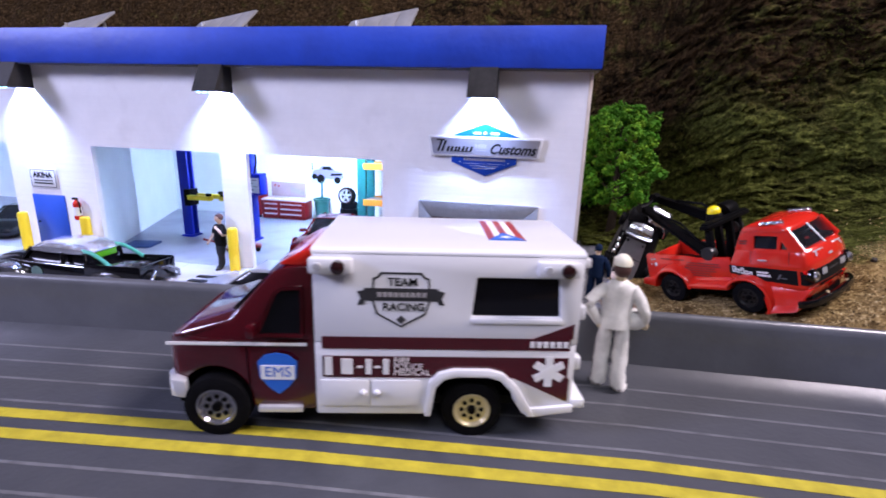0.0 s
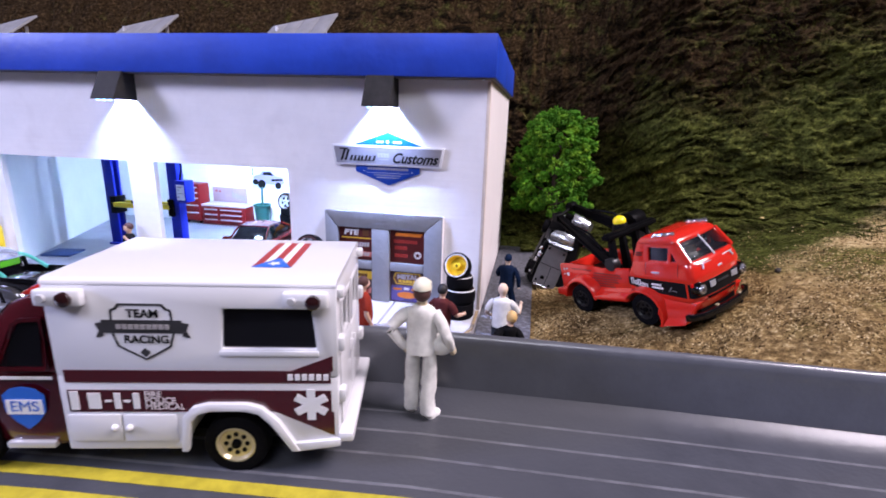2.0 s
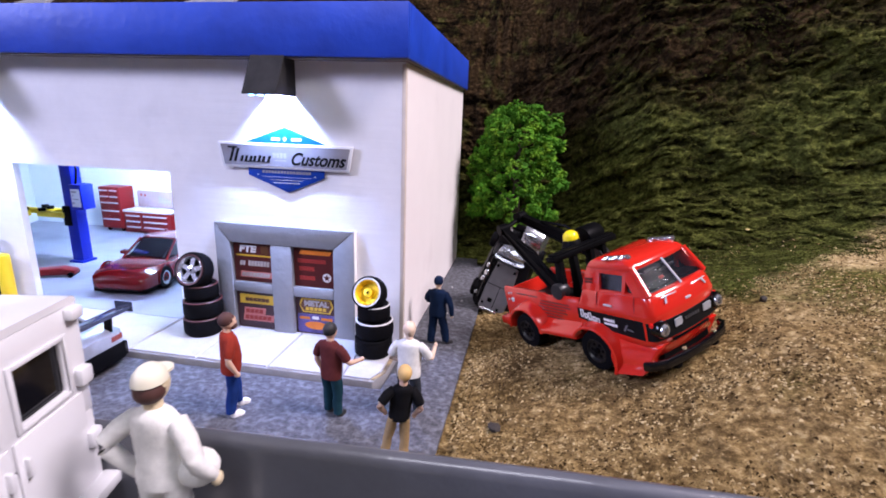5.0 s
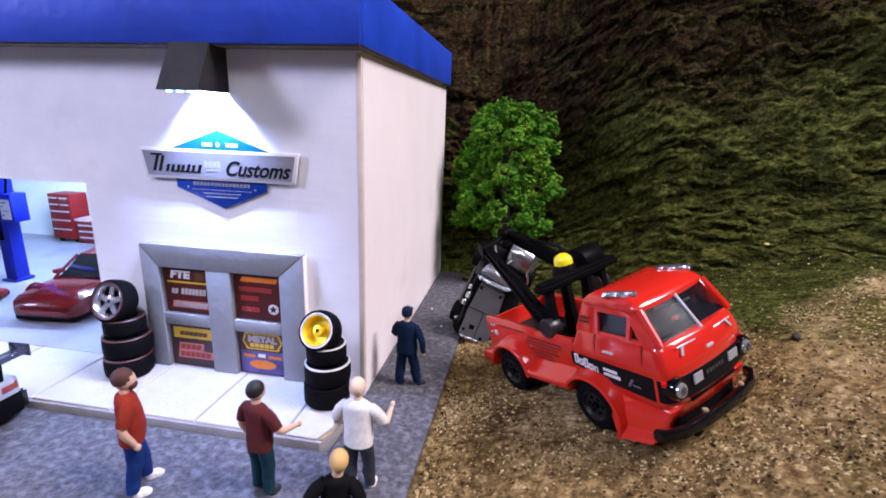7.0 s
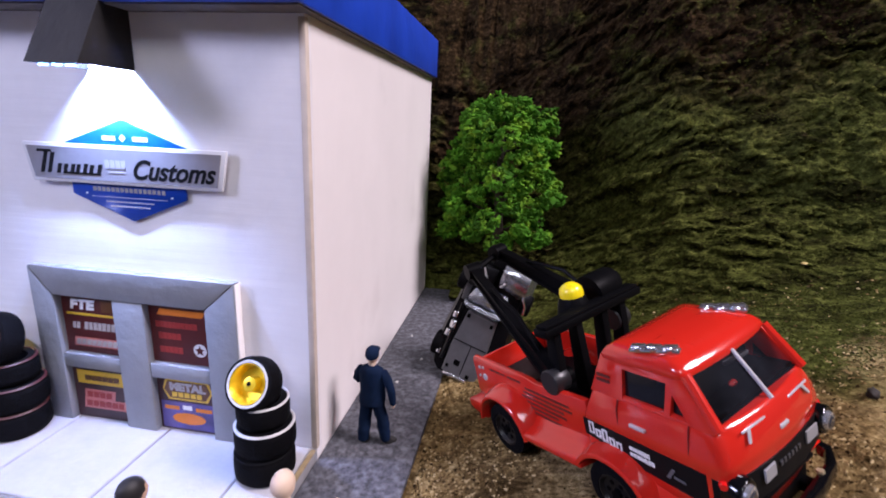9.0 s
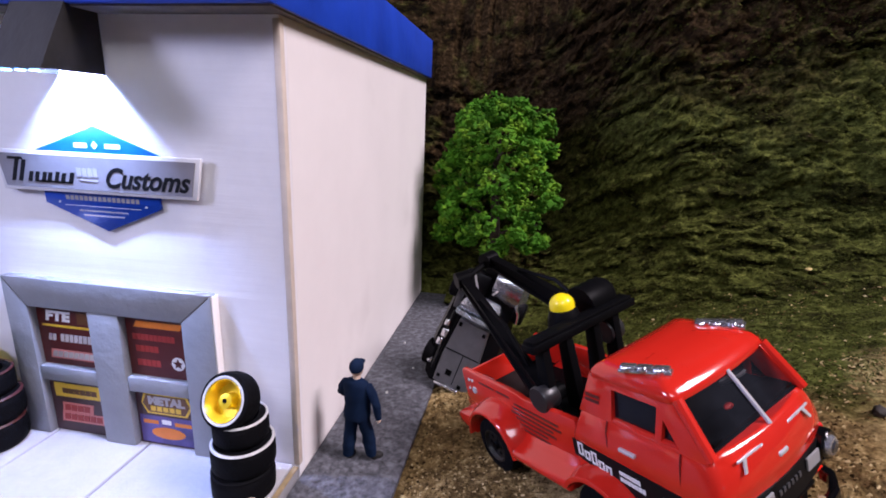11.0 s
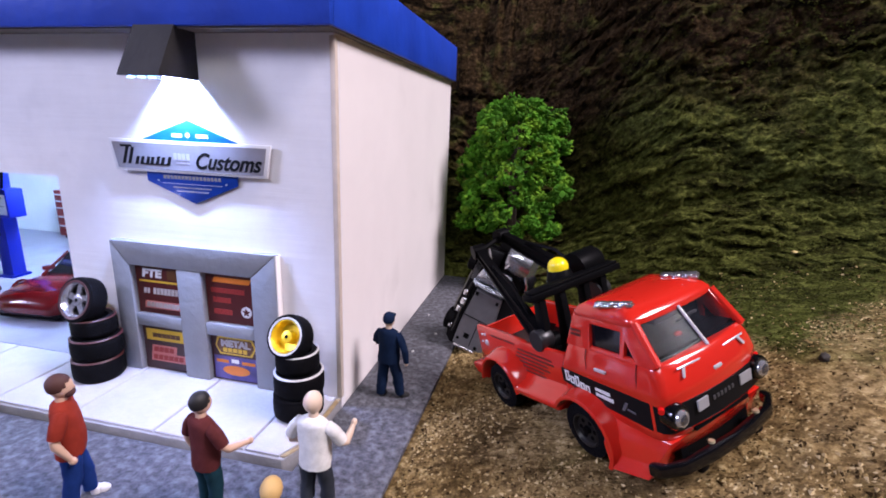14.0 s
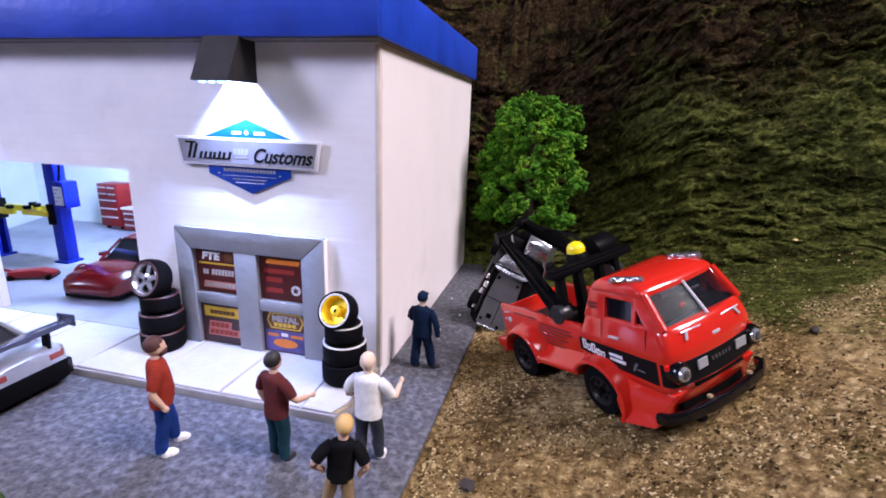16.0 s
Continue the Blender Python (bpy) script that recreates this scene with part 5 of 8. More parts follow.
    # windscreen: two bowed panes in a rounded red surround with a centre bar
    for s in (1, -1):
        bm = B()
        loft(bm, [[(1.93 - 0.14 * (y / 1.2) ** 2, s * y, 2.52), (1.39 - 0.08 * (y / 1.1) ** 2, s * y * 0.92, 3.20)] for y in (0.02, 0.4, 0.8, 1.2)], close=False, caps=False)
        part("windscreen", bm, SMOKE, cab, "dusty tinted windscreen pane")
        bm = B()
        tube(bm, [(1.84, s * 1.24, 2.50), (1.34, s * 1.13, 3.22)], 0.085, 10)
        part("front_pillar", bm, RED, cab)
    bm = B()
    tube(bm, [(1.965, 0, 2.52), (1.42, 0, 3.22)], 0.035, 8)
    part("screen_bar", bm, CHROME, cab)
    # face: black panel that wraps round the corners, bars, badge
    bm = B()
    loft(bm, [[(x + 0.02, y * 1.004, z) for x, y, z in cab_ring(back(1.5), 2.12, W, z, 0.14, 0.26)[5:-4]] for z in (1.26, 1.78)], close=False, caps=False)
    bmesh.ops.solidify(bm, geom=bm.faces, thickness=0.03)
    face_panel = part("grille_panel", bm, PRINT_BLACK, cab, "black grille panel")
    bm = B()
    for y0, y1 in ((-0.74, -0.44), (0.52, 0.88)):
        box(bm, 2.12, 2.155, y0, y1, 1.50, 1.72, 0.01)
    part("badge", bm, mat("pale_grey_print", (0.30, 0.30, 0.31), 0.4), face_panel, smooth=0)
    bm = B()
    for k in range(6):
        box(bm, 2.135, 2.155, -0.30 + 0.11 * k, -0.24 + 0.11 * k, 1.56, 1.64)
    part("lettering", bm, mat("dim_grey_print", (0.05, 0.05, 0.055), 0.4), face_panel, kind="stuff", smooth=0)
    bm = B()
    box(bm, 2.02, 2.085, -0.8, 0.8, 1.11, 1.18, 0.01)
    part("grille_slot", bm, BLACK, face_panel)
    bm = B()
    box(bm, 2.06, 2.13, -0.12, 0.12, 2.08, 2.16, 0.03)
    part("nose_badge", bm, CHROME, cab)
    # valance below the face
    bm = B()
    loft(bm, [[(x, max(-1.40, min(1.40, y)), z) for x, y, z in cab_ring(0.9, xf, w, z, 0.12, 0.2)] for z, xf, w in ((0.66, 1.82, 1.28), (0.74, 1.92, 1.34), (1.05, 2.02, 1.40))])
    part("front_valance", bm, RED, cab, smooth=50)
    bm = B()
    prism(bm, [(1.72, -1.80), (1.96, -1.74), (2.20, -1.32), (2.30, -0.6), (2.32, 0), (2.30, 0.6), (2.20, 1.32), (1.96, 1.74), (1.72, 1.80), (1.72, 1.64), (1.92, 1.55), (2.06, 1.2), (2.14, 0), (2.06, -1.2), (1.92, -1.55), (1.72, -1.64)], "z", 0.50, 0.76, bevel=0.05)
    bmp = part("front_bumper", bm, BLACK_GLOSS, root, "black bumper bar")
    for y in (-0.85, 0.85):
        bm = B()
        box(bm, 1.75, 2.2, y - 0.12, y + 0.12, 0.34, 0.56, 0.05)
        part("bumper_bracket", bm, BLACK, bmp)
    for y in (-0.5, 0.9):
        bm = B()
        spin_z(bm, [(0.757, 0.07), (0.80, 0.06)], 10, c=(2.12, y, 0))
        part("bumper_bolt", bm, RIM_BRASS, bmp)
    # seats behind the screen, wheel, chassis, bed floor
    bm = B()
    box(bm, -0.40, 1.80, -1.12, 1.12, 2.535, 2.56)
    box(bm, -0.30, -0.25, -1.02, 1.02, 2.56, 3.16)
    box(bm, 1.35, 1.78, -1.08, 1.08, 2.56, 2.64, 0.03)
    part("cab_interior", bm, BLACK, cab, "black cab interior")
    for y in (-0.58, 0.58):
        bm = B()
        box(bm, 0.0, 0.62, y - 0.40, y + 0.40, 2.56, 2.70, 0.05)
        box(bm, -0.12, 0.12, y - 0.40, y + 0.40, 2.58, 3.06, 0.06)
        part("seat", bm, SEAT, cab, "dark blue seat")
    bm = B()
    spin_z(bm, [(0.0, 0.22), (0.03, 0.25), (0.06, 0.22), (0.03, 0.20)], 18, loop=True)
    bmesh.ops.transform(bm, matrix=Matrix.Translation((1.15, 0.55, 2.74)) @ Matrix.Rotation(radians(-35), 4, "Y"), verts=bm.verts)
    part("steering_wheel", bm, mat("grey_steering_wheel", (0.12, 0.12, 0.13), 0.4), cab)
    bm = B()
    ball(bm, (1.46, -0.15, 2.69), 0.06, 0.10, 0.05, 8, 6)
    part("dash_knob", bm, mat("red_knob", (0.5, 0.02, 0.015), 0.4), cab, "small red knob on the dash")
    bm = B()
    box(bm, -4.7, 1.85, -1.02, 1.02, 0.36, 1.0)
    part("chassis", bm, BLACK, root)
    bm = B()
    box(bm, -4.75, -0.80, -1.14, 1.14, 1.20, 1.34)
    part("bed_floor", bm, BLACK, root)
    bm = B()
    box(bm, -4.88, -4.76, -1.14, 1.14, 0.8, 1.9, 0.03)
    part("tail_board", bm, RED, root)
    # boom: uprights and a cross rail behind the cab, two channel beams, winch, beacon
    for y, dx in ((-1.0, 0.0), (-0.35, 0.10), (0.45, 0.0), (1.05, 0.0)):
        bm = B()
        prism(bm, [(-2.05 + dx, 1.34), (-1.62 + dx, 1.34), (-1.60, 3.26), (-1.86, 3.26)], "y", y - 0.10, y + 0.10, bevel=0.02)
        part("boom_post", bm, BLACK, root)
    bm = B()
    box(bm, -1.92, -1.52, -1.36, 1.62, 3.25, 3.43, 0.03)
    box(bm, -1.88, -1.56, -1.30, 1.56, 3.42, 3.50, 0.02)
    part("boom_rail", bm, BLACK, root)
    bm = B()
    tube(bm, [(-2.15, 0.62, 3.52), (-2.15, 0.70, 3.53), (-2.15, 1.30, 3.53), (-2.15, 1.38, 3.52)], [0.42, 0.42, 0.42, 0.36], 18)
    part("cable_drum", bm, BLACK, root)
    bm = B()
    box(bm, -2.75, -1.60, -1.22, -0.10, 1.34, 1.62, 0.06)
    tube(bm, [(-2.4, -1.0, 1.75), (-2.4, -0.2, 1.75)], 0.22, 14)
    part("winch", bm, BLACK, root)
    for s, foot, tip in ((-1, Vector((-1.78, -1.12, 2.20)), Vector((-5.45, -0.30, 4.08))), (1, Vector((-1.90, 1.10, 2.80)), Vector((-5.40, 0.62, 4.36)))):
        d = (tip - foot).normalized()
        across = d.cross(Vector((0, 0, 1))).normalized()
        up = across.cross(d)
        w, h0, h1 = 0.13, 0.26, 0.15
        bm = B()
        prof = lambda p, h: [p + across * u + up * v for u, v in ((-w, -h), (w, -h), (w, -h + 0.07), (w * 0.45, -h + 0.09), (w * 0.45, h - 0.09), (w, h - 0.07), (w, h), (-w, h), (-w, h - 0.07), (-w * 0.45, h - 0.09), (-w * 0.45, -h + 0.09), (-w, -h + 0.07))]
        loft(bm, [prof(foot.lerp(tip, k), h0 + (h1 - h0) * k) for k in (0, 0.25, 0.5, 0.75, 1.0)])
        beam = part("boom_beam", bm, BLACK, root, smooth=20)
        bm = B()
        spin_y(bm, [(-0.20, 0.26), (-0.17, 0.28), (0.17, 0.28), (0.20, 0.26)], 16, c=tuple(foot))
        part("pivot_cap", bm, mat("worn_steel", (0.02, 0.02, 0.022), 0.35, metal=0.2), beam)
        bm = B()
        k0, k1 = foot.lerp(tip, 0.15), foot.lerp(tip, 0.72)
        tube(bm, [k0 + up * 0.2, foot.lerp(tip, 0.42) + up * 0.48, k1 + up * 0.22], 0.05, 6)
        part("boom_brace", bm, BLACK, beam)
        bm = B()
        tube(bm, [tip + across * -0.2, tip + across * 0.2], 0.22, 14)
        part("sheave", bm, BLACK, beam)
    bm = B()
    tube(bm, [(-5.40, -0.32, 4.06), (-5.38, 0.62, 4.34)], 0.09, 8)
    part("boom_cross", bm, BLACK, root)
    bm = B()
    tube(bm, [(-5.42, 0.1, 4.15), (-5.5, 0.1, 3.45)], 0.03, 6)
    part("tow_cable", bm, CHROME, root)
    bm = B()
    spin_z(bm, [(3.20, 0.40), (3.44, 0.36), (3.60, 0.31), (3.66, 0.28)], 18, c=(-2.10, 0.05, 0))
    part("beacon_base", bm, BLACK, root)
    bm = B()
    spin_z(bm, [(3.65, 0.27), (3.76, 0.275), (3.85, 0.25), (3.92, 0.19), (3.97, 0.10), (3.985, 0.03)], 20, c=(-2.10, 0.05, 0))
    part("beacon", bm, AMBER, root, "yellow domed beacon")
    return root


tow_truck()


# ---- wreck hanging from the boom, nose up, its underside to the road ----
def wreck():
    root = thing("wrecked_car", 2.85, 4.42, 0.0, label="dark crashed toy car hanging upright on the tow cable", category="car")
    up = Vector((0.31, 0.20, 0.93)).normalized()  # along the car
    out = Vector((-0.10, -0.94, 0.26))
    out = (out - up * out.dot(up)).normalized()  # underside
    side = up.cross(out) * -1
    base = Matrix.Translation((0.0, 0.0, 0.06)) @ Matrix((side, out, up)).transposed().to_4x4()
    if base.to_3x3().determinant() < 0:
        side.negate()
        base = Matrix.Translation((0.0, 0.0, 0.06)) @ Matrix((side, out, up)).transposed().to_4x4()
    hand = 1 if side.x > 0 else -1  # local x runs to the east on the finished car

    def put(name, bm, mt, label="", to=None, smooth=35):
        for v in bm.verts:
            v.co.x *= hand
        if hand < 0:
            bmesh.ops.reverse_faces(bm, faces=bm.faces)
        bmesh.ops.transform(bm, matrix=base, verts=bm.verts)
        return part(name, bm, mt, to or root, label, smooth=smooth)

    GREY = mat("grey_base_plate", (0.19, 0.193, 0.215), 0.30, metal=0.6, vary=0.2, grain=120)
    SOOT = mat("scorched_black_paint", (0.003, 0.003, 0.004), 0.4, vary=0.4, grain=150, spec=0.12)
    DARK_CHROME = mat("dull_plating", (0.50, 0.52, 0.57), 0.24, metal=0.9, vary=0.3, grain=200, bump=0.25, bump_scale=300)
    # shell: flanks, sills and a crushed top, behind the plate
    bm = B()
    loft(bm, [[(-1.02 * k, -0.10, z), (1.00 * k, -0.10, z), (1.14 * k, -0.45, z), (0.9 * k, -0.7 - d, z), (-0.9 * k, -0.7 - d, z), (-1.16 * k, -0.45, z)] for z, k, d in ((0.02, 0.72, 0.1), (0.2, 0.92, 0.25), (0.6, 1.0, 0.35), (1.5, 1.0, 0.5), (2.1, 0.95, 0.7), (2.7, 0.92, 0.6), (3.2, 0.9, 0.25), (3.7, 0.78, 0.15), (3.95, 0.6, 0.08))])
    put("body", bm, SOOT, "black dented body shell")
    # underside plate: tapered, with raised rim, seam, slots and screws
    bm = B()
    loft(bm, [[(-0.60 + q, y, 0.10 + q), (0.58 - q, y, 0.10 + q), (0.60 - q, y, 0.9), (0.50 - q, y, 2.22 - q), (-0.50 + q, y, 2.26 - q), (-0.62 + q, y, 1.0)] for y, q in ((-0.14, 0.0), (-0.02, 0.0), (0.02, 0.04))])
    plate_ = put("base_plate", bm, GREY, "grey base plate")
    bm = B()
    for q in ((-0.30, -0.10, 0.02, 0.035, 0.42, 0.60), (0.22, 0.34, 0.02, 0.035, 0.16, 0.28), (-0.48, -0.36, 0.02, 0.035, 2.02, 2.16), (0.34, 0.44, 0.02, 0.035, 1.98, 2.10), (-0.52, -0.42, 0.02, 0.035, 0.26, 0.36)):
        box(bm, *q)
    put("plate_slot", bm, BLACK, to=plate_)
    bm = B()
    box(bm, -0.58, 0.56, 0.018, 0.034, 1.20, 1.23)
    box(bm, 0.02, 0.05, 0.018, 0.034, 0.20, 1.20)
    put("plate_seam", bm, SOOT, to=plate_)
    bm = B()
    box(bm, -0.52, 0.30, -0.06, 0.10, 0.0, 0.11, 0.035)
    put("lower_bar", bm, PLATED, "bright lower lip")
    # bumper bar with rounded ends, then the peeled hood and a wing panel
    bm = B()
    loft(bm, [[(x, -0.12, 2.30 + b), (x, 0.08, 2.28 + b), (x, 0.17, 2.36 + b), (x, 0.14, 2.48 + b), (x, -0.08, 2.52 + b)] for x, b in ((-0.72, 0.10), (-0.60, 0.04), (-0.2, 0.0), (0.2, 0.0), (0.54, 0.02), (0.66, 0.06))])
    put("bumper_bar", bm, DARK_CHROME, "bright bumper bar", smooth=60)
    bm = B()
    loft(bm, [[(-k0, -0.2, z), (-k0 * 0.9, y * 0.7, z), (-0.18, y, z + 0.03), (0.22, y * 0.92, z), (k1 * 0.9, y * 0.55, z - 0.03), (k1, -0.2, z)] for z, y, k0, k1 in ((2.54, 0.10, 0.70, 0.62), (2.72, 0.26, 0.72, 0.66), (2.98, 0.22, 0.62, 0.64), (3.16, 0.05, 0.46, 0.56))])
    put("hood", bm, DARK_CHROME, "bare silver hood")
    bm = B()
    loft(bm, [[(0.02, -0.3, z), (0.10, y * 0.8, z + 0.06), (0.50, y, z), (0.98, y * 0.5, z - 0.09), (1.16, -0.3, z - 0.16)] for z, y in ((3.26, -0.05), (3.50, 0.24), (3.82, 0.34), (4.08, 0.22), (4.22, 0.02))])
    put("wing_panel", bm, DARK_CHROME, "silver wing panel")
    bm = B()
    tube(bm, [(0.18, 0.06, 3.36), (0.30, 0.22, 3.55), (0.36, 0.26, 3.85)], 0.05, 6)
    tube(bm, [(0.95, 0.05, 3.30), (1.10, 0.02, 3.05), (1.12, -0.05, 2.8)], 0.045, 6)
    put("torn_strip", bm, PLATED)
    bm = B()
    box(bm, -0.88, -0.02, -0.4, 0.10, 3.05, 3.85, 0.12)
    put("engine_block", bm, SOOT)
    bm = B()
    box(bm, -0.35, 0.3, -0.25, 0.05, 3.85, 4.15, 0.06)
    put("radiator", bm, BLACK)
    bm = B()
    loft(bm, [[(-1.05, -0.5, z), (-0.70, -0.1, z), (-0.86, y, z)] for z, y in ((2.5, 0.0), (2.9, 0.10), (3.3, -0.05))])
    put("bent_panel", bm, mat("grey_scorched_panel", (0.05, 0.05, 0.055), 0.4, vary=0.3))
    for z, r in ((0.78, 0.42), (3.1, 0.36)):
        for x in (-1.22, 0.92):
            bm = B()
            tube(bm, [(x, -0.38, z), (x + 0.04, -0.38, z), (x + 0.30, -0.38, z), (x + 0.34, -0.38, z)], [r * 0.86, r, r, r * 0.86], 20)
            put("wheel", bm, TYRE)
    # bright flank trim: bits of broken plating
    for x, z, r in ((-0.86, 1.30, 0.09), (-0.80, 1.62, 0.10), (-0.84, 1.95, 0.08), (-0.92, 0.62, 0.07)):
        bm = B()
        box(bm, x - r, x + r, -0.12, 0.02, z - r * 1.3, z + r * 1.3, 0.03)
        put("trim_piece", bm, PLATED)
    bm = B()
    box(bm, -0.82, -0.68, -0.12, -0.02, 0.4, 2.4, 0.02)
    put("sill", bm, BLACK_GLOSS)
    return root


wreck()

# ---- figures: each one plain mesh ----
SKIN = mat("painted_skin", (0.62, 0.40, 0.28), 0.6, vary=0.08)
PALE_SKIN = mat("pale_painted_skin", (0.72, 0.55, 0.42), 0.6, vary=0.08)


def cloth(name, c):
    return mat(name, c, 0.8, vary=0.28, grain=130, bump=0.8, bump_scale=260, spec=0.06)


def figure(x, y, z, facing, h, mats, label, arms, feet=((0.10, 0.26), (-0.06, -0.26)), bulk=1.0, cap=False, beard=False, extra=None, lean=0.0, tip=0.0, more=(), toes=(0, 0), loose=1.0, hem_z=1.24):
    """mats: skin, shirt, trousers, shoes, hair. Local: x ahead, y to the left; sizes for a figure 2.9 high. arms: elbow and hand for left and right."""
    bm = B()

    def ring(cx, cy, cz, rx, ry, n=12):
        return [(cx + rx * math.cos(2 * math.pi * i / n), cy + ry * math.sin(2 * math.pi * i / n), cz) for i in range(n)]

    for k, (fx, fy) in enumerate(feet):
        s = 1 if k == 0 else -1
        hipx, hipy = 0.0, 0.17 * s
        kx, ky = (fx + hipx) / 2 + 0.05, (fy + hipy) / 2
        knots = [(0.13, fx, fy, 0.13 * loose, 0.13 * loose), (0.45, (fx + kx) / 2 - 0.02, (fy + ky) / 2, 0.15 * bulk * loose, 0.15 * bulk * loose), (0.74, kx, ky, 0.155 * bulk * loose, 0.155 * bulk * loose), (1.15, hipx + 0.02, hipy, 0.19 * bulk, 0.175 * bulk), (1.42, hipx, hipy, 0.18 * bulk, 0.14 * bulk)]
        leg = []
        for i in range(19):
            zz = 0.13 + 1.29 * i / 18
            cx, cy, rx, ry = [lerp_rows(zz, [(q[0], q[j]) for q in knots]) for j in (1, 2, 3, 4)]
            pts = ring(cx, cy, zz, rx, ry)
            # folds: deeper below the knee, where the cloth bunches over the shoe
            leg.append([(px_ + (px_ - cx) * fold, py_ + (py_ - cy) * fold, pz_) for px_, py_, pz_ in pts for fold in [(0.16 if zz < 0.8 else 0.08) * loose * noise.noise(Vector((px_ * 5 + k * 7, py_ * 5, zz * 9 + h * 3)))]])
        loft(bm, leg, 2)
        turn = Matrix.Translation((fx, fy, 0)) @ Matrix.Rotation(radians(toes[k]), 4, "Z") @ Matrix.Translation((-fx, -fy, 0))
        shoe = [[(fx + 0.11 * math.cos(a) * w + dx, fy + 0.11 * math.sin(a) * w, zz) for a in [2 * math.pi * i / 10 for i in range(10)]] for zz, w, dx in ((0.0, 1.05, 0.09), (0.07, 1.1, 0.09), (0.14, 0.95, 0.05), (0.2, 0.8, 0.0))]
        loft(bm, [[turn @ Vector(q) for q in r] for r in shoe], 3)
        toe = [ring(fx + 0.20, fy, 0.0, 0.13, 0.10, 10), ring(fx + 0.20, fy, 0.06, 0.14, 0.105, 10), ring(fx + 0.17, fy, 0.12, 0.10, 0.08, 10)]
        loft(bm, [[turn @ Vector(q) for q in r] for r in toe], 3)
    hem = 1.0 if mats[5:] else 1.06
    loft(bm, [ring(0, 0, hem_z, 0.25 * bulk * hem, 0.35 * bulk * hem), ring(0.02, 0, hem_z + 0.16, 0.27 * bulk * hem, 0.36 * bulk * hem), ring(0.04 * bulk, 0, 1.62, 0.27 * bulk, 0.35 * bulk), ring(0.02 + lean, 0, 1.95, 0.25 * bulk, 0.37 * bulk), ring(0.0 + lean, 0, 2.18, 0.22 * bulk, 0.40 * bulk), ring(-0.02 + lean, 0, 2.30, 0.17, 0.30 * bulk), ring(-0.01 + lean, 0, 2.37, 0.10, 0.14)], 1)
    loft(bm, [ring(-0.01 + lean, 0, 2.30, 0.10, 0.11), ring(0.01 + lean, 0, 2.48, 0.095, 0.10)], 0)
    ball(bm, (0.03 + lean, 0, 2.64), 0.20, 0.165, 0.23, 14, 10, 0)
    ball(bm, (0.21 + lean, 0, 2.60), 0.045, 0.03, 0.04, 6, 4, 0)
    # hair or cap over the back and top of the head
    hair = B()
    ball(hair, (-0.005 + lean, 0, 2.69), 0.215, 0.182, 0.215, 14, 10, 4)
    for f in [f for f in hair.faces if f.calc_center_median().x > 0.10 + lean and f.calc_center_median().z < 2.74]:
        hair.faces.remove(f)
    bmesh.ops.delete(hair, geom=[v for v in hair.verts if v.co.z < (2.66 if more else 2.56)], context="VERTS")
    tmp = bpy.data.meshes.new("hair")
    hair.to_mesh(tmp)
    hair.free()
    bm.from_mesh(tmp)
    bpy.data.meshes.remove(tmp)
    if cap:
        loft(bm, [[(lean + 0.15 + 0.16 * math.cos(a), 0.15 * math.sin(a), zz) for a in [2 * math.pi * i / 10 for i in range(10)]] for zz in (2.74, 2.77)], 4)
    if beard:
        ball(bm, (0.13 + lean, 0, 2.52), 0.12, 0.14, 0.11, 10, 6, 4)
    for k, (elbow, hand) in enumerate(arms):
        s = 1 if k == 0 else -1
        sh = Vector((lean, 0.37 * s * bulk, 2.18))
        e, hd = Vector(elbow), Vector(hand)
        mid = sh.lerp(e, 0.8)
        sleeve = 1
        inner = Vector((lean, 0.20 * s * bulk, 2.16))
        top = sh + Vector((0, -0.05 * s, 0.0))
        if mats[5:]:
            tube(bm, [inner, top, sh.lerp(e, 0.3), sh.lerp(e, 0.6), mid], [0.07, 0.135, 0.14, 0.135, 0.125], 10, sleeve)
            tube(bm, [sh.lerp(e, 0.5), sh.lerp(e, 0.85), e.lerp(hd, 0.12), e.lerp(hd, 0.55), e.lerp(hd, 0.92)], [0.08, 0.085, 0.085, 0.07, 0.05], 9, 0)
        else:
            tube(bm, [inner, top, sh.lerp(e, 0.4), sh.lerp(e, 0.85), e.lerp(hd, 0.12), e.lerp(hd, 0.55), e.lerp(hd, 0.92)], [0.07, 0.13, 0.125, 0.115, 0.11, 0.10, 0.08], 10, 1)
        ball(bm, e.lerp(hd, 1.0), 0.075, 0.06, 0.08, 8, 6, 0)
    if extra:
        extra(bm)
    bmesh.ops.scale(bm, vec=(h / 2.9,) * 3, verts=bm.verts)
    ob = part("figurine", bm, list(mats[:5]) + list(more), None, label, smooth=60)
    ob.matrix_world = at_cm(x, y, z) @ pose(0, 0, 0, 0, tip, 0) @ pose(0, 0, 0, 0, 0, facing)
    return tagged(ob, category="figurine", group="painted figurines of bystanders")


WHITE_CLOTH, BLACK_CLOTH = cloth("white_cloth_paint", (0.74, 0.73, 0.70)), cloth("black_cloth_paint", (0.007, 0.007, 0.008))
NAVY = cloth("navy_overall_paint", (0.007, 0.016, 0.042))
WSHOE = mat("white_shoe_paint", (0.72, 0.71, 0.70), 0.6)
DSHOE = mat("black_shoe_paint", (0.015, 0.014, 0.014), 0.6)
BROWN_HAIR = mat("brown_hair_paint", (0.07, 0.025, 0.02), 0.7, vary=0.2)
BLACK_HAIR = mat("black_hair_paint", (0.012, 0.011, 0.012), 0.6)
BLOND = mat("blond_hair_paint", (0.62, 0.40, 0.15), 0.7, vary=0.15)

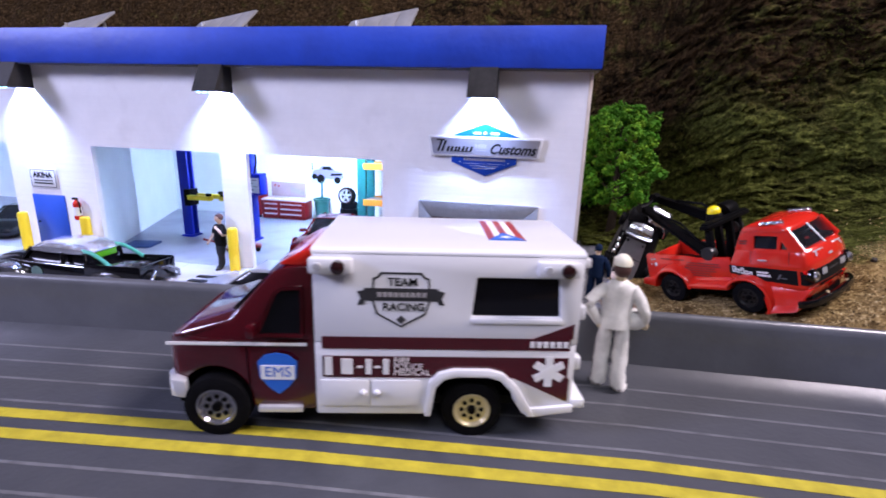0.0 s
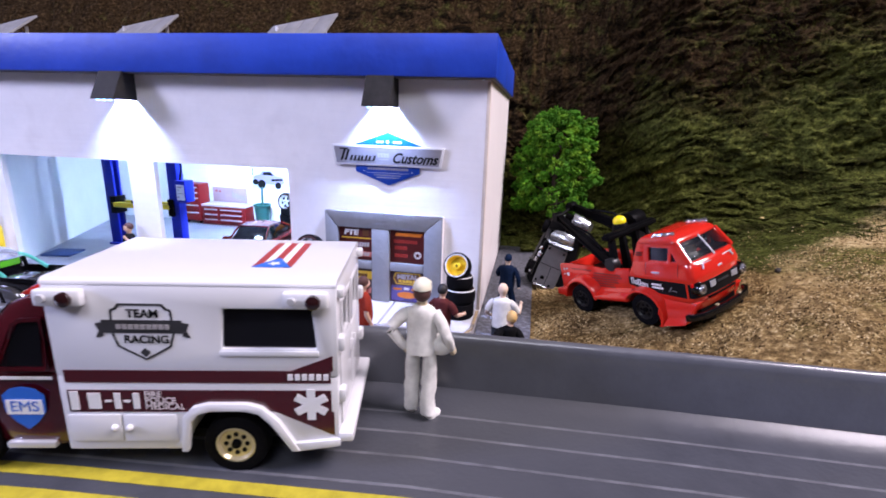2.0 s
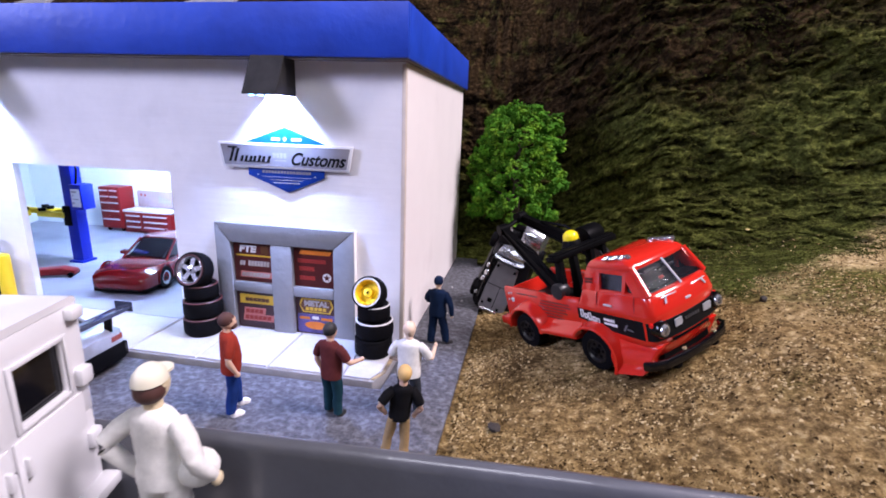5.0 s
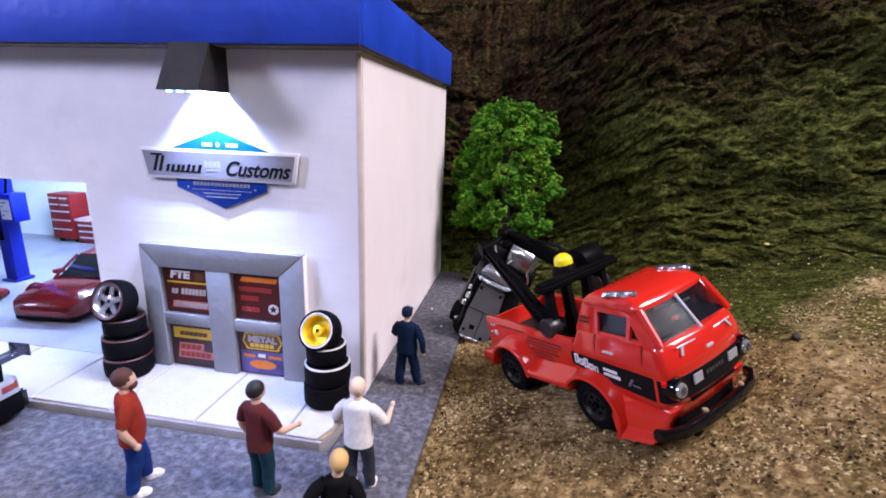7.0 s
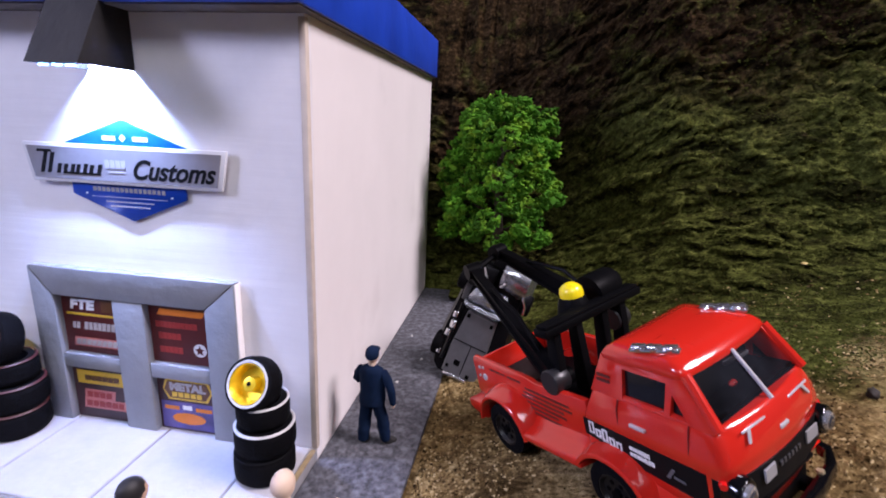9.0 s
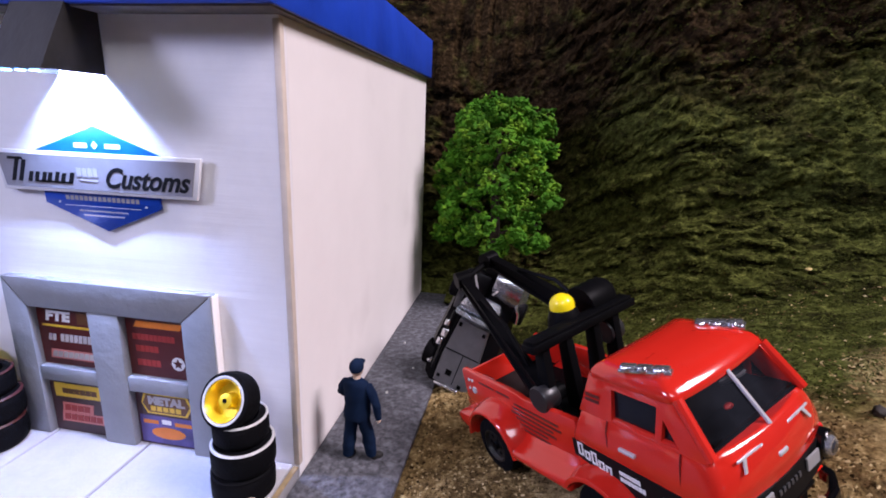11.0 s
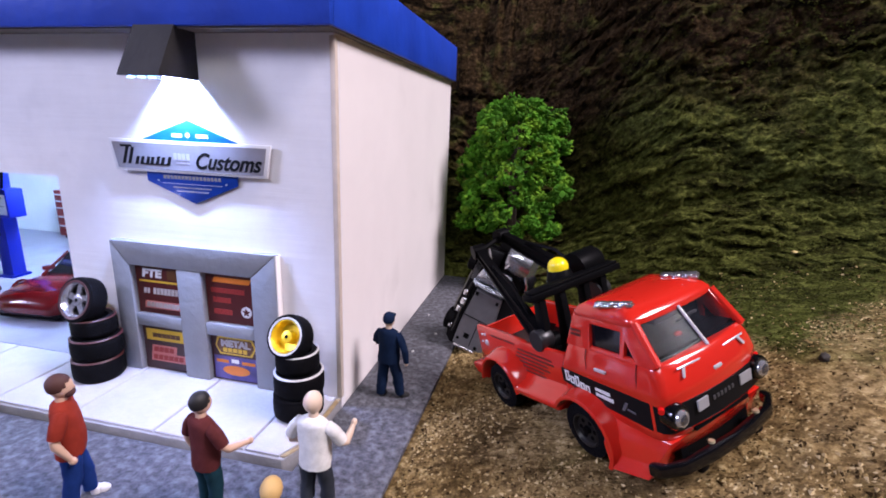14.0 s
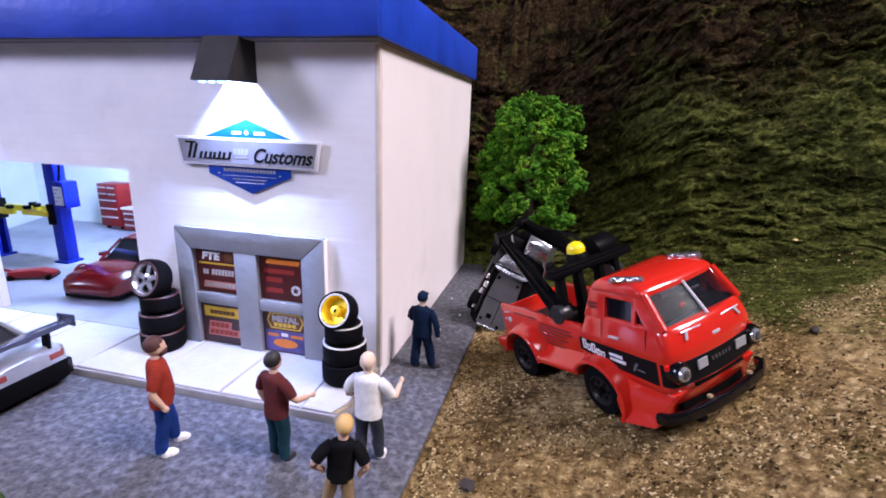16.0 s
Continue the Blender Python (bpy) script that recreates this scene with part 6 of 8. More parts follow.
HANG_L = ((-0.04, 0.50, 1.74), (0.10, 0.44, 1.30))
figure(-3.70, -4.90, 0, 42, 3.05, (SKIN, cloth("red_shirt_paint", (0.24, 0.03, 0.018)), cloth("blue_jeans_paint", (0.012, 0.035, 0.16)), WSHOE, BROWN_HAIR, 1), "bearded figurine in red shirt and blue jeans", (HANG_L, ((-0.12, -0.50, 1.74), (0.10, -0.44, 1.30))), feet=((0.16, 0.30), (-0.10, -0.22)), bulk=0.98, beard=True)
figure(-0.92, -4.42, 0, 72, 2.86, (SKIN, cloth("maroon_shirt_paint", (0.10, 0.025, 0.025)), cloth("teal_jeans_paint", (0.012, 0.04, 0.055)), DSHOE, BLACK_HAIR, 1), "dark-haired figurine in a maroon shirt, arm stretched out", (HANG_L, ((0.10, -0.56, 1.75), (0.62, -0.62, 1.68))), feet=((0.05, 0.18), (0.02, -0.20)), bulk=0.95)
figure(1.18, -3.84, 0, 88, 2.88, (PALE_SKIN, WHITE_CLOTH, cloth("grey_jeans_paint", (0.035, 0.04, 0.05)), WSHOE, PALE_SKIN, 1), "bald figurine in a white shirt and grey trousers", (((0.0, 0.56, 1.75), (0.3, 0.35, 1.5)), ((0.16, -0.60, 1.72), (0.48, -0.66, 2.05))), feet=((-0.06, 0.2), (0.10, -0.24)), bulk=0.98)
figure(1.34, -6.0, 0, 110, 2.74, (SKIN, BLACK_CLOTH, cloth("khaki_trouser_paint", (0.35, 0.24, 0.12)), DSHOE, BLOND, 1), "blond figurine in a black shirt, hands on hips", (((-0.12, 0.56, 1.80), (0.12, 0.36, 1.46)), ((-0.10, -0.52, 1.76), (0.10, -0.40, 1.40))), bulk=0.80, tip=6, hem_z=1.38)
figure(1.12, 0.88, 0, 82, 2.72, (PALE_SKIN, NAVY, NAVY, DSHOE, NAVY), "figurine in navy overalls and a navy cap", (((0.12, 0.52, 1.78), (0.36, 0.20, 1.72)), ((-0.02, -0.56, 1.72), (0.04, -0.60, 1.25))), feet=((-0.10, 0.22), (0.10, -0.36)), cap=True, toes=(0, -48), loose=1.12)


def helmet_in_arm(bm):
    ball(bm, (0.12, -0.38, 1.52), 0.24, 0.25, 0.22, 14, 10, 1)
    ball(bm, (0.12, -0.61, 1.40), 0.08, 0.07, 0.10, 8, 6, 0)
    ball(bm, (-0.03, 0, 2.60), 0.185, 0.172, 0.17, 12, 8, 5)


figure(-0.07, -11.55, ROAD_Z, 92, 3.04, (mat("ivory_skin_paint", (0.66, 0.55, 0.36), 0.6), WHITE_CLOTH, WHITE_CLOTH, WHITE_CLOTH, mat("cream_cap_paint", (0.70, 0.66, 0.52), 0.6)), "figurine in a white racing suit standing on the track", (((-0.14, 0.60, 1.88), (0.02, 0.30, 1.40)), ((-0.10, -0.52, 1.74), (0.12, -0.58, 1.42))), feet=((0.04, 0.19), (-0.12, -0.17)), bulk=0.84, cap=True, extra=helmet_in_arm, more=(BROWN_HAIR,), toes=(8, -38), loose=1.22, hem_z=1.38)
figure(-17.42, -0.34, SLAB, -118, 2.85, (SKIN, BLACK_CLOTH, cloth("charcoal_trouser_paint", (0.03, 0.032, 0.04)), DSHOE, BROWN_HAIR, 1), "mechanic figurine in black, one hand at the chin", (((0.05, 0.56, 1.80), (0.28, 0.12, 2.22)), ((0.10, -0.52, 1.74), (0.45, -0.50, 1.32))), feet=((0.18, 0.20), (-0.10, -0.20)))

# ---- stacks of tyres before the shop ----
PALE_RING = mat("pale_tyre_wall", (0.55, 0.54, 0.54), 0.5, vary=0.1)
RED_RING = mat("dark_red_ring", (0.06, 0.012, 0.012), 0.5)


def flat_tyre(root, z, r, h, ring_mat, dx=0, dy=0):
    bm = B()
    spin_z(bm, [(0.02, r * 0.66), (0.0, r * 0.86), (h * 0.14, r * 0.98), (h * 0.3, r), (h * 0.7, r), (h * 0.86, r * 0.98), (h, r * 0.86), (h - 0.02, r * 0.66), (h * 0.6, r * 0.6), (h * 0.4, r * 0.6)], 32, c=(dx, dy, z), loop=True)
    ty = part("tyre", bm, TYRE, root)
    bm = B()
    spin_z(bm, [(h * 0.985, r * 0.90), (h * 1.003, r * 0.94), (h * 0.95, r * 0.99), (h * 0.93, r * 0.985)], 32, c=(dx, dy, z), loop=True)
    part("side_ring", bm, ring_mat, ty)


def tyre_stack(x, y, rim, ring_mat, label, tilt, spokes=5, kind_gold=False, z=None, rs=(0.82, 0.82, 0.70), scale=1.0, wheel_r=0.74, lift=0.50):
    root = thing("tyre_stack", x, y, SLAB if z is None else z, label=label, category="tyre stack", group="tyre stacks before the garage")
    zz = 0.0
    for i, r in enumerate(rs):
        hgt = (0.66, 0.64, 0.56)[i] * scale
        flat_tyre(root, zz, r * scale, hgt, ring_mat if i else RED_RING if not kind_gold else TYRE, 0.03 * (i % 2), 0.02 * i)
        zz += hgt
    top = part("top_wheel", tyre_mesh(wheel_r * scale, wheel_r * 0.81 * scale), TYRE, root, "wheel lying tilted on the stack")
    top.matrix_basis = at_cm(-0.10, -0.10 * scale, zz + lift * scale) @ pose(0, 0, 0, *tilt)
    bm = B()
    R, h = wheel_r * 0.757 * scale, wheel_r * 0.405 * scale
    spin_y(bm, [(h * 0.2, R), (-h * 0.96, R * 1.02), (-h * 1.02, R * 0.96), (-h * 0.75, R * 0.86), (h * 0.05, R * 0.78), (h * 0.2, 0.02)], 28)
    if not kind_gold:
        spin_y(bm, [(-h * 0.28, R * 0.86), (-h * 0.2, R * 0.86)], 28, 1)
        for k in range(spokes):
            a = 2 * math.pi * k / spokes
            pts = [(-0.09 * scale, 0.05), (0.09 * scale, 0.05), (0.075 * scale, R * 0.88), (-0.075 * scale, R * 0.88)]
            prism(bm, [(u * math.cos(a) - v * math.sin(a), u * math.sin(a) + v * math.cos(a)) for u, v in pts], "y", -h * 0.62, -h * 0.35)
    spin_y(bm, [(-h * 0.75, 0.06 * scale), (-h * 0.7, 0.15 * scale), (h * 0.1, 0.17 * scale)], 14)
    spin_y(bm, [(-h * 0.78, 0.05 * scale), (-h * 0.74, 0.05 * scale)], 10, 1)
    part("rim", bm, [rim, BLACK], top)
    bm = B()
    prof = [(-h * 1.00, R * 1.0), (-h * 1.04, R * 1.10), (-h * 0.98, R * 1.14), (-h * 0.92, R * 1.02)]
    spin_y(bm, prof, 28, loop=True)
    part("side_ring", bm, PALE_RING if kind_gold else RED_RING, top)
    return root


def tyre_mesh(r, w):
    bm = B()
    h = w / 2
    spin_y(bm, [(-h, r * 0.74), (-h, r * 0.86), (-h * 0.86, r * 0.97), (-h * 0.5, r), (h * 0.5, r), (h * 0.86, r * 0.97), (h, r * 0.84), (h, r * 0.62), (h * 0.7, r * 0.6), (-h * 0.7, r * 0.7)], 28, loop=True)
    return bm


tyre_stack(-0.80, -0.98, GOLD, PALE_RING, "stack of black tyres topped by a gold-rimmed wheel", (-26, 0, -8), kind_gold=True, rs=(0.66, 0.66, 0.57), wheel_r=0.585, lift=0.385)
tyre_stack(-7.50, -0.85, mat("polished_spokes", (0.55, 0.55, 0.58), 0.2, metal=0.85, vary=0.08), RED_RING, "stack of black tyres topped by a chrome spoked wheel", (-20, 0, -4), rs=(0.66, 0.66, 0.57), wheel_r=0.64, lift=0.48, scale=1.04)

# ---- cars ----
def car_shell(bm, st, mi=0, n=6):
    """Body from stations (x, half width, bottom, shoulder, deck, deck half width)."""
    rings = []
    for x, w, zb, zs, zd, wd in st:
        half = [(x, -w * 0.86, zb), (x, -w * 0.98, zb + 0.15 * (zs - zb)), (x, -w, zb + 0.6 * (zs - zb)), (x, -w * 0.97, zs), (x, -wd, zs + 0.75 * (zd - zs)), (x, -wd * 0.6, zd), (x, 0, zd + 0.03)]
        rings.append(half + [(x, -p[1], p[2]) for p in half[-2::-1]])
    return loft(bm, rings, mi)


WING_GREY = mat("dark_metallic_wing", (0.075, 0.085, 0.13), 0.25, metal=0.5, coat=0.5)
HEADLAMP = mat("clouded_headlamp", (0.30, 0.26, 0.24), 0.15, metal=0.3, coat=0.5)


def coupe(name, x, y, z, rz, paint, label, L=6.9, W=1.33, wing=False, rim=CHROME, roof_mat=None, ground=0.10):
    root = thing(name, x, y, z, rz, label, "car")
    h = L / 2
    bm = B()
    car_shell(bm, [(-h, W * 0.80, 0.45, 0.85, 0.98, W * 0.72), (-h * 0.96, W * 0.93, 0.30, 0.95, 1.08, W * 0.8), (-h * 0.72, W, 0.22, 0.98, 1.10, W * 0.82), (-h * 0.2, W * 0.97, 0.20, 0.92, 1.02, W * 0.84), (h * 0.25, W * 0.97, 0.20, 0.88, 1.00, W * 0.82), (h * 0.60, W, 0.20, 0.86, 0.97, W * 0.78), (h * 0.84, W * 0.97, 0.20, 0.76, 0.86, W * 0.74), (h * 0.94, W * 0.90, 0.20, 0.66, 0.74, W * 0.68), (h * 0.985, W * 0.78, 0.24, 0.54, 0.60, W * 0.60), (h, W * 0.66, 0.30, 0.44, 0.48, W * 0.5)])
    body = part("body", bm, paint, root)
    bm = B()
    gl = [(-h * 0.80, 0.98, W * 0.70, 1.10), (-h * 0.42, 0.95, W * 0.78, 1.52), (-h * 0.10, 0.95, W * 0.80, 1.62), (h * 0.10, 0.95, W * 0.80, 1.58), (h * 0.42, 0.92, W * 0.74, 1.06)]
    loft(bm, [[(gx, -w, zb), (gx, -w * 0.93, zb + (zt - zb) * 0.5), (gx, -w * 0.76, zt - 0.03), (gx, 0, zt), (gx, w * 0.76, zt - 0.03), (gx, w * 0.93, zb + (zt - zb) * 0.5), (gx, w, zb)] for gx, zb, w, zt in gl])
    part("glasshouse", bm, GLASS_DARK, body, "dark glasshouse")
    bm = B()
    loft(bm, [[(gx, -w * 0.80, zt - 0.06), (gx, -w * 0.70, zt + 0.015), (gx, 0, zt + 0.03), (gx, w * 0.70, zt + 0.015), (gx, w * 0.80, zt - 0.06)] for gx, zb, w, zt in (gl[1], gl[2], gl[3])])
    part("roof", bm, roof_mat or paint, body)
    for s in (1, -1):
        bm = B()
        tube(bm, [(h * 0.44, s * W * 0.76, 0.95), (h * 0.12, s * W * 0.62, 1.56)], 0.05, 6)
        tube(bm, [(-h * 0.80, s * W * 0.74, 1.02), (-h * 0.42, s * W * 0.62, 1.50)], 0.07, 6)
        part("pillar", bm, paint, body)
        bm = B()
        loft(bm, [[(hx, s * (W * wy), hz), (hx - 0.02, s * (W * wy - 0.14), hz + 0.02), (hx - 0.05, s * (W * wy - 0.09), hz + 0.07)] for hx, wy, hz in ((h * 0.92, 0.74, 0.62), (h * 0.85, 0.86, 0.68), (h * 0.76, 0.95, 0.75))])
        part("headlight", bm, HEADLAMP, body)
        bm = B()
        box(bm, -h - 0.005, -h + 0.12, min(s * W * 0.45, s * W * 0.82), max(s * W * 0.45, s * W * 0.82), 0.74, 0.92, 0.03)
        part("tail_lamp", bm, mat("tail_lens", (0.22, 0.03, 0.02), 0.2, coat=0.5), body)
        for wx in (h * 0.62, -h * 0.62):
            wheel(root, wx, s * (W - 0.16), 0.44, 0.44, 0.36, s, rim, 5)
            bm = B()
            o = arch(wx, 0.44, 0.52, 190, -10)
            i = arch(wx, 0.44, 0.46, 190, -10)
            prism(bm, o + i[::-1], "y", s * (W - 0.06), s * (W + 0.03), bevel=0.015)
            part("wheel_arch", bm, paint, body)
        bm = B()
        box(bm, h * 0.20, h * 0.30, min(s * W * 0.9, s * (W + 0.16)), max(s * W * 0.9, s * (W + 0.16)), 0.98, 1.12, 0.03)
        part("mirror", bm, paint, body)
    bm = B()
    box(bm, h * 0.90, h * 0.998, -W * 0.60, W * 0.60, 0.26, 0.42, 0.04)
    part("air_intake", bm, BLACK, body)
    bm = B()
    box(bm, -h - 0.03, -h * 0.9, -W * 0.85, W * 0.85, 0.20, 0.66 if wing else 0.50, 0.04)
    part("rear_bumper", bm, BLACK if wing else paint, body)
    bm = B()
    box(bm, -h * 0.95, h * 0.95, -W * 0.85, W * 0.85, ground, 0.26)
    part("chassis", bm, BLACK, root)
    if wing:
        bm = B()
        prism(bm, [(-h - 0.25, 1.50), (-h + 0.30, 1.46), (-h + 0.32, 1.52), (-h - 0.22, 1.60)], "y", -W * 1.0, W * 1.0, bevel=0.02)
        wg = part("rear_wing", bm, WING_GREY, body, "tall dark grey rear wing")
        for s in (1, -1):
            bm = B()
            box(bm, -h - 0.28, -h + 0.36, min(s * W, s * (W + 0.05)), max(s * W, s * (W + 0.05)), 1.42, 1.70, 0.02)
            part("end_plate", bm, WING_GREY, wg)
            bm = B()
            box(bm, -h * 0.985, h * 0.45, min(s * (W - 0.2), s * (W + 0.02)), max(s * (W - 0.2), s * (W + 0.02)), 0.20, 0.60, 0.05)
            part("side_skirt", bm, BLACK_GLOSS, body, "black lower side")
            bm = B()
            prism(bm, [(-h + 0.05, 1.02), (-h + 0.30, 1.02), (-h + 0.22, 1.50), (-h + 0.0, 1.50)], "y", s * W * 0.55 - 0.04, s * W * 0.55 + 0.04)
            part("wing_stay", bm, BLACK, wg)
        bm = B()
        for s in (1, -1):
            box(bm, h * 0.30, h * 0.95, s * 0.28 - 0.14, s * 0.28 + 0.14, 0.90, 0.93)
        part("stripe", bm, PRINT_BLACK, body)
    return root


red_car = coupe("sports_car", -13.75, 4.95, SLAB, -84, WINE, "metallic wine-red sports coupe parked in the garage", L=6.9, W=1.36)
red_car.matrix_world = red_car.matrix_world @ Matrix.Diagonal((1.03, 1.05, 1.22, 1))
racer = coupe("racing_coupe", -12.45, -4.30, 0.0, 181, SILVER, "silver racing coupe with a dark rear wing on the yard", wing=True, W=1.25, L=7.4)
racer.matrix_world = racer.matrix_world @ Matrix.Diagonal((1, 1, 1.26, 1))
coupe("dark_coupe", -34.6, 3.8, SLAB, -70, BLACK_GLOSS, "black coupe in the far garage bay", L=6.8)


def pickup():
    root = thing("hot_rod_pickup", -23.0, -3.25, 0.0, 180, "black hot rod pickup with chrome fenders and green trim", "pickup")
    GREEN = mat("green_trim", (0.10, 0.46, 0.32), 0.3, metal=0.4, coat=0.4)
    BRIGHT = mat("polished_pewter", (0.26, 0.26, 0.28), 0.16, metal=0.85, vary=0.1, grain=120)
    # long low body with a tapering nose
    bm = B()
    car_shell(bm, [(-1.5, 1.06, 0.22, 1.02, 1.22, 0.95), (-0.6, 1.10, 0.20, 1.04, 1.24, 1.0), (0.6, 1.10, 0.20, 1.04, 1.24, 1.0), (1.5, 1.04, 0.20, 1.04, 1.26, 0.95), (2.2, 0.90, 0.22, 1.02, 1.27, 0.72), (3.0, 0.76, 0.25, 0.98, 1.24, 0.56), (3.8, 0.62, 0.30, 0.92, 1.14, 0.44), (4.25, 0.48, 0.36, 0.80, 0.98, 0.34), (4.4, 0.30, 0.48, 0.70, 0.84, 0.2)])
    body = part("body", bm, BLACK_GLOSS, root, "gloss black body")
    # roof: one rounded shell over open windows
    bm = B()
    rows = []
    for x, w, zt in ((-1.55, 0.86, 1.72), (-1.40, 0.96, 1.90), (-0.9, 1.02, 2.06), (-0.2, 1.04, 2.13), (0.5, 1.02, 2.12), (1.1, 0.96, 2.02), (1.5, 0.88, 1.86), (1.62, 0.82, 1.76)):
        rows.append([(x, -w, 1.66), (x, -w * 0.97, 1.66 + (zt - 1.66) * 0.55), (x, -w * 0.80, zt - 0.05), (x, -w * 0.4, zt), (x, w * 0.4, zt), (x, w * 0.80, zt - 0.05), (x, w * 0.97, 1.66 + (zt - 1.66) * 0.55), (x, w, 1.66)])
    loft(bm, rows)
    part("roof", bm, mat("bright_roof_plating", (0.62, 0.63, 0.68), 0.2, metal=0.75, vary=0.08, grain=100, coat=0.5), root, "polished roof shell")
    bm = B()
    loft(bm, [[(-1.42, -0.88, 1.2), (-1.42, 0.88, 1.2), (1.95, 0.80, 1.2), (1.95, -0.80, 1.2)], [(-1.46, -0.84, 1.68), (-1.46, 0.84, 1.68), (1.50, 0.78, 1.68), (1.50, -0.78, 1.68)]])
    part("glasshouse", bm, GLASS_DARK, root)
    bm = B()
    box(bm, -1.50, -1.46, -0.74, 0.50, 1.34, 1.66, 0.02)
    part("rear_window", bm, mat("lime_glass", (0.07, 0.30, 0.012), 0.15, coat=0.6), root, "green tinted rear window")
    for s in (1, -1):
        for pts in ([(-1.50, s * 0.98, 1.15), (-1.46, s * 0.92, 1.72)], [(-0.35, s * 1.02, 1.15), (-0.35, s * 1.0, 1.72)], [(2.02, s * 0.86, 1.22), (1.52, s * 0.84, 1.74)]):
            bm = B()
            tube(bm, pts, 0.09, 8)
            part("pillar", bm, BLACK_GLOSS, root)
        bm = B()
        tube(bm, [(-1.5, s * 1.09, 1.12), (1.5, s * 1.06, 1.12), (3.0, s * 0.79, 1.08)], 0.03, 6)
        part("belt_trim", bm, BRIGHT, body, "bright belt trim")
        # rounded teardrop fenders over the wheels
        for fx, length, peak in ((3.0, 1.45, 1.02), (-2.7, 1.30, 0.98)):
            bm = B()
            rows = []
            for u in range(13):
                a = math.pi * (0.03 + 0.94 * u / 12)
                xx = fx - length * math.cos(a) * (1.0 if a > math.pi / 2 else 0.85)
                zz = 0.26 + (peak - 0.26) * math.sin(a) ** 0.75
                wo = 0.95 + 0.52 * math.sin(a) ** 0.6
                rows.append([(xx, s * 0.6, 0.22), (xx, s * 0.6, zz * 0.96), (xx, s * 0.95, zz), (xx, s * (wo - 0.10), 0.22 + (zz - 0.22) * 0.86), (xx, s * wo, 0.22 + (zz - 0.22) * 0.5), (xx, s * (wo - 0.03), 0.22)])
            loft(bm, rows)
            part("fender", bm, BRIGHT, root, "polished teardrop fender")
            wheel(root, fx, s * 1.30, 0.42, 0.42, 0.34, s, CHROME, 5)
        bm = B()
        prism(bm, [(-4.25, 0.40), (-1.45, 0.30), (-1.45, 1.24), (-4.30, 1.36)], "y", s * 0.98, s * 1.08, bevel=0.03)
        part("bed_side", bm, BLACK_GLOSS, root)
        bm = B()
        tube(bm, [(-1.3, s * 0.84, 1.78), (-1.75, s * 0.86, 1.74), (-2.2, s * 0.90, 1.55), (-2.75, s * 0.95, 1.22)], 0.085, 8)
        part("bed_brace", bm, GREEN, root, "green slanted brace")
        bm = B()
        spin_y(bm, [(1.10, 0.30), (1.125, 0.30)] if s > 0 else [(-1.125, 0.30), (-1.10, 0.30)], 18, c=(1.1, 0, 0.66))
        part("door_badge", bm, mat("pale_green_badge", (0.12, 0.20, 0.18), 0.4), root, smooth=0)
        bm = B()
        tube(bm, [(-4.25, s * 0.2, 0.95), (-4.55, s * 0.45, 1.0), (-4.72, s * 0.80, 0.75), (-4.55, s * 1.02, 0.45), (-4.2, s * 1.05, 0.36)], 0.08, 8)
        part("tail_hoop", bm, BRIGHT, root)
        bm = B()
        ball(bm, (3.95, s * 0.78, 0.86), 0.24, 0.18, 0.18, 12, 8)
        part("headlight", bm, CHROME, root)
    bm = B()
    prism(bm, [(-4.33, 0.40), (-4.25, 0.40), (-4.27, 1.32), (-4.36, 1.32)], "y", -1.06, 1.06, bevel=0.02)
    part("tail_gate", bm, BLACK_GLOSS, root)
    bm = B()
    box(bm, -4.25, -1.45, -0.97, 0.97, 0.42, 0.54)
    part("bed_floor", bm, BLACK, root)
    bm = B()
    box(bm, -3.0, -2.1, -0.5, 0.5, 0.54, 1.12, 0.12)
    part("engine_cover", bm, BRIGHT, root)
    bm = B()
    box(bm, 4.28, 4.46, -0.26, 0.26, 0.38, 0.84, 0.08)
    part("grille", bm, CHROME, root)
    return root


pickup()

# ---- workshop ----
CHEST_RED = mat("tool_chest_red", (0.20, 0.009, 0.010), 0.4, vary=0.08, spec=0.3)
STEEL = mat("pale_steel", (0.55, 0.55, 0.57), 0.35, metal=0.5)


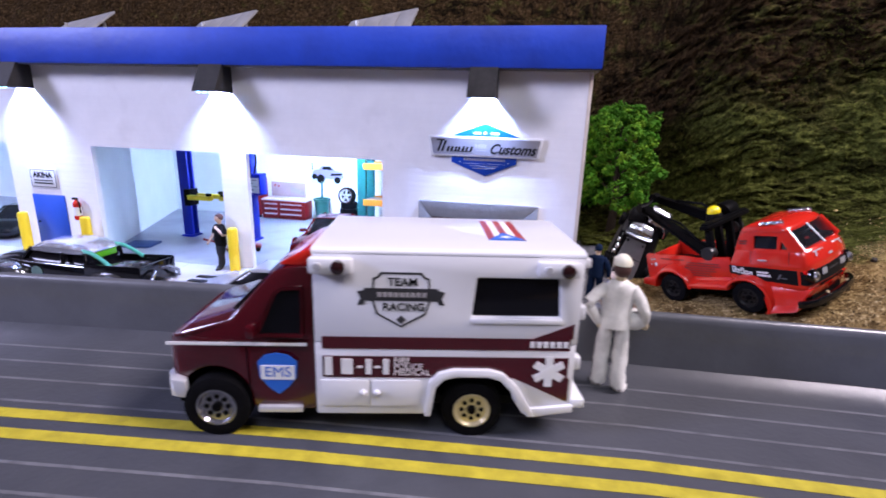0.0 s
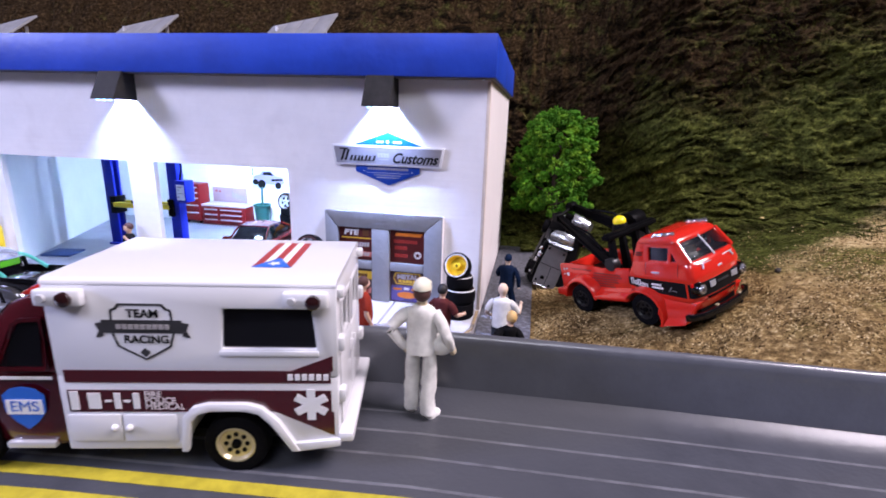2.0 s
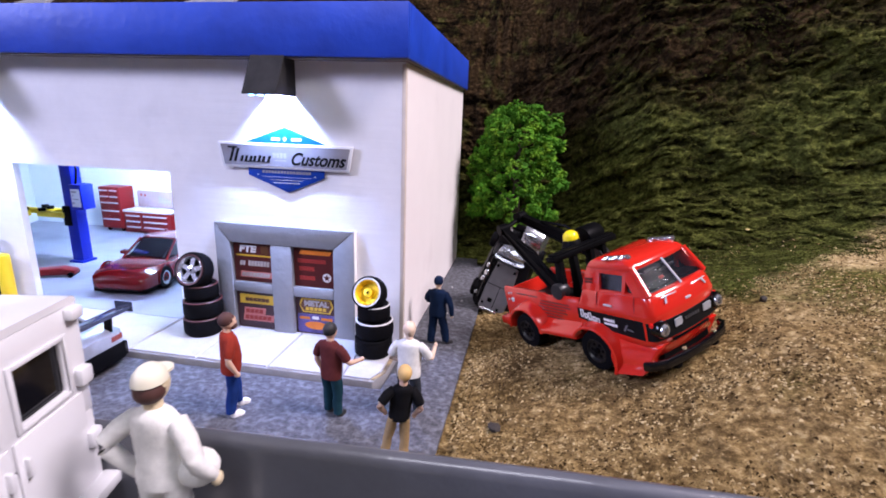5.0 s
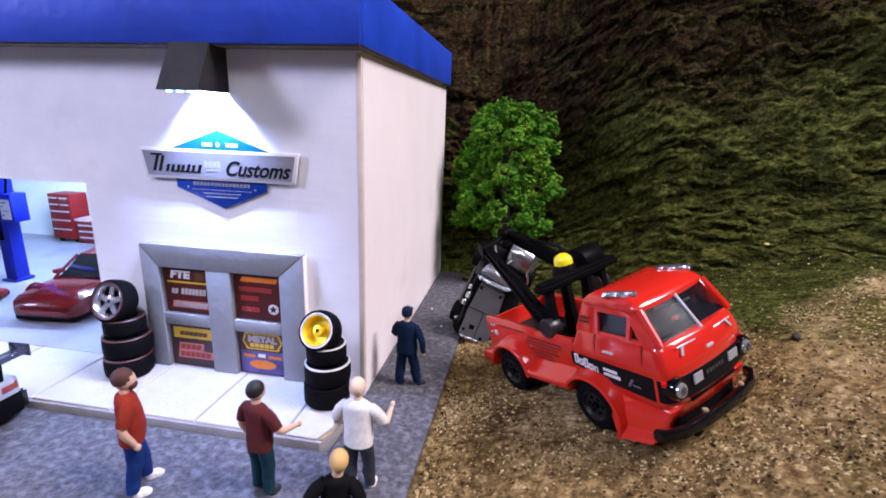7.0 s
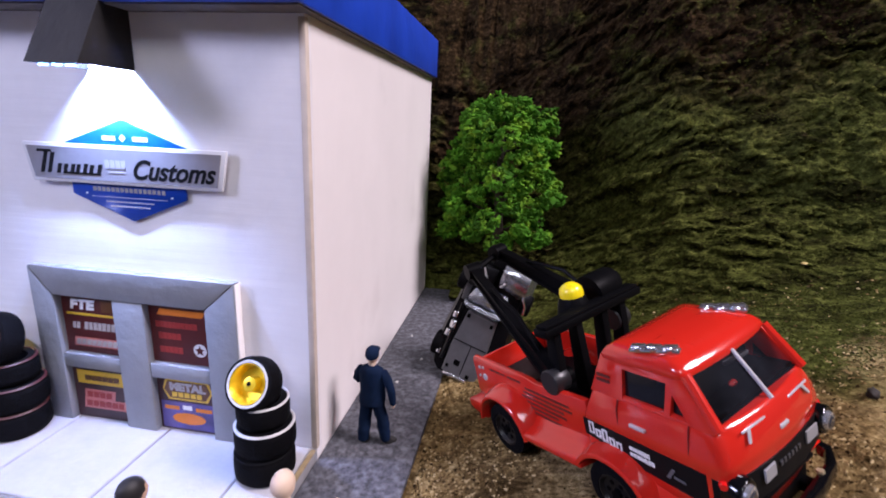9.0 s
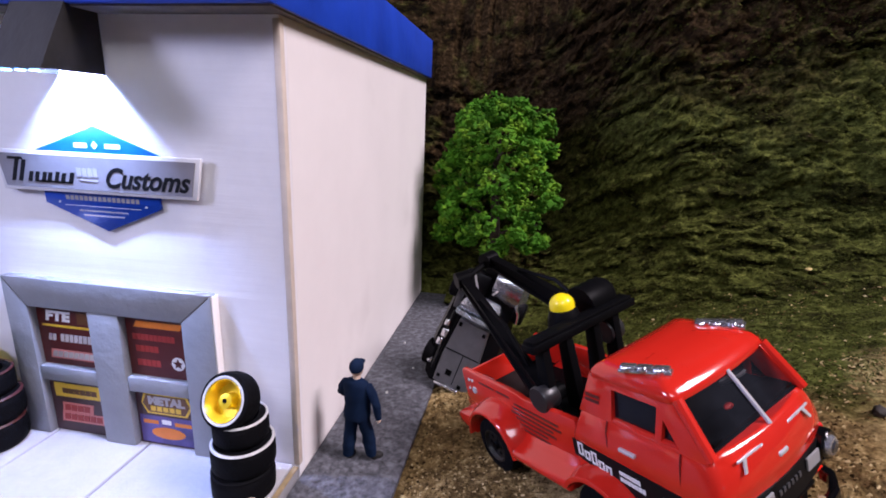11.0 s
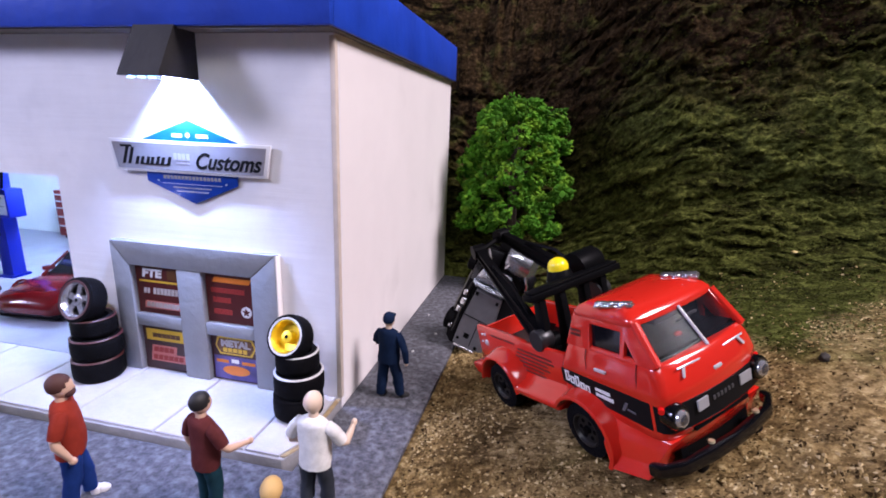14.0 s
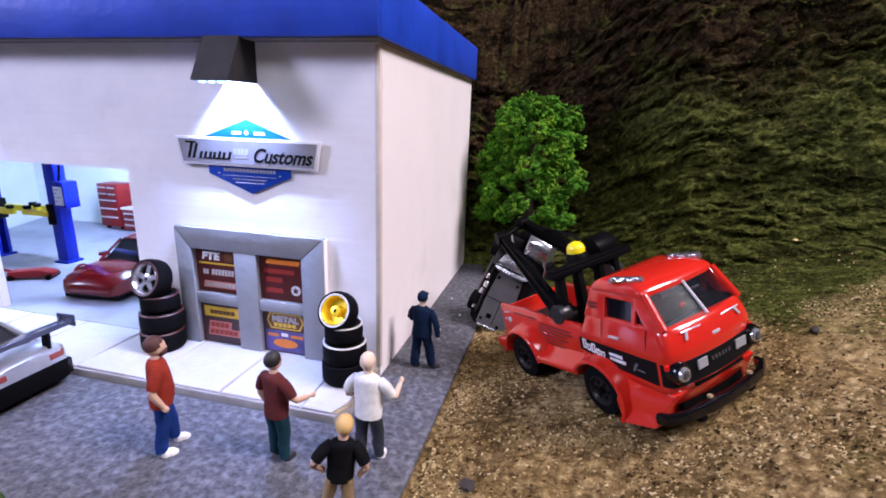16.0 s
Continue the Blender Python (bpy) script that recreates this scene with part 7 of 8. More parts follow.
def lift_post(x, y, s, box_on):
    root = thing("lift_post", x, y, SLAB, label="blue two-post vehicle lift column with yellow arm", category="car lift", group="columns of the car lift")
    bm = B()
    box(bm, -0.42, 0.42, -0.45, 0.45, 0.0, 0.12, 0.03)
    part("base_plate", bm, LIFT_BLUE, root)
    bm = B()
    prism(bm, [(-0.32 * s, -0.30), (0.32 * s, -0.30), (0.32 * s, -0.14), (-0.14 * s, -0.14), (-0.14 * s, 0.14), (0.32 * s, 0.14), (0.32 * s, 0.30), (-0.32 * s, 0.30)], "z", 0.12, 8.6, bevel=0.02)
    part("column", bm, LIFT_BLUE, root)
    bm = B()
    box(bm, min(0.0, 0.40 * s), max(0.0, 0.40 * s), -0.42, 0.42, 2.0, 3.05, 0.04)
    part("carriage", bm, BLACK, root)
    for k, (yy, length) in enumerate(((-0.35, 1.9), (0.45, 2.6))):
        bm = B()
        box(bm, min(0.3 * s, length * s), max(0.3 * s, length * s), yy - 0.16, yy + 0.16, 2.42, 2.70, 0.03)
        arm = part("lift_arm", bm, YELLOW, root, "yellow swing arm")
        bm = B()
        spin_z(bm, [(2.70, 0.16), (2.86, 0.18)], 12, c=((length - 0.2) * s, yy, 0))
        part("arm_pad", bm, BLACK, arm)
    if box_on:
        bm = B()
        box(bm, 0.26, 0.98, -0.46, 0.30, 2.92, 4.22, 0.04)
        cb = part("control_box", bm, LIFT_BLUE, root)
        bm = B()
        box(bm, 0.36, 0.88, -0.475, -0.46, 3.06, 3.98)
        nt = part("notice", bm, PRINT_WHITE, cb, smooth=0)
        bars(nt, "grey", [(0.42, 0.72, 3.80, 3.88), (0.42, 0.52, 3.62, 3.70), (0.46, 0.80, 3.44, 3.48), (0.42, 0.52, 3.2, 3.3)], -0.476)
        bm = B()
        tube(bm, [(0.45, -0.2, 4.15), (0.62, -0.2, 4.9), (0.60, -0.2, 5.6), (0.3, -0.2, 6.2)], 0.06, 6)
        part("cable", bm, BLACK, root)
    return root


lift_post(-23.55, 5.3, 1, False)
lift_post(-19.30, 5.5, -1, True)


def drawers(root, rows, y, m):
    for x0, x1, z0, z1 in rows:
        bm = B()
        box(bm, x0, x1, y - 0.04, y, z0, z1, 0.015)
        d = part("drawer", bm, m, root)
        bm = B()
        box(bm, x0 + 0.06, x1 - 0.06, y - 0.10, y - 0.04, z1 - 0.14, z1 - 0.05, 0.015)
        part("handle", bm, STEEL, d)


chest = thing("tool_bench", -20.62, 12.2, SLAB, label="red drawer bench with a pale top and pegboard", category="tool bench")
bm = B()
box(bm, -1.75, 1.75, -0.45, 0.75, 0.06, 1.42, 0.03)
part("cabinet", bm, CHEST_RED, chest)
bm = B()
box(bm, -1.80, 1.80, -0.50, 0.78, 1.42, 1.56, 0.03)
part("bench_top", bm, mat("pale_pink_top", (0.62, 0.52, 0.52), 0.4), chest)
drawers(chest, [(-1.6, -0.45, 0.2 + 0.38 * k, 0.52 + 0.38 * k) for k in range(3)] + [(-0.3, 1.55, 0.2 + 0.38 * k, 0.52 + 0.38 * k) for k in range(3)], -0.45, CHEST_RED)
bm = B()
box(bm, -1.55, 1.30, 0.66, 0.74, 1.60, 2.72, 0.02)
peg = part("pegboard", bm, mat("pegboard_pink", (0.42, 0.30, 0.32), 0.6), chest, "pale pink pegboard with hung tools")
bars(peg, "red", [(-1.3, -1.15, 2.36, 2.52), (-1.0, -0.86, 2.34, 2.48)], 0.66)
bars(peg, "grey", [(0.10 + 0.19 * k, 0.21 + 0.19 * k, 1.92 - 0.03 * k, 2.40 - 0.06 * k) for k in range(6)], 0.66)

tall = thing("tool_cabinet", -23.32, 12.25, SLAB, label="tall red roller tool cabinet with steel handles", category="tool cabinet")
tall.matrix_world = tall.matrix_world @ Matrix.Diagonal((0.92, 1, 0.94, 1))
bm = B()
box(bm, -0.85, 0.85, -0.5, 0.7, 0.25, 3.2, 0.03)
part("cabinet", bm, CHEST_RED, tall)
drawers(tall, [(-0.78, 0.0, 2.72, 3.05), (0.05, 0.78, 2.72, 3.05), (-0.78, 0.0, 2.3, 2.62), (0.05, 0.78, 2.3, 2.62), (-0.78, 0.78, 1.75, 2.18), (-0.78, 0.78, 1.15, 1.6), (-0.78, 0.78, 0.4, 1.0)], -0.5, CHEST_RED)
for sx in (-0.6, 0.6):
    bm = B()
    tube(bm, [(sx - 0.08, -0.2, 0.125), (sx + 0.08, -0.2, 0.125)], 0.125, 12)
    part("castor", bm, BLACK, tall)

bin_ = thing("rubbish_bin", -17.75, 12.3, SLAB, label="green tapered bin with a broom handle in it", category="bin")
DARK_GREEN = mat("dark_green_plastic", (0.02, 0.11, 0.09), 0.4, vary=0.1)
bm = B()
spin_z(bm, [(0.0, 0.40), (0.1, 0.42), (1.55, 0.56), (1.6, 0.64), (1.72, 0.64), (1.72, 0.54), (0.2, 0.38)], 20)
part("bin_body", bm, DARK_GREEN, bin_)
bm = B()
tube(bm, [(0.0, 0, 0.3), (0.06, 0, 3.0)], 0.08, 8)
part("broom_handle", bm, DARK_GREEN, bin_)

tyre_stack(-15.5, 12.1, CHROME, TYRE, "stack of black tyres with a silver wheel against the wall", (-10, 0, -10), scale=0.88)

rack = thing("pallet_rack", -12.1, 10.6, SLAB, label="green storage rack with orange beams", category="rack")
RACK_GREEN = mat("rack_green", (0.015, 0.17, 0.16), 0.4, vary=0.1)
ORANGE = mat("rack_orange", (0.75, 0.26, 0.03), 0.4, vary=0.08)
for x in (-1.5, 2.2):
    for y in (-0.8, 0.9):
        bm = B()
        box(bm, x - 0.3, x + 0.3, y - 0.14, y + 0.14, 0, 8.2, 0.02)
        part("upright", bm, RACK_GREEN, rack)
for z in (1.9, 4.35, 6.8):
    for y in (-0.98, 1.0):
        bm = B()
        box(bm, -1.35, 2.1, y - 0.08, y + 0.08, z, z + 0.42, 0.02)
        part("beam", bm, ORANGE, rack)
    bm = B()
    box(bm, -1.45, 2.2, -0.85, 0.9, z + 0.22, z + 0.30)
    part("shelf", bm, STEEL, rack)
for x, z, c in ((0.4, 2.2, "blue"), (1.3, 2.2, "grey"), (0.2, 4.65, "grey"), (1.2, 4.65, "blue")):
    crate = thing("crate", -12.1 + x, 10.6, SLAB + z, label="plain storage crate on the rack shelf", category="crate", group="crates on the rack")
    bm = B()
    box(bm, -0.4, 0.4, -0.5, 0.5, 0, 0.9, 0.03)
    part("crate_body", bm, INK[c], crate)

pic = thing("wall_picture", -17.35, 12.99, 3.85, label="pale poster with a drawing of a muscle car", category="poster")
bm = B()
box(bm, -1.55, 1.35, -0.03, 0, -0.85, 0.85)
sheet = part("sheet", bm, mat("pale_blue_sheet", (0.52, 0.62, 0.64), 0.6), pic, smooth=0)
LILAC = mat("lilac_print", (0.24, 0.22, 0.36), 0.6, vary=0.1)
bm = B()
prism(bm, [(-1.30, -0.42), (-1.38, 0.05), (-1.20, 0.22), (-0.85, 0.28), (-0.62, 0.55), (0.10, 0.58), (0.45, 0.24), (1.05, 0.12), (1.12, -0.30), (0.90, -0.45)], "y", -0.04, -0.031)
part("drawing", bm, LILAC, sheet, smooth=0)
bm = B()
prism(bm, [(-0.62, 0.26), (-0.50, 0.47), (0.02, 0.50), (0.28, 0.24)], "y", -0.05, -0.041)
part("drawn_window", bm, PRINT_BLACK, sheet, smooth=0)
bm = B()
prism(bm, [(0.10, -0.20), (0.98, -0.12), (1.02, 0.02), (0.10, -0.02)], "y", -0.05, -0.041)
part("drawn_grille", bm, PRINT_BLACK, sheet, smooth=0)
for cx, cz, cr in ((-0.72, -0.45, 0.34), (0.62, -0.50, 0.26), (-1.22, -0.30, 0.22)):
    bm = B()
    spin_y(bm, [(-0.052, cr), (-0.041, cr)], 16, c=(cx, 0, cz))
    part("drawn_wheel", bm, PRINT_BLACK, sheet, smooth=0)
bm = B()
box(bm, -1.42, -1.36, -0.05, -0.031, 0.20, 0.72)
part("drawn_aerial", bm, PRINT_BLACK, sheet, smooth=0)

jack = thing("floor_jack", -18.3, 3.0, SLAB, 25, "low red trolley jack on the workshop floor", "jack")
bm = B()
prism(bm, [(-1.0, 0.12), (0.9, 0.12), (0.9, 0.32), (0.3, 0.46), (-0.9, 0.38)], "y", -0.3, 0.3, bevel=0.03)
part("frame", bm, CHEST_RED, jack)
bm = B()
tube(bm, [(-0.9, 0, 0.35), (-2.2, 0, 0.75)], 0.06, 8)
part("handle", bm, CHEST_RED, jack)
for jx in (-0.8, 0.75):
    bm = B()
    tube(bm, [(jx, -0.4, 0.13), (jx, 0.4, 0.13)], 0.13, 10)
    part("roller", bm, BLACK, jack)

mat_ = thing("floor_mat", -24.6, 2.3, SLAB, 12, "dark blue folded mat on the workshop floor", "mat")
bm = B()
box(bm, -0.8, 0.8, -0.7, 0.7, 0, 0.12, 0.04)
part("mat_sheet", bm, mat("blue_mat", (0.02, 0.05, 0.16), 0.7, vary=0.2), mat_)

# bollards, extinguisher
for x, y in ((-29.25, -0.52), (-25.25, -0.52), (-16.6, -0.52), (-8.32, -0.28)):
    bl = thing("bollard", x, y, SLAB, label="round yellow steel bollard before the garage wall", category="bollard", group="yellow bollards")
    bm = B()
    spin_z(bm, [(0, 0.25), (2.05, 0.25), (2.16, 0.22), (2.2, 0.12)], 18)
    part("post", bm, YELLOW, bl)

ext = thing("fire_extinguisher", -25.95, -0.22, 2.2, label="red fire extinguisher with white label on the wall", category="extinguisher")
bm = B()
spin_z(bm, [(0.0, 0.14), (0.04, 0.19), (0.9, 0.19), (1.02, 0.10), (1.10, 0.08)], 16)
cyl_ = part("cylinder", bm, RED, ext)
bm = B()
spin_z(bm, [(0.24, 0.192), (0.24, 0.196), (0.70, 0.196), (0.70, 0.192)], 16)
part("label", bm, PRINT_WHITE, cyl_, smooth=0)
bm = B()
box(bm, -0.22, 0.08, -0.07, 0.07, 1.08, 1.2, 0.02)
tube(bm, [(0.06, 0, 1.12), (0.22, -0.05, 0.9), (0.24, -0.05, 0.4)], 0.035, 6)
part("valve", bm, BLACK, ext)
bm = B()
box(bm, -0.1, 0.1, 0.12, 0.21, 0.5, 0.7)
part("bracket", bm, BLACK, ext)

# ---- roof: tilted louvred panels ----
SHINGLE = mat("grey_roof_panel", (0.22, 0.22, 0.23), 0.6, vary=0.2, grain=150)


def roof_panel(x):
    root = thing("roof_panel", x, 5.2, WALL_TOP + 0.36, label="tilted grey slatted panel on the garage roof", category="roof panel", group="slatted panels on the roof")
    m = Matrix.Translation((0, 0, 2.3)) @ Matrix.Rotation(radians(35), 4, "X") @ Matrix.Rotation(radians(-10), 4, "Y")
    for k in range(4):
        bm = B()
        box(bm, -2.0 + k * 1.02, -1.02 + k * 1.02, -1.3, 1.3, -0.06, 0.06, 0.02)
        bmesh.ops.transform(bm, matrix=m, verts=bm.verts)
        part("slat", bm, SHINGLE, root)
    for sx in (-1.4, 1.4):
        bm = B()
        tube(bm, [(sx, 0.6, 0), (sx, 0.6, 2.7)], 0.08, 6)
        part("stay", bm, STEEL, root)
        bm = B()
        tube(bm, [(sx, -0.8, 0), (sx, -0.8, 1.75)], 0.08, 6)
        part("stay", bm, STEEL, root)


for x in (-10.9, -20.4, -29.9):
    roof_panel(x)

# ---- tree ----
LEAF = mat("spring_green_foam", (0.044, 0.15, 0.007), 0.85, vary=0.5, grain=90, second=(0.25, 0.46, 0.03), second_scale=150, second_at=(0.50, 0.78), spec=0.2)
BARK = mat("dark_bark", (0.035, 0.024, 0.016), 0.9, vary=0.3, grain=200)


def tree(x, y, z, top):
    root = thing("tree", x, y, z, label="bright green foam-leaf model tree with dark trunk", category="tree")
    hgt = top - z
    bm = B()
    tube(bm, [(0, 0, -0.3), (0.08, 0, hgt * 0.25), (-0.05, 0.05, hgt * 0.55), (0, 0, hgt * 0.85)], [0.34, 0.26, 0.18, 0.06], 8)
    rnd = random.Random(5)
    for k in range(9):
        a, b = 2.4 * k, hgt * (0.28 + 0.055 * k)
        r = 2.0 - 0.1 * k
        tube(bm, [(0, 0, b), (0.5 * r * math.cos(a), 0.5 * r * math.sin(a), b + 0.5), (r * math.cos(a), r * math.sin(a), b + 0.7)], [0.11, 0.08, 0.04], 6)
    part("trunk", bm, BARK, root)
    # crown: many small rough clumps on a rounded cone
    verts, faces = [], []
    ico = [(math.cos(a) * c, math.sin(a) * c, s) for a, c, s in [(0, 0, -1)] + [(k * 1.2566, 0.894, -0.447) for k in range(5)] + [(k * 1.2566 + 0.628, 0.894, 0.447) for k in range(5)] + [(0, 0, 1)]]
    tri = [(0, 2, 1), (0, 3, 2), (0, 4, 3), (0, 5, 4), (0, 1, 5), (1, 2, 6), (2, 3, 7), (3, 4, 8), (4, 5, 9), (5, 1, 10), (2, 7, 6), (3, 8, 7), (4, 9, 8), (5, 10, 9), (1, 6, 10), (6, 7, 11), (7, 8, 11), (8, 9, 11), (9, 10, 11), (10, 6, 11)]
    low = hgt * 0.26
    # clump centres: bunches that hang from the limbs
    bunches = []
    for k in range(76):
        v = (k + 0.5) / 76
        a = 2.39996 * k
        rad = 2.75 * lerp_rows(v, [(0, 0.62), (0.08, 0.92), (0.3, 1.0), (0.55, 1.0), (0.75, 0.90), (0.9, 0.66), (1.0, 0.20)])
        zz = low + (hgt - low) * v ** 0.95 - 0.15
        rad *= rnd.uniform(0.62, 1.08)
        bunches.append((rad * math.cos(a), rad * math.sin(a), zz, rnd.uniform(0.36, 0.64)))
    for bx, by, bz, br in bunches:
        for j in range(95):
            d = Vector((rnd.gauss(0, 1), rnd.gauss(0, 1), rnd.gauss(0, 1))).normalized() * br * rnd.uniform(0.70, 1.06)
            c = Vector((bx, by, bz)) + Vector((d.x, d.y, d.z * 0.85))
            s = rnd.uniform(0.055, 0.14)
            ax = (rnd.uniform(0.35, 1.0), rnd.uniform(0.5, 1.2), rnd.uniform(0.9, 1.7))
            q = Euler((rnd.uniform(0, 6), rnd.uniform(0, 6), rnd.uniform(0, 6))).to_matrix()
            base = len(verts)
            for p in ico:
                w = q @ Vector([c1 * c2 * s * rnd.uniform(0.4, 1.5) for c1, c2 in zip(p, ax)])
                verts.append((c + w) * CM)
            faces += [tuple(base + i for i in t) for t in tri]
    me = bpy.data.meshes.new("crown")
    me.from_pydata([tuple(v) for v in verts], [], faces)
    me.materials.append(LEAF)
    crown = new("crown", me)
    crown.parent = root
    tagged(crown, "clumped bright green foam foliage")
    return root


tree(3.45, 13.6, ground_z(3.45, 13.6), 9.25)


# ---- turf and grit over the earth ----
def speck(rnd, verts, faces, x, y, z, s, flat, blade):
    """One crumb or one fibre of a scatter."""
    b = len(verts)
    if blade:
        a = rnd.uniform(0, 6.28)
        dx, dy = math.cos(a) * s * 0.16, math.sin(a) * s * 0.16
        lx, ly = rnd.gauss(0, 0.6) * s, rnd.gauss(-0.35, 0.6) * s
        verts += [(x - dx, y - dy, z - 0.03), (x + dx, y + dy, z - 0.03), (x + lx, y + ly, z + s * rnd.uniform(0.4, 1.0))]
        faces.append((b, b + 1, b + 2))
    else:
        a = rnd.uniform(0, 6.28)
        ca, sa = math.cos(a), math.sin(a)
        e = rnd.uniform(0.5, 1.6)
        for u, v, w in ((1, 0, 0), (-0.4, 0.7, 0), (-0.5, -0.7, 0), (0.1, 0.05, 1)):
            verts.append((x + s * (u * ca - v * sa * e), y + s * (u * sa + v * ca * e), z - 0.02 + s * flat * w))
        faces += [(b, b + 1, b + 3), (b + 1, b + 2, b + 3), (b + 2, b, b + 3)]


def scatter(name, label, m, count, area, size, seed, flat=0.5, blade=False, keep=None, bunch=1):
    rnd = random.Random(seed)
    verts, faces = [], []
    x0, x1, y0, y1 = area
    n = 0
    while n < count:
        x, y = rnd.uniform(x0, x1), rnd.uniform(y0, y1)
        if x < 2.5 and y < 12.8:
            continue
        if keep and rnd.random() > keep(x, y):
            continue
        spots = [(x, y)] + [(x + rnd.gauss(0, 0.16), y + rnd.gauss(0, 0.07)) for k in range(bunch - 1)]
        n += bunch
        for x, y in spots:
            speck(rnd, verts, faces, *ground_point(x, y), rnd.uniform(*size), flat, blade)
    me = bpy.data.meshes.new(name)
    me.from_pydata([(a * CM, b * CM, c * CM) for a, b, c in verts], [], faces)
    me.materials.append(m)
    ob = new(name, me)
    return tagged(ob, label, name.replace("_", " "), kind="stuff")


def island(name, cols, rough=0.9):
    """A colour for each loose piece."""
    m = bpy.data.materials.new(name)
    m.use_nodes = True
    nt = m.node_tree
    p = nt.nodes["Principled BSDF"]
    p.inputs["Roughness"].default_value = rough
    p.inputs["Specular IOR Level"].default_value = 0.04
    g = nt.nodes.new("ShaderNodeNewGeometry")
    r = nt.nodes.new("ShaderNodeValToRGB")
    while len(r.color_ramp.elements) < len(cols):
        r.color_ramp.elements.new(0.5)
    for i, (e, c) in enumerate(zip(r.color_ramp.elements, cols)):
        e.position, e.color = i / (len(cols) - 1), (*c, 1)
    nt.links.new(g.outputs["Random Per Island"], r.inputs[0])
    nt.links.new(r.outputs[0], p.inputs["Base Color"])
    return m


GRIT = island("earth_grit", [(0.018, 0.010, 0.004), (0.075, 0.047, 0.017), (0.175, 0.117, 0.046), (0.32, 0.225, 0.096), (0.60, 0.47, 0.25)])
TURF = island("turf_crumb", [(0.009, 0.009, 0.002), (0.024, 0.026, 0.005), (0.040, 0.045, 0.009), (0.053, 0.060, 0.012), (0.080, 0.088, 0.018)])
PEATY = island("peat_crumb", [(0.004, 0.002, 0.001), (0.014, 0.008, 0.004), (0.028, 0.017, 0.008), (0.040, 0.025, 0.012), (0.060, 0.040, 0.020)])


def greenness(x, y):
    """How far turf covers the slope: all along its foot, in patches above, more of it to the east."""
    up = max(0.0, y - 12.2 + 0.30 * max(0.0, 9 - x))
    n = noise.fractal(Vector((x * 0.16, y * 0.40, 4)), 0.9, 2.0, 4)
    return max(0.0, min(1.0, 1.05 - 0.17 * up + 0.024 * min(24, x) + 0.9 * n - (0.55 if x < 6 else 0)))


def bare(x, y):
    """Where the earth ends and the slope's cover begins."""
    return max(0.0, min(1.0, (min(y + 0.72 * x - 9.8, y - 0.70 * x + 6.9) + 1.0 * noise.noise(Vector((x, y, 3)) * 0.7)) / 1.2))


scatter("earth_grit", "loose brown and straw grit over the bank", GRIT, 70000, (2.4, 24, -10, 9), (0.02, 0.085), 1, flat=0.7, keep=lambda x, y: max(0.15, min(1, 0.55 + 0.9 * noise.noise(Vector((x, y, 9)) * 0.45))) * max(0.06, 1 - bare(x, y)))
scatter("turf_crumb", "fine olive turf crumbs matted over the hill", TURF, 60000, (2.6, 34, 1, 22), (0.03, 0.085), 2, flat=0.6, bunch=9, keep=lambda x, y: bare(x, y) * greenness(x, y) ** 2)
scatter("turf_fibre", "short olive turf fibres on the hill", TURF, 24000, (2.4, 34, 1, 21), (0.05, 0.15), 4, blade=True, keep=lambda x, y: bare(x, y) * greenness(x, y))
scatter("peat_crumb", "dark brown crumbs matted over the upper hill", PEATY, 30000, (2.4, 34, 10, 25), (0.03, 0.085), 3, flat=0.6, bunch=9, keep=lambda x, y: 1.05 - greenness(x, y))
# a strip of grass by the yard's front edge
rnd = random.Random(8)
GRASS = island("grass_blade", [(0.02, 0.05, 0.008), (0.05, 0.11, 0.015), (0.09, 0.18, 0.03)])
verts, faces = [], []
for k in range(2600):
    x, y = rnd.uniform(-9.5, -4.0), rnd.uniform(-9.2, -6.75)
    if y > -6.9 - 0.5 * noise.noise(Vector((x, y, 0))) - 0.25 * abs(x + 6.8):
        continue
    b, a, s = len(verts), rnd.uniform(0, 6.28), rnd.uniform(0.1, 0.25)
    dx, dy = math.cos(a) * 0.03, math.sin(a) * 0.03
    verts += [(x - dx, y - dy, -0.01), (x + dx, y + dy, -0.01), (x + rnd.gauss(0, 0.08), y + rnd.gauss(0, 0.08), s)]
    faces.append((b, b + 1, b + 2))
me = bpy.data.meshes.new("grass")
me.from_pydata([(a * CM, b * CM, c * CM) for a, b, c in verts], [], faces)
me.materials.append(GRASS)
tagged(new("grass", me), "green grass tuft at the yard's front edge", "grass", kind="stuff")

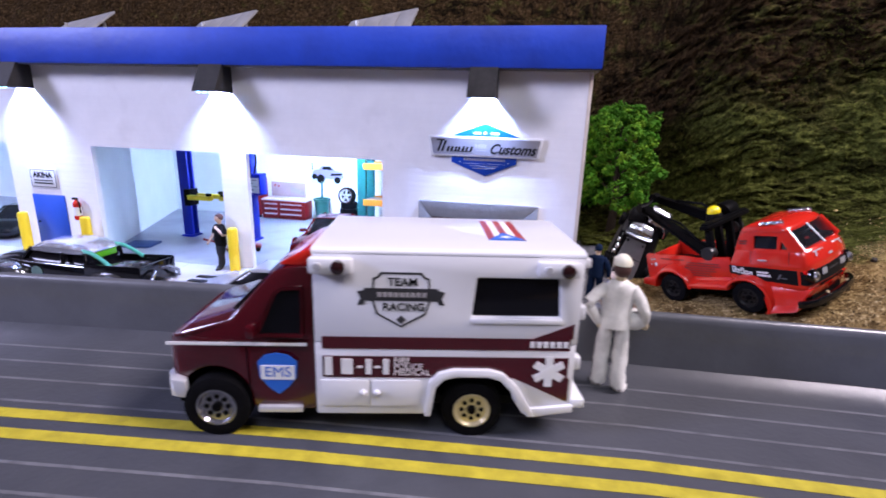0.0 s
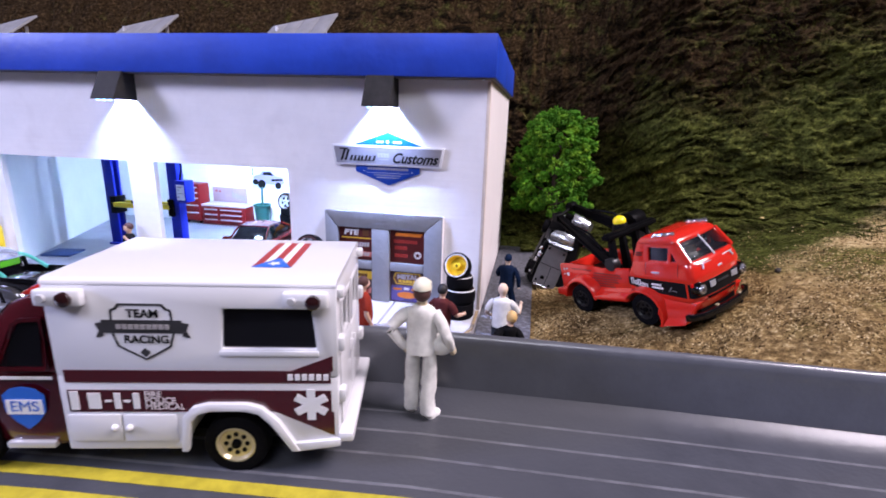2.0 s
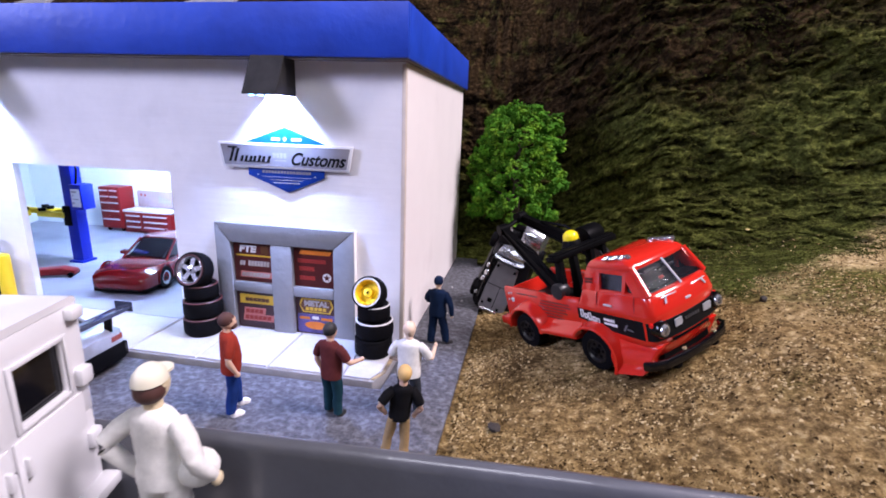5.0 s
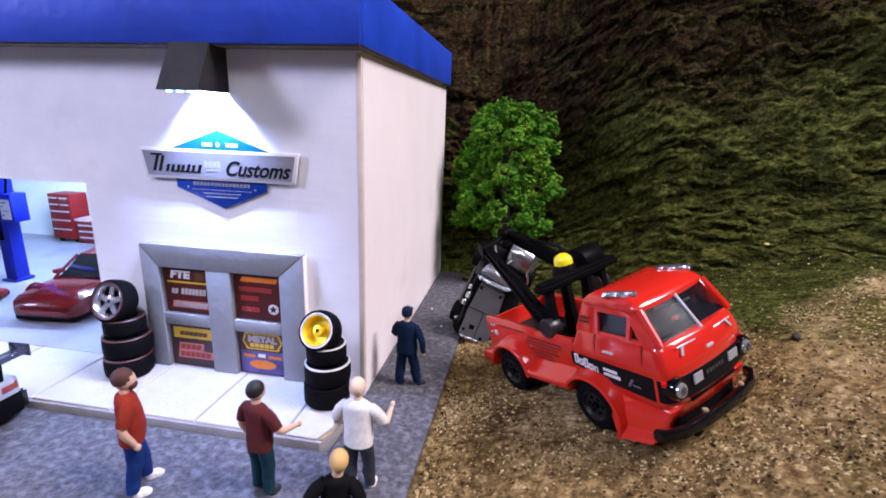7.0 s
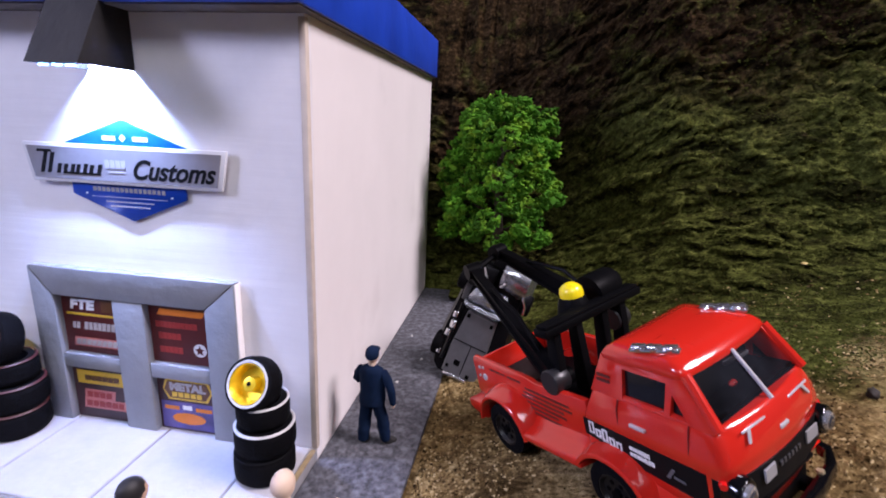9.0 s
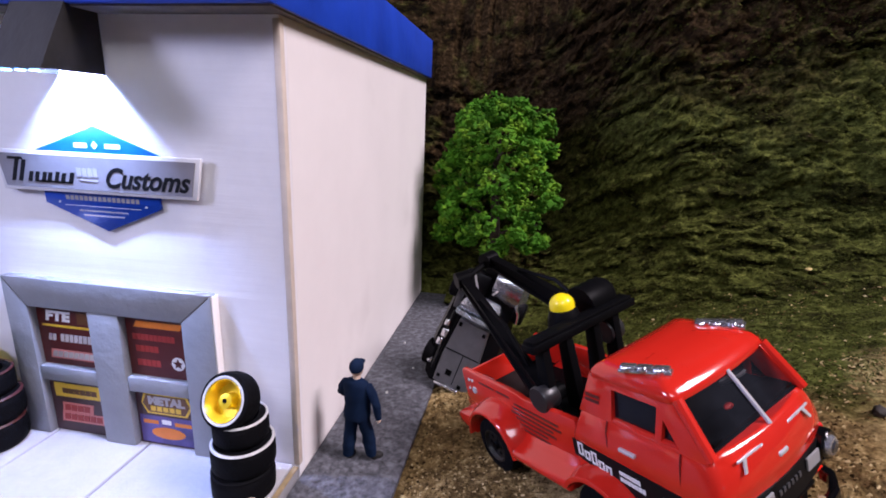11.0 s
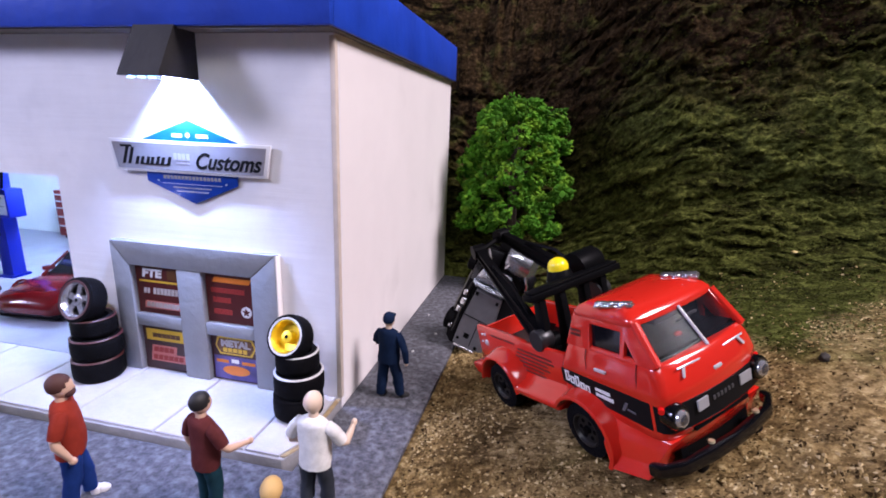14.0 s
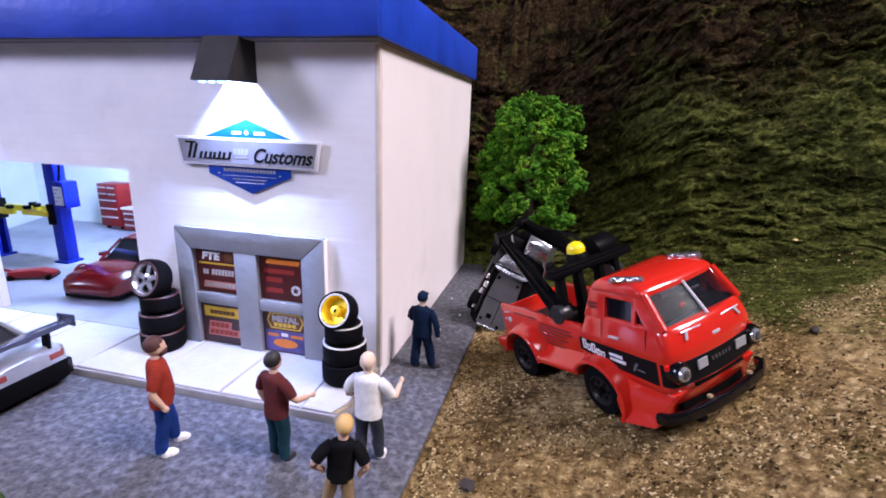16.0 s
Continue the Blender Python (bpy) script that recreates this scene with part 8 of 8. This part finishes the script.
# ---- loose bits ----
STONE = mat("dark_stone", (0.03, 0.024, 0.02), 0.8, vary=0.3, grain=300, bump=0.5, bump_scale=900)
FLAKE = mat("straw_flake", (0.50, 0.38, 0.14), 0.7, vary=0.15, grain=200)
CHIP = mat("white_chip", (0.62, 0.62, 0.6), 0.6, vary=0.1, grain=200)


def pebble(name, x, y, z, r, m, label, category, seed, flat=0.6):
    rnd = random.Random(seed)
    bm = B()
    ball(bm, (0, 0, 0), r, r * rnd.uniform(0.6, 0.9), r * flat, 9, 6)
    for v in bm.verts:
        v.co *= rnd.uniform(0.75, 1.15)
    ob = part(name, bm, m, None, label, smooth=60)
    ob.matrix_world = at_cm(x, y, z + r * flat * 0.4, rnd.uniform(0, 180))
    return tagged(ob, category=category)


p = ground_point(12.2, 1.0)
pebble("stone", *p, 0.20, STONE, "small dark stone lying on the dry earth", "stone", 1)
p = ground_point(3.7, -4.2)
pebble("stone", *p, 0.20, STONE, "dark clod of soil beside the yard's edge", "stone", 2)
p = ground_point(14.6, 9.5)
pebble("flake", *p, 0.16, FLAKE, "straw-coloured flake caught in the turf", "flake", 3, 0.35)
for k, (x, y) in enumerate(((1.45, 5.6), (1.0, 3.9), (0.7, 7.4))):
    pebble("chip", x, y, 0.0, 0.06, CHIP, "tiny white chip on the dark side strip", "chip", 5 + k)

# ---- the room round the table ----
ROOM = mat("dim_room_wall", (0.055, 0.052, 0.05), 0.8, vary=0.05, grain=3)
for name, q in (("wall_north", (-130, 130, 85, 89, -75, 150)), ("wall_south", (-130, 130, -89, -85, -75, 150)), ("wall_east", (126, 130, -85, 85, -75, 150)), ("wall_west", (-130, -126, -85, 85, -75, 150)), ("ceiling", (-130, 130, -89, 89, 150, 154)), ("floor", (-130, 130, -89, 89, -79, -75))):
    bm = B()
    box(bm, *q)
    tagged(part(name, bm, ROOM, None, "plain dim room surface round the model table", "structure", smooth=0), category="room")
bm = B()
box(bm, -62, 62, -26, 42, -4.0, -0.6)
table = tagged(part("table", bm, RAW_BOARD, None, "board table that carries the model landscape", "structure"), category="table")
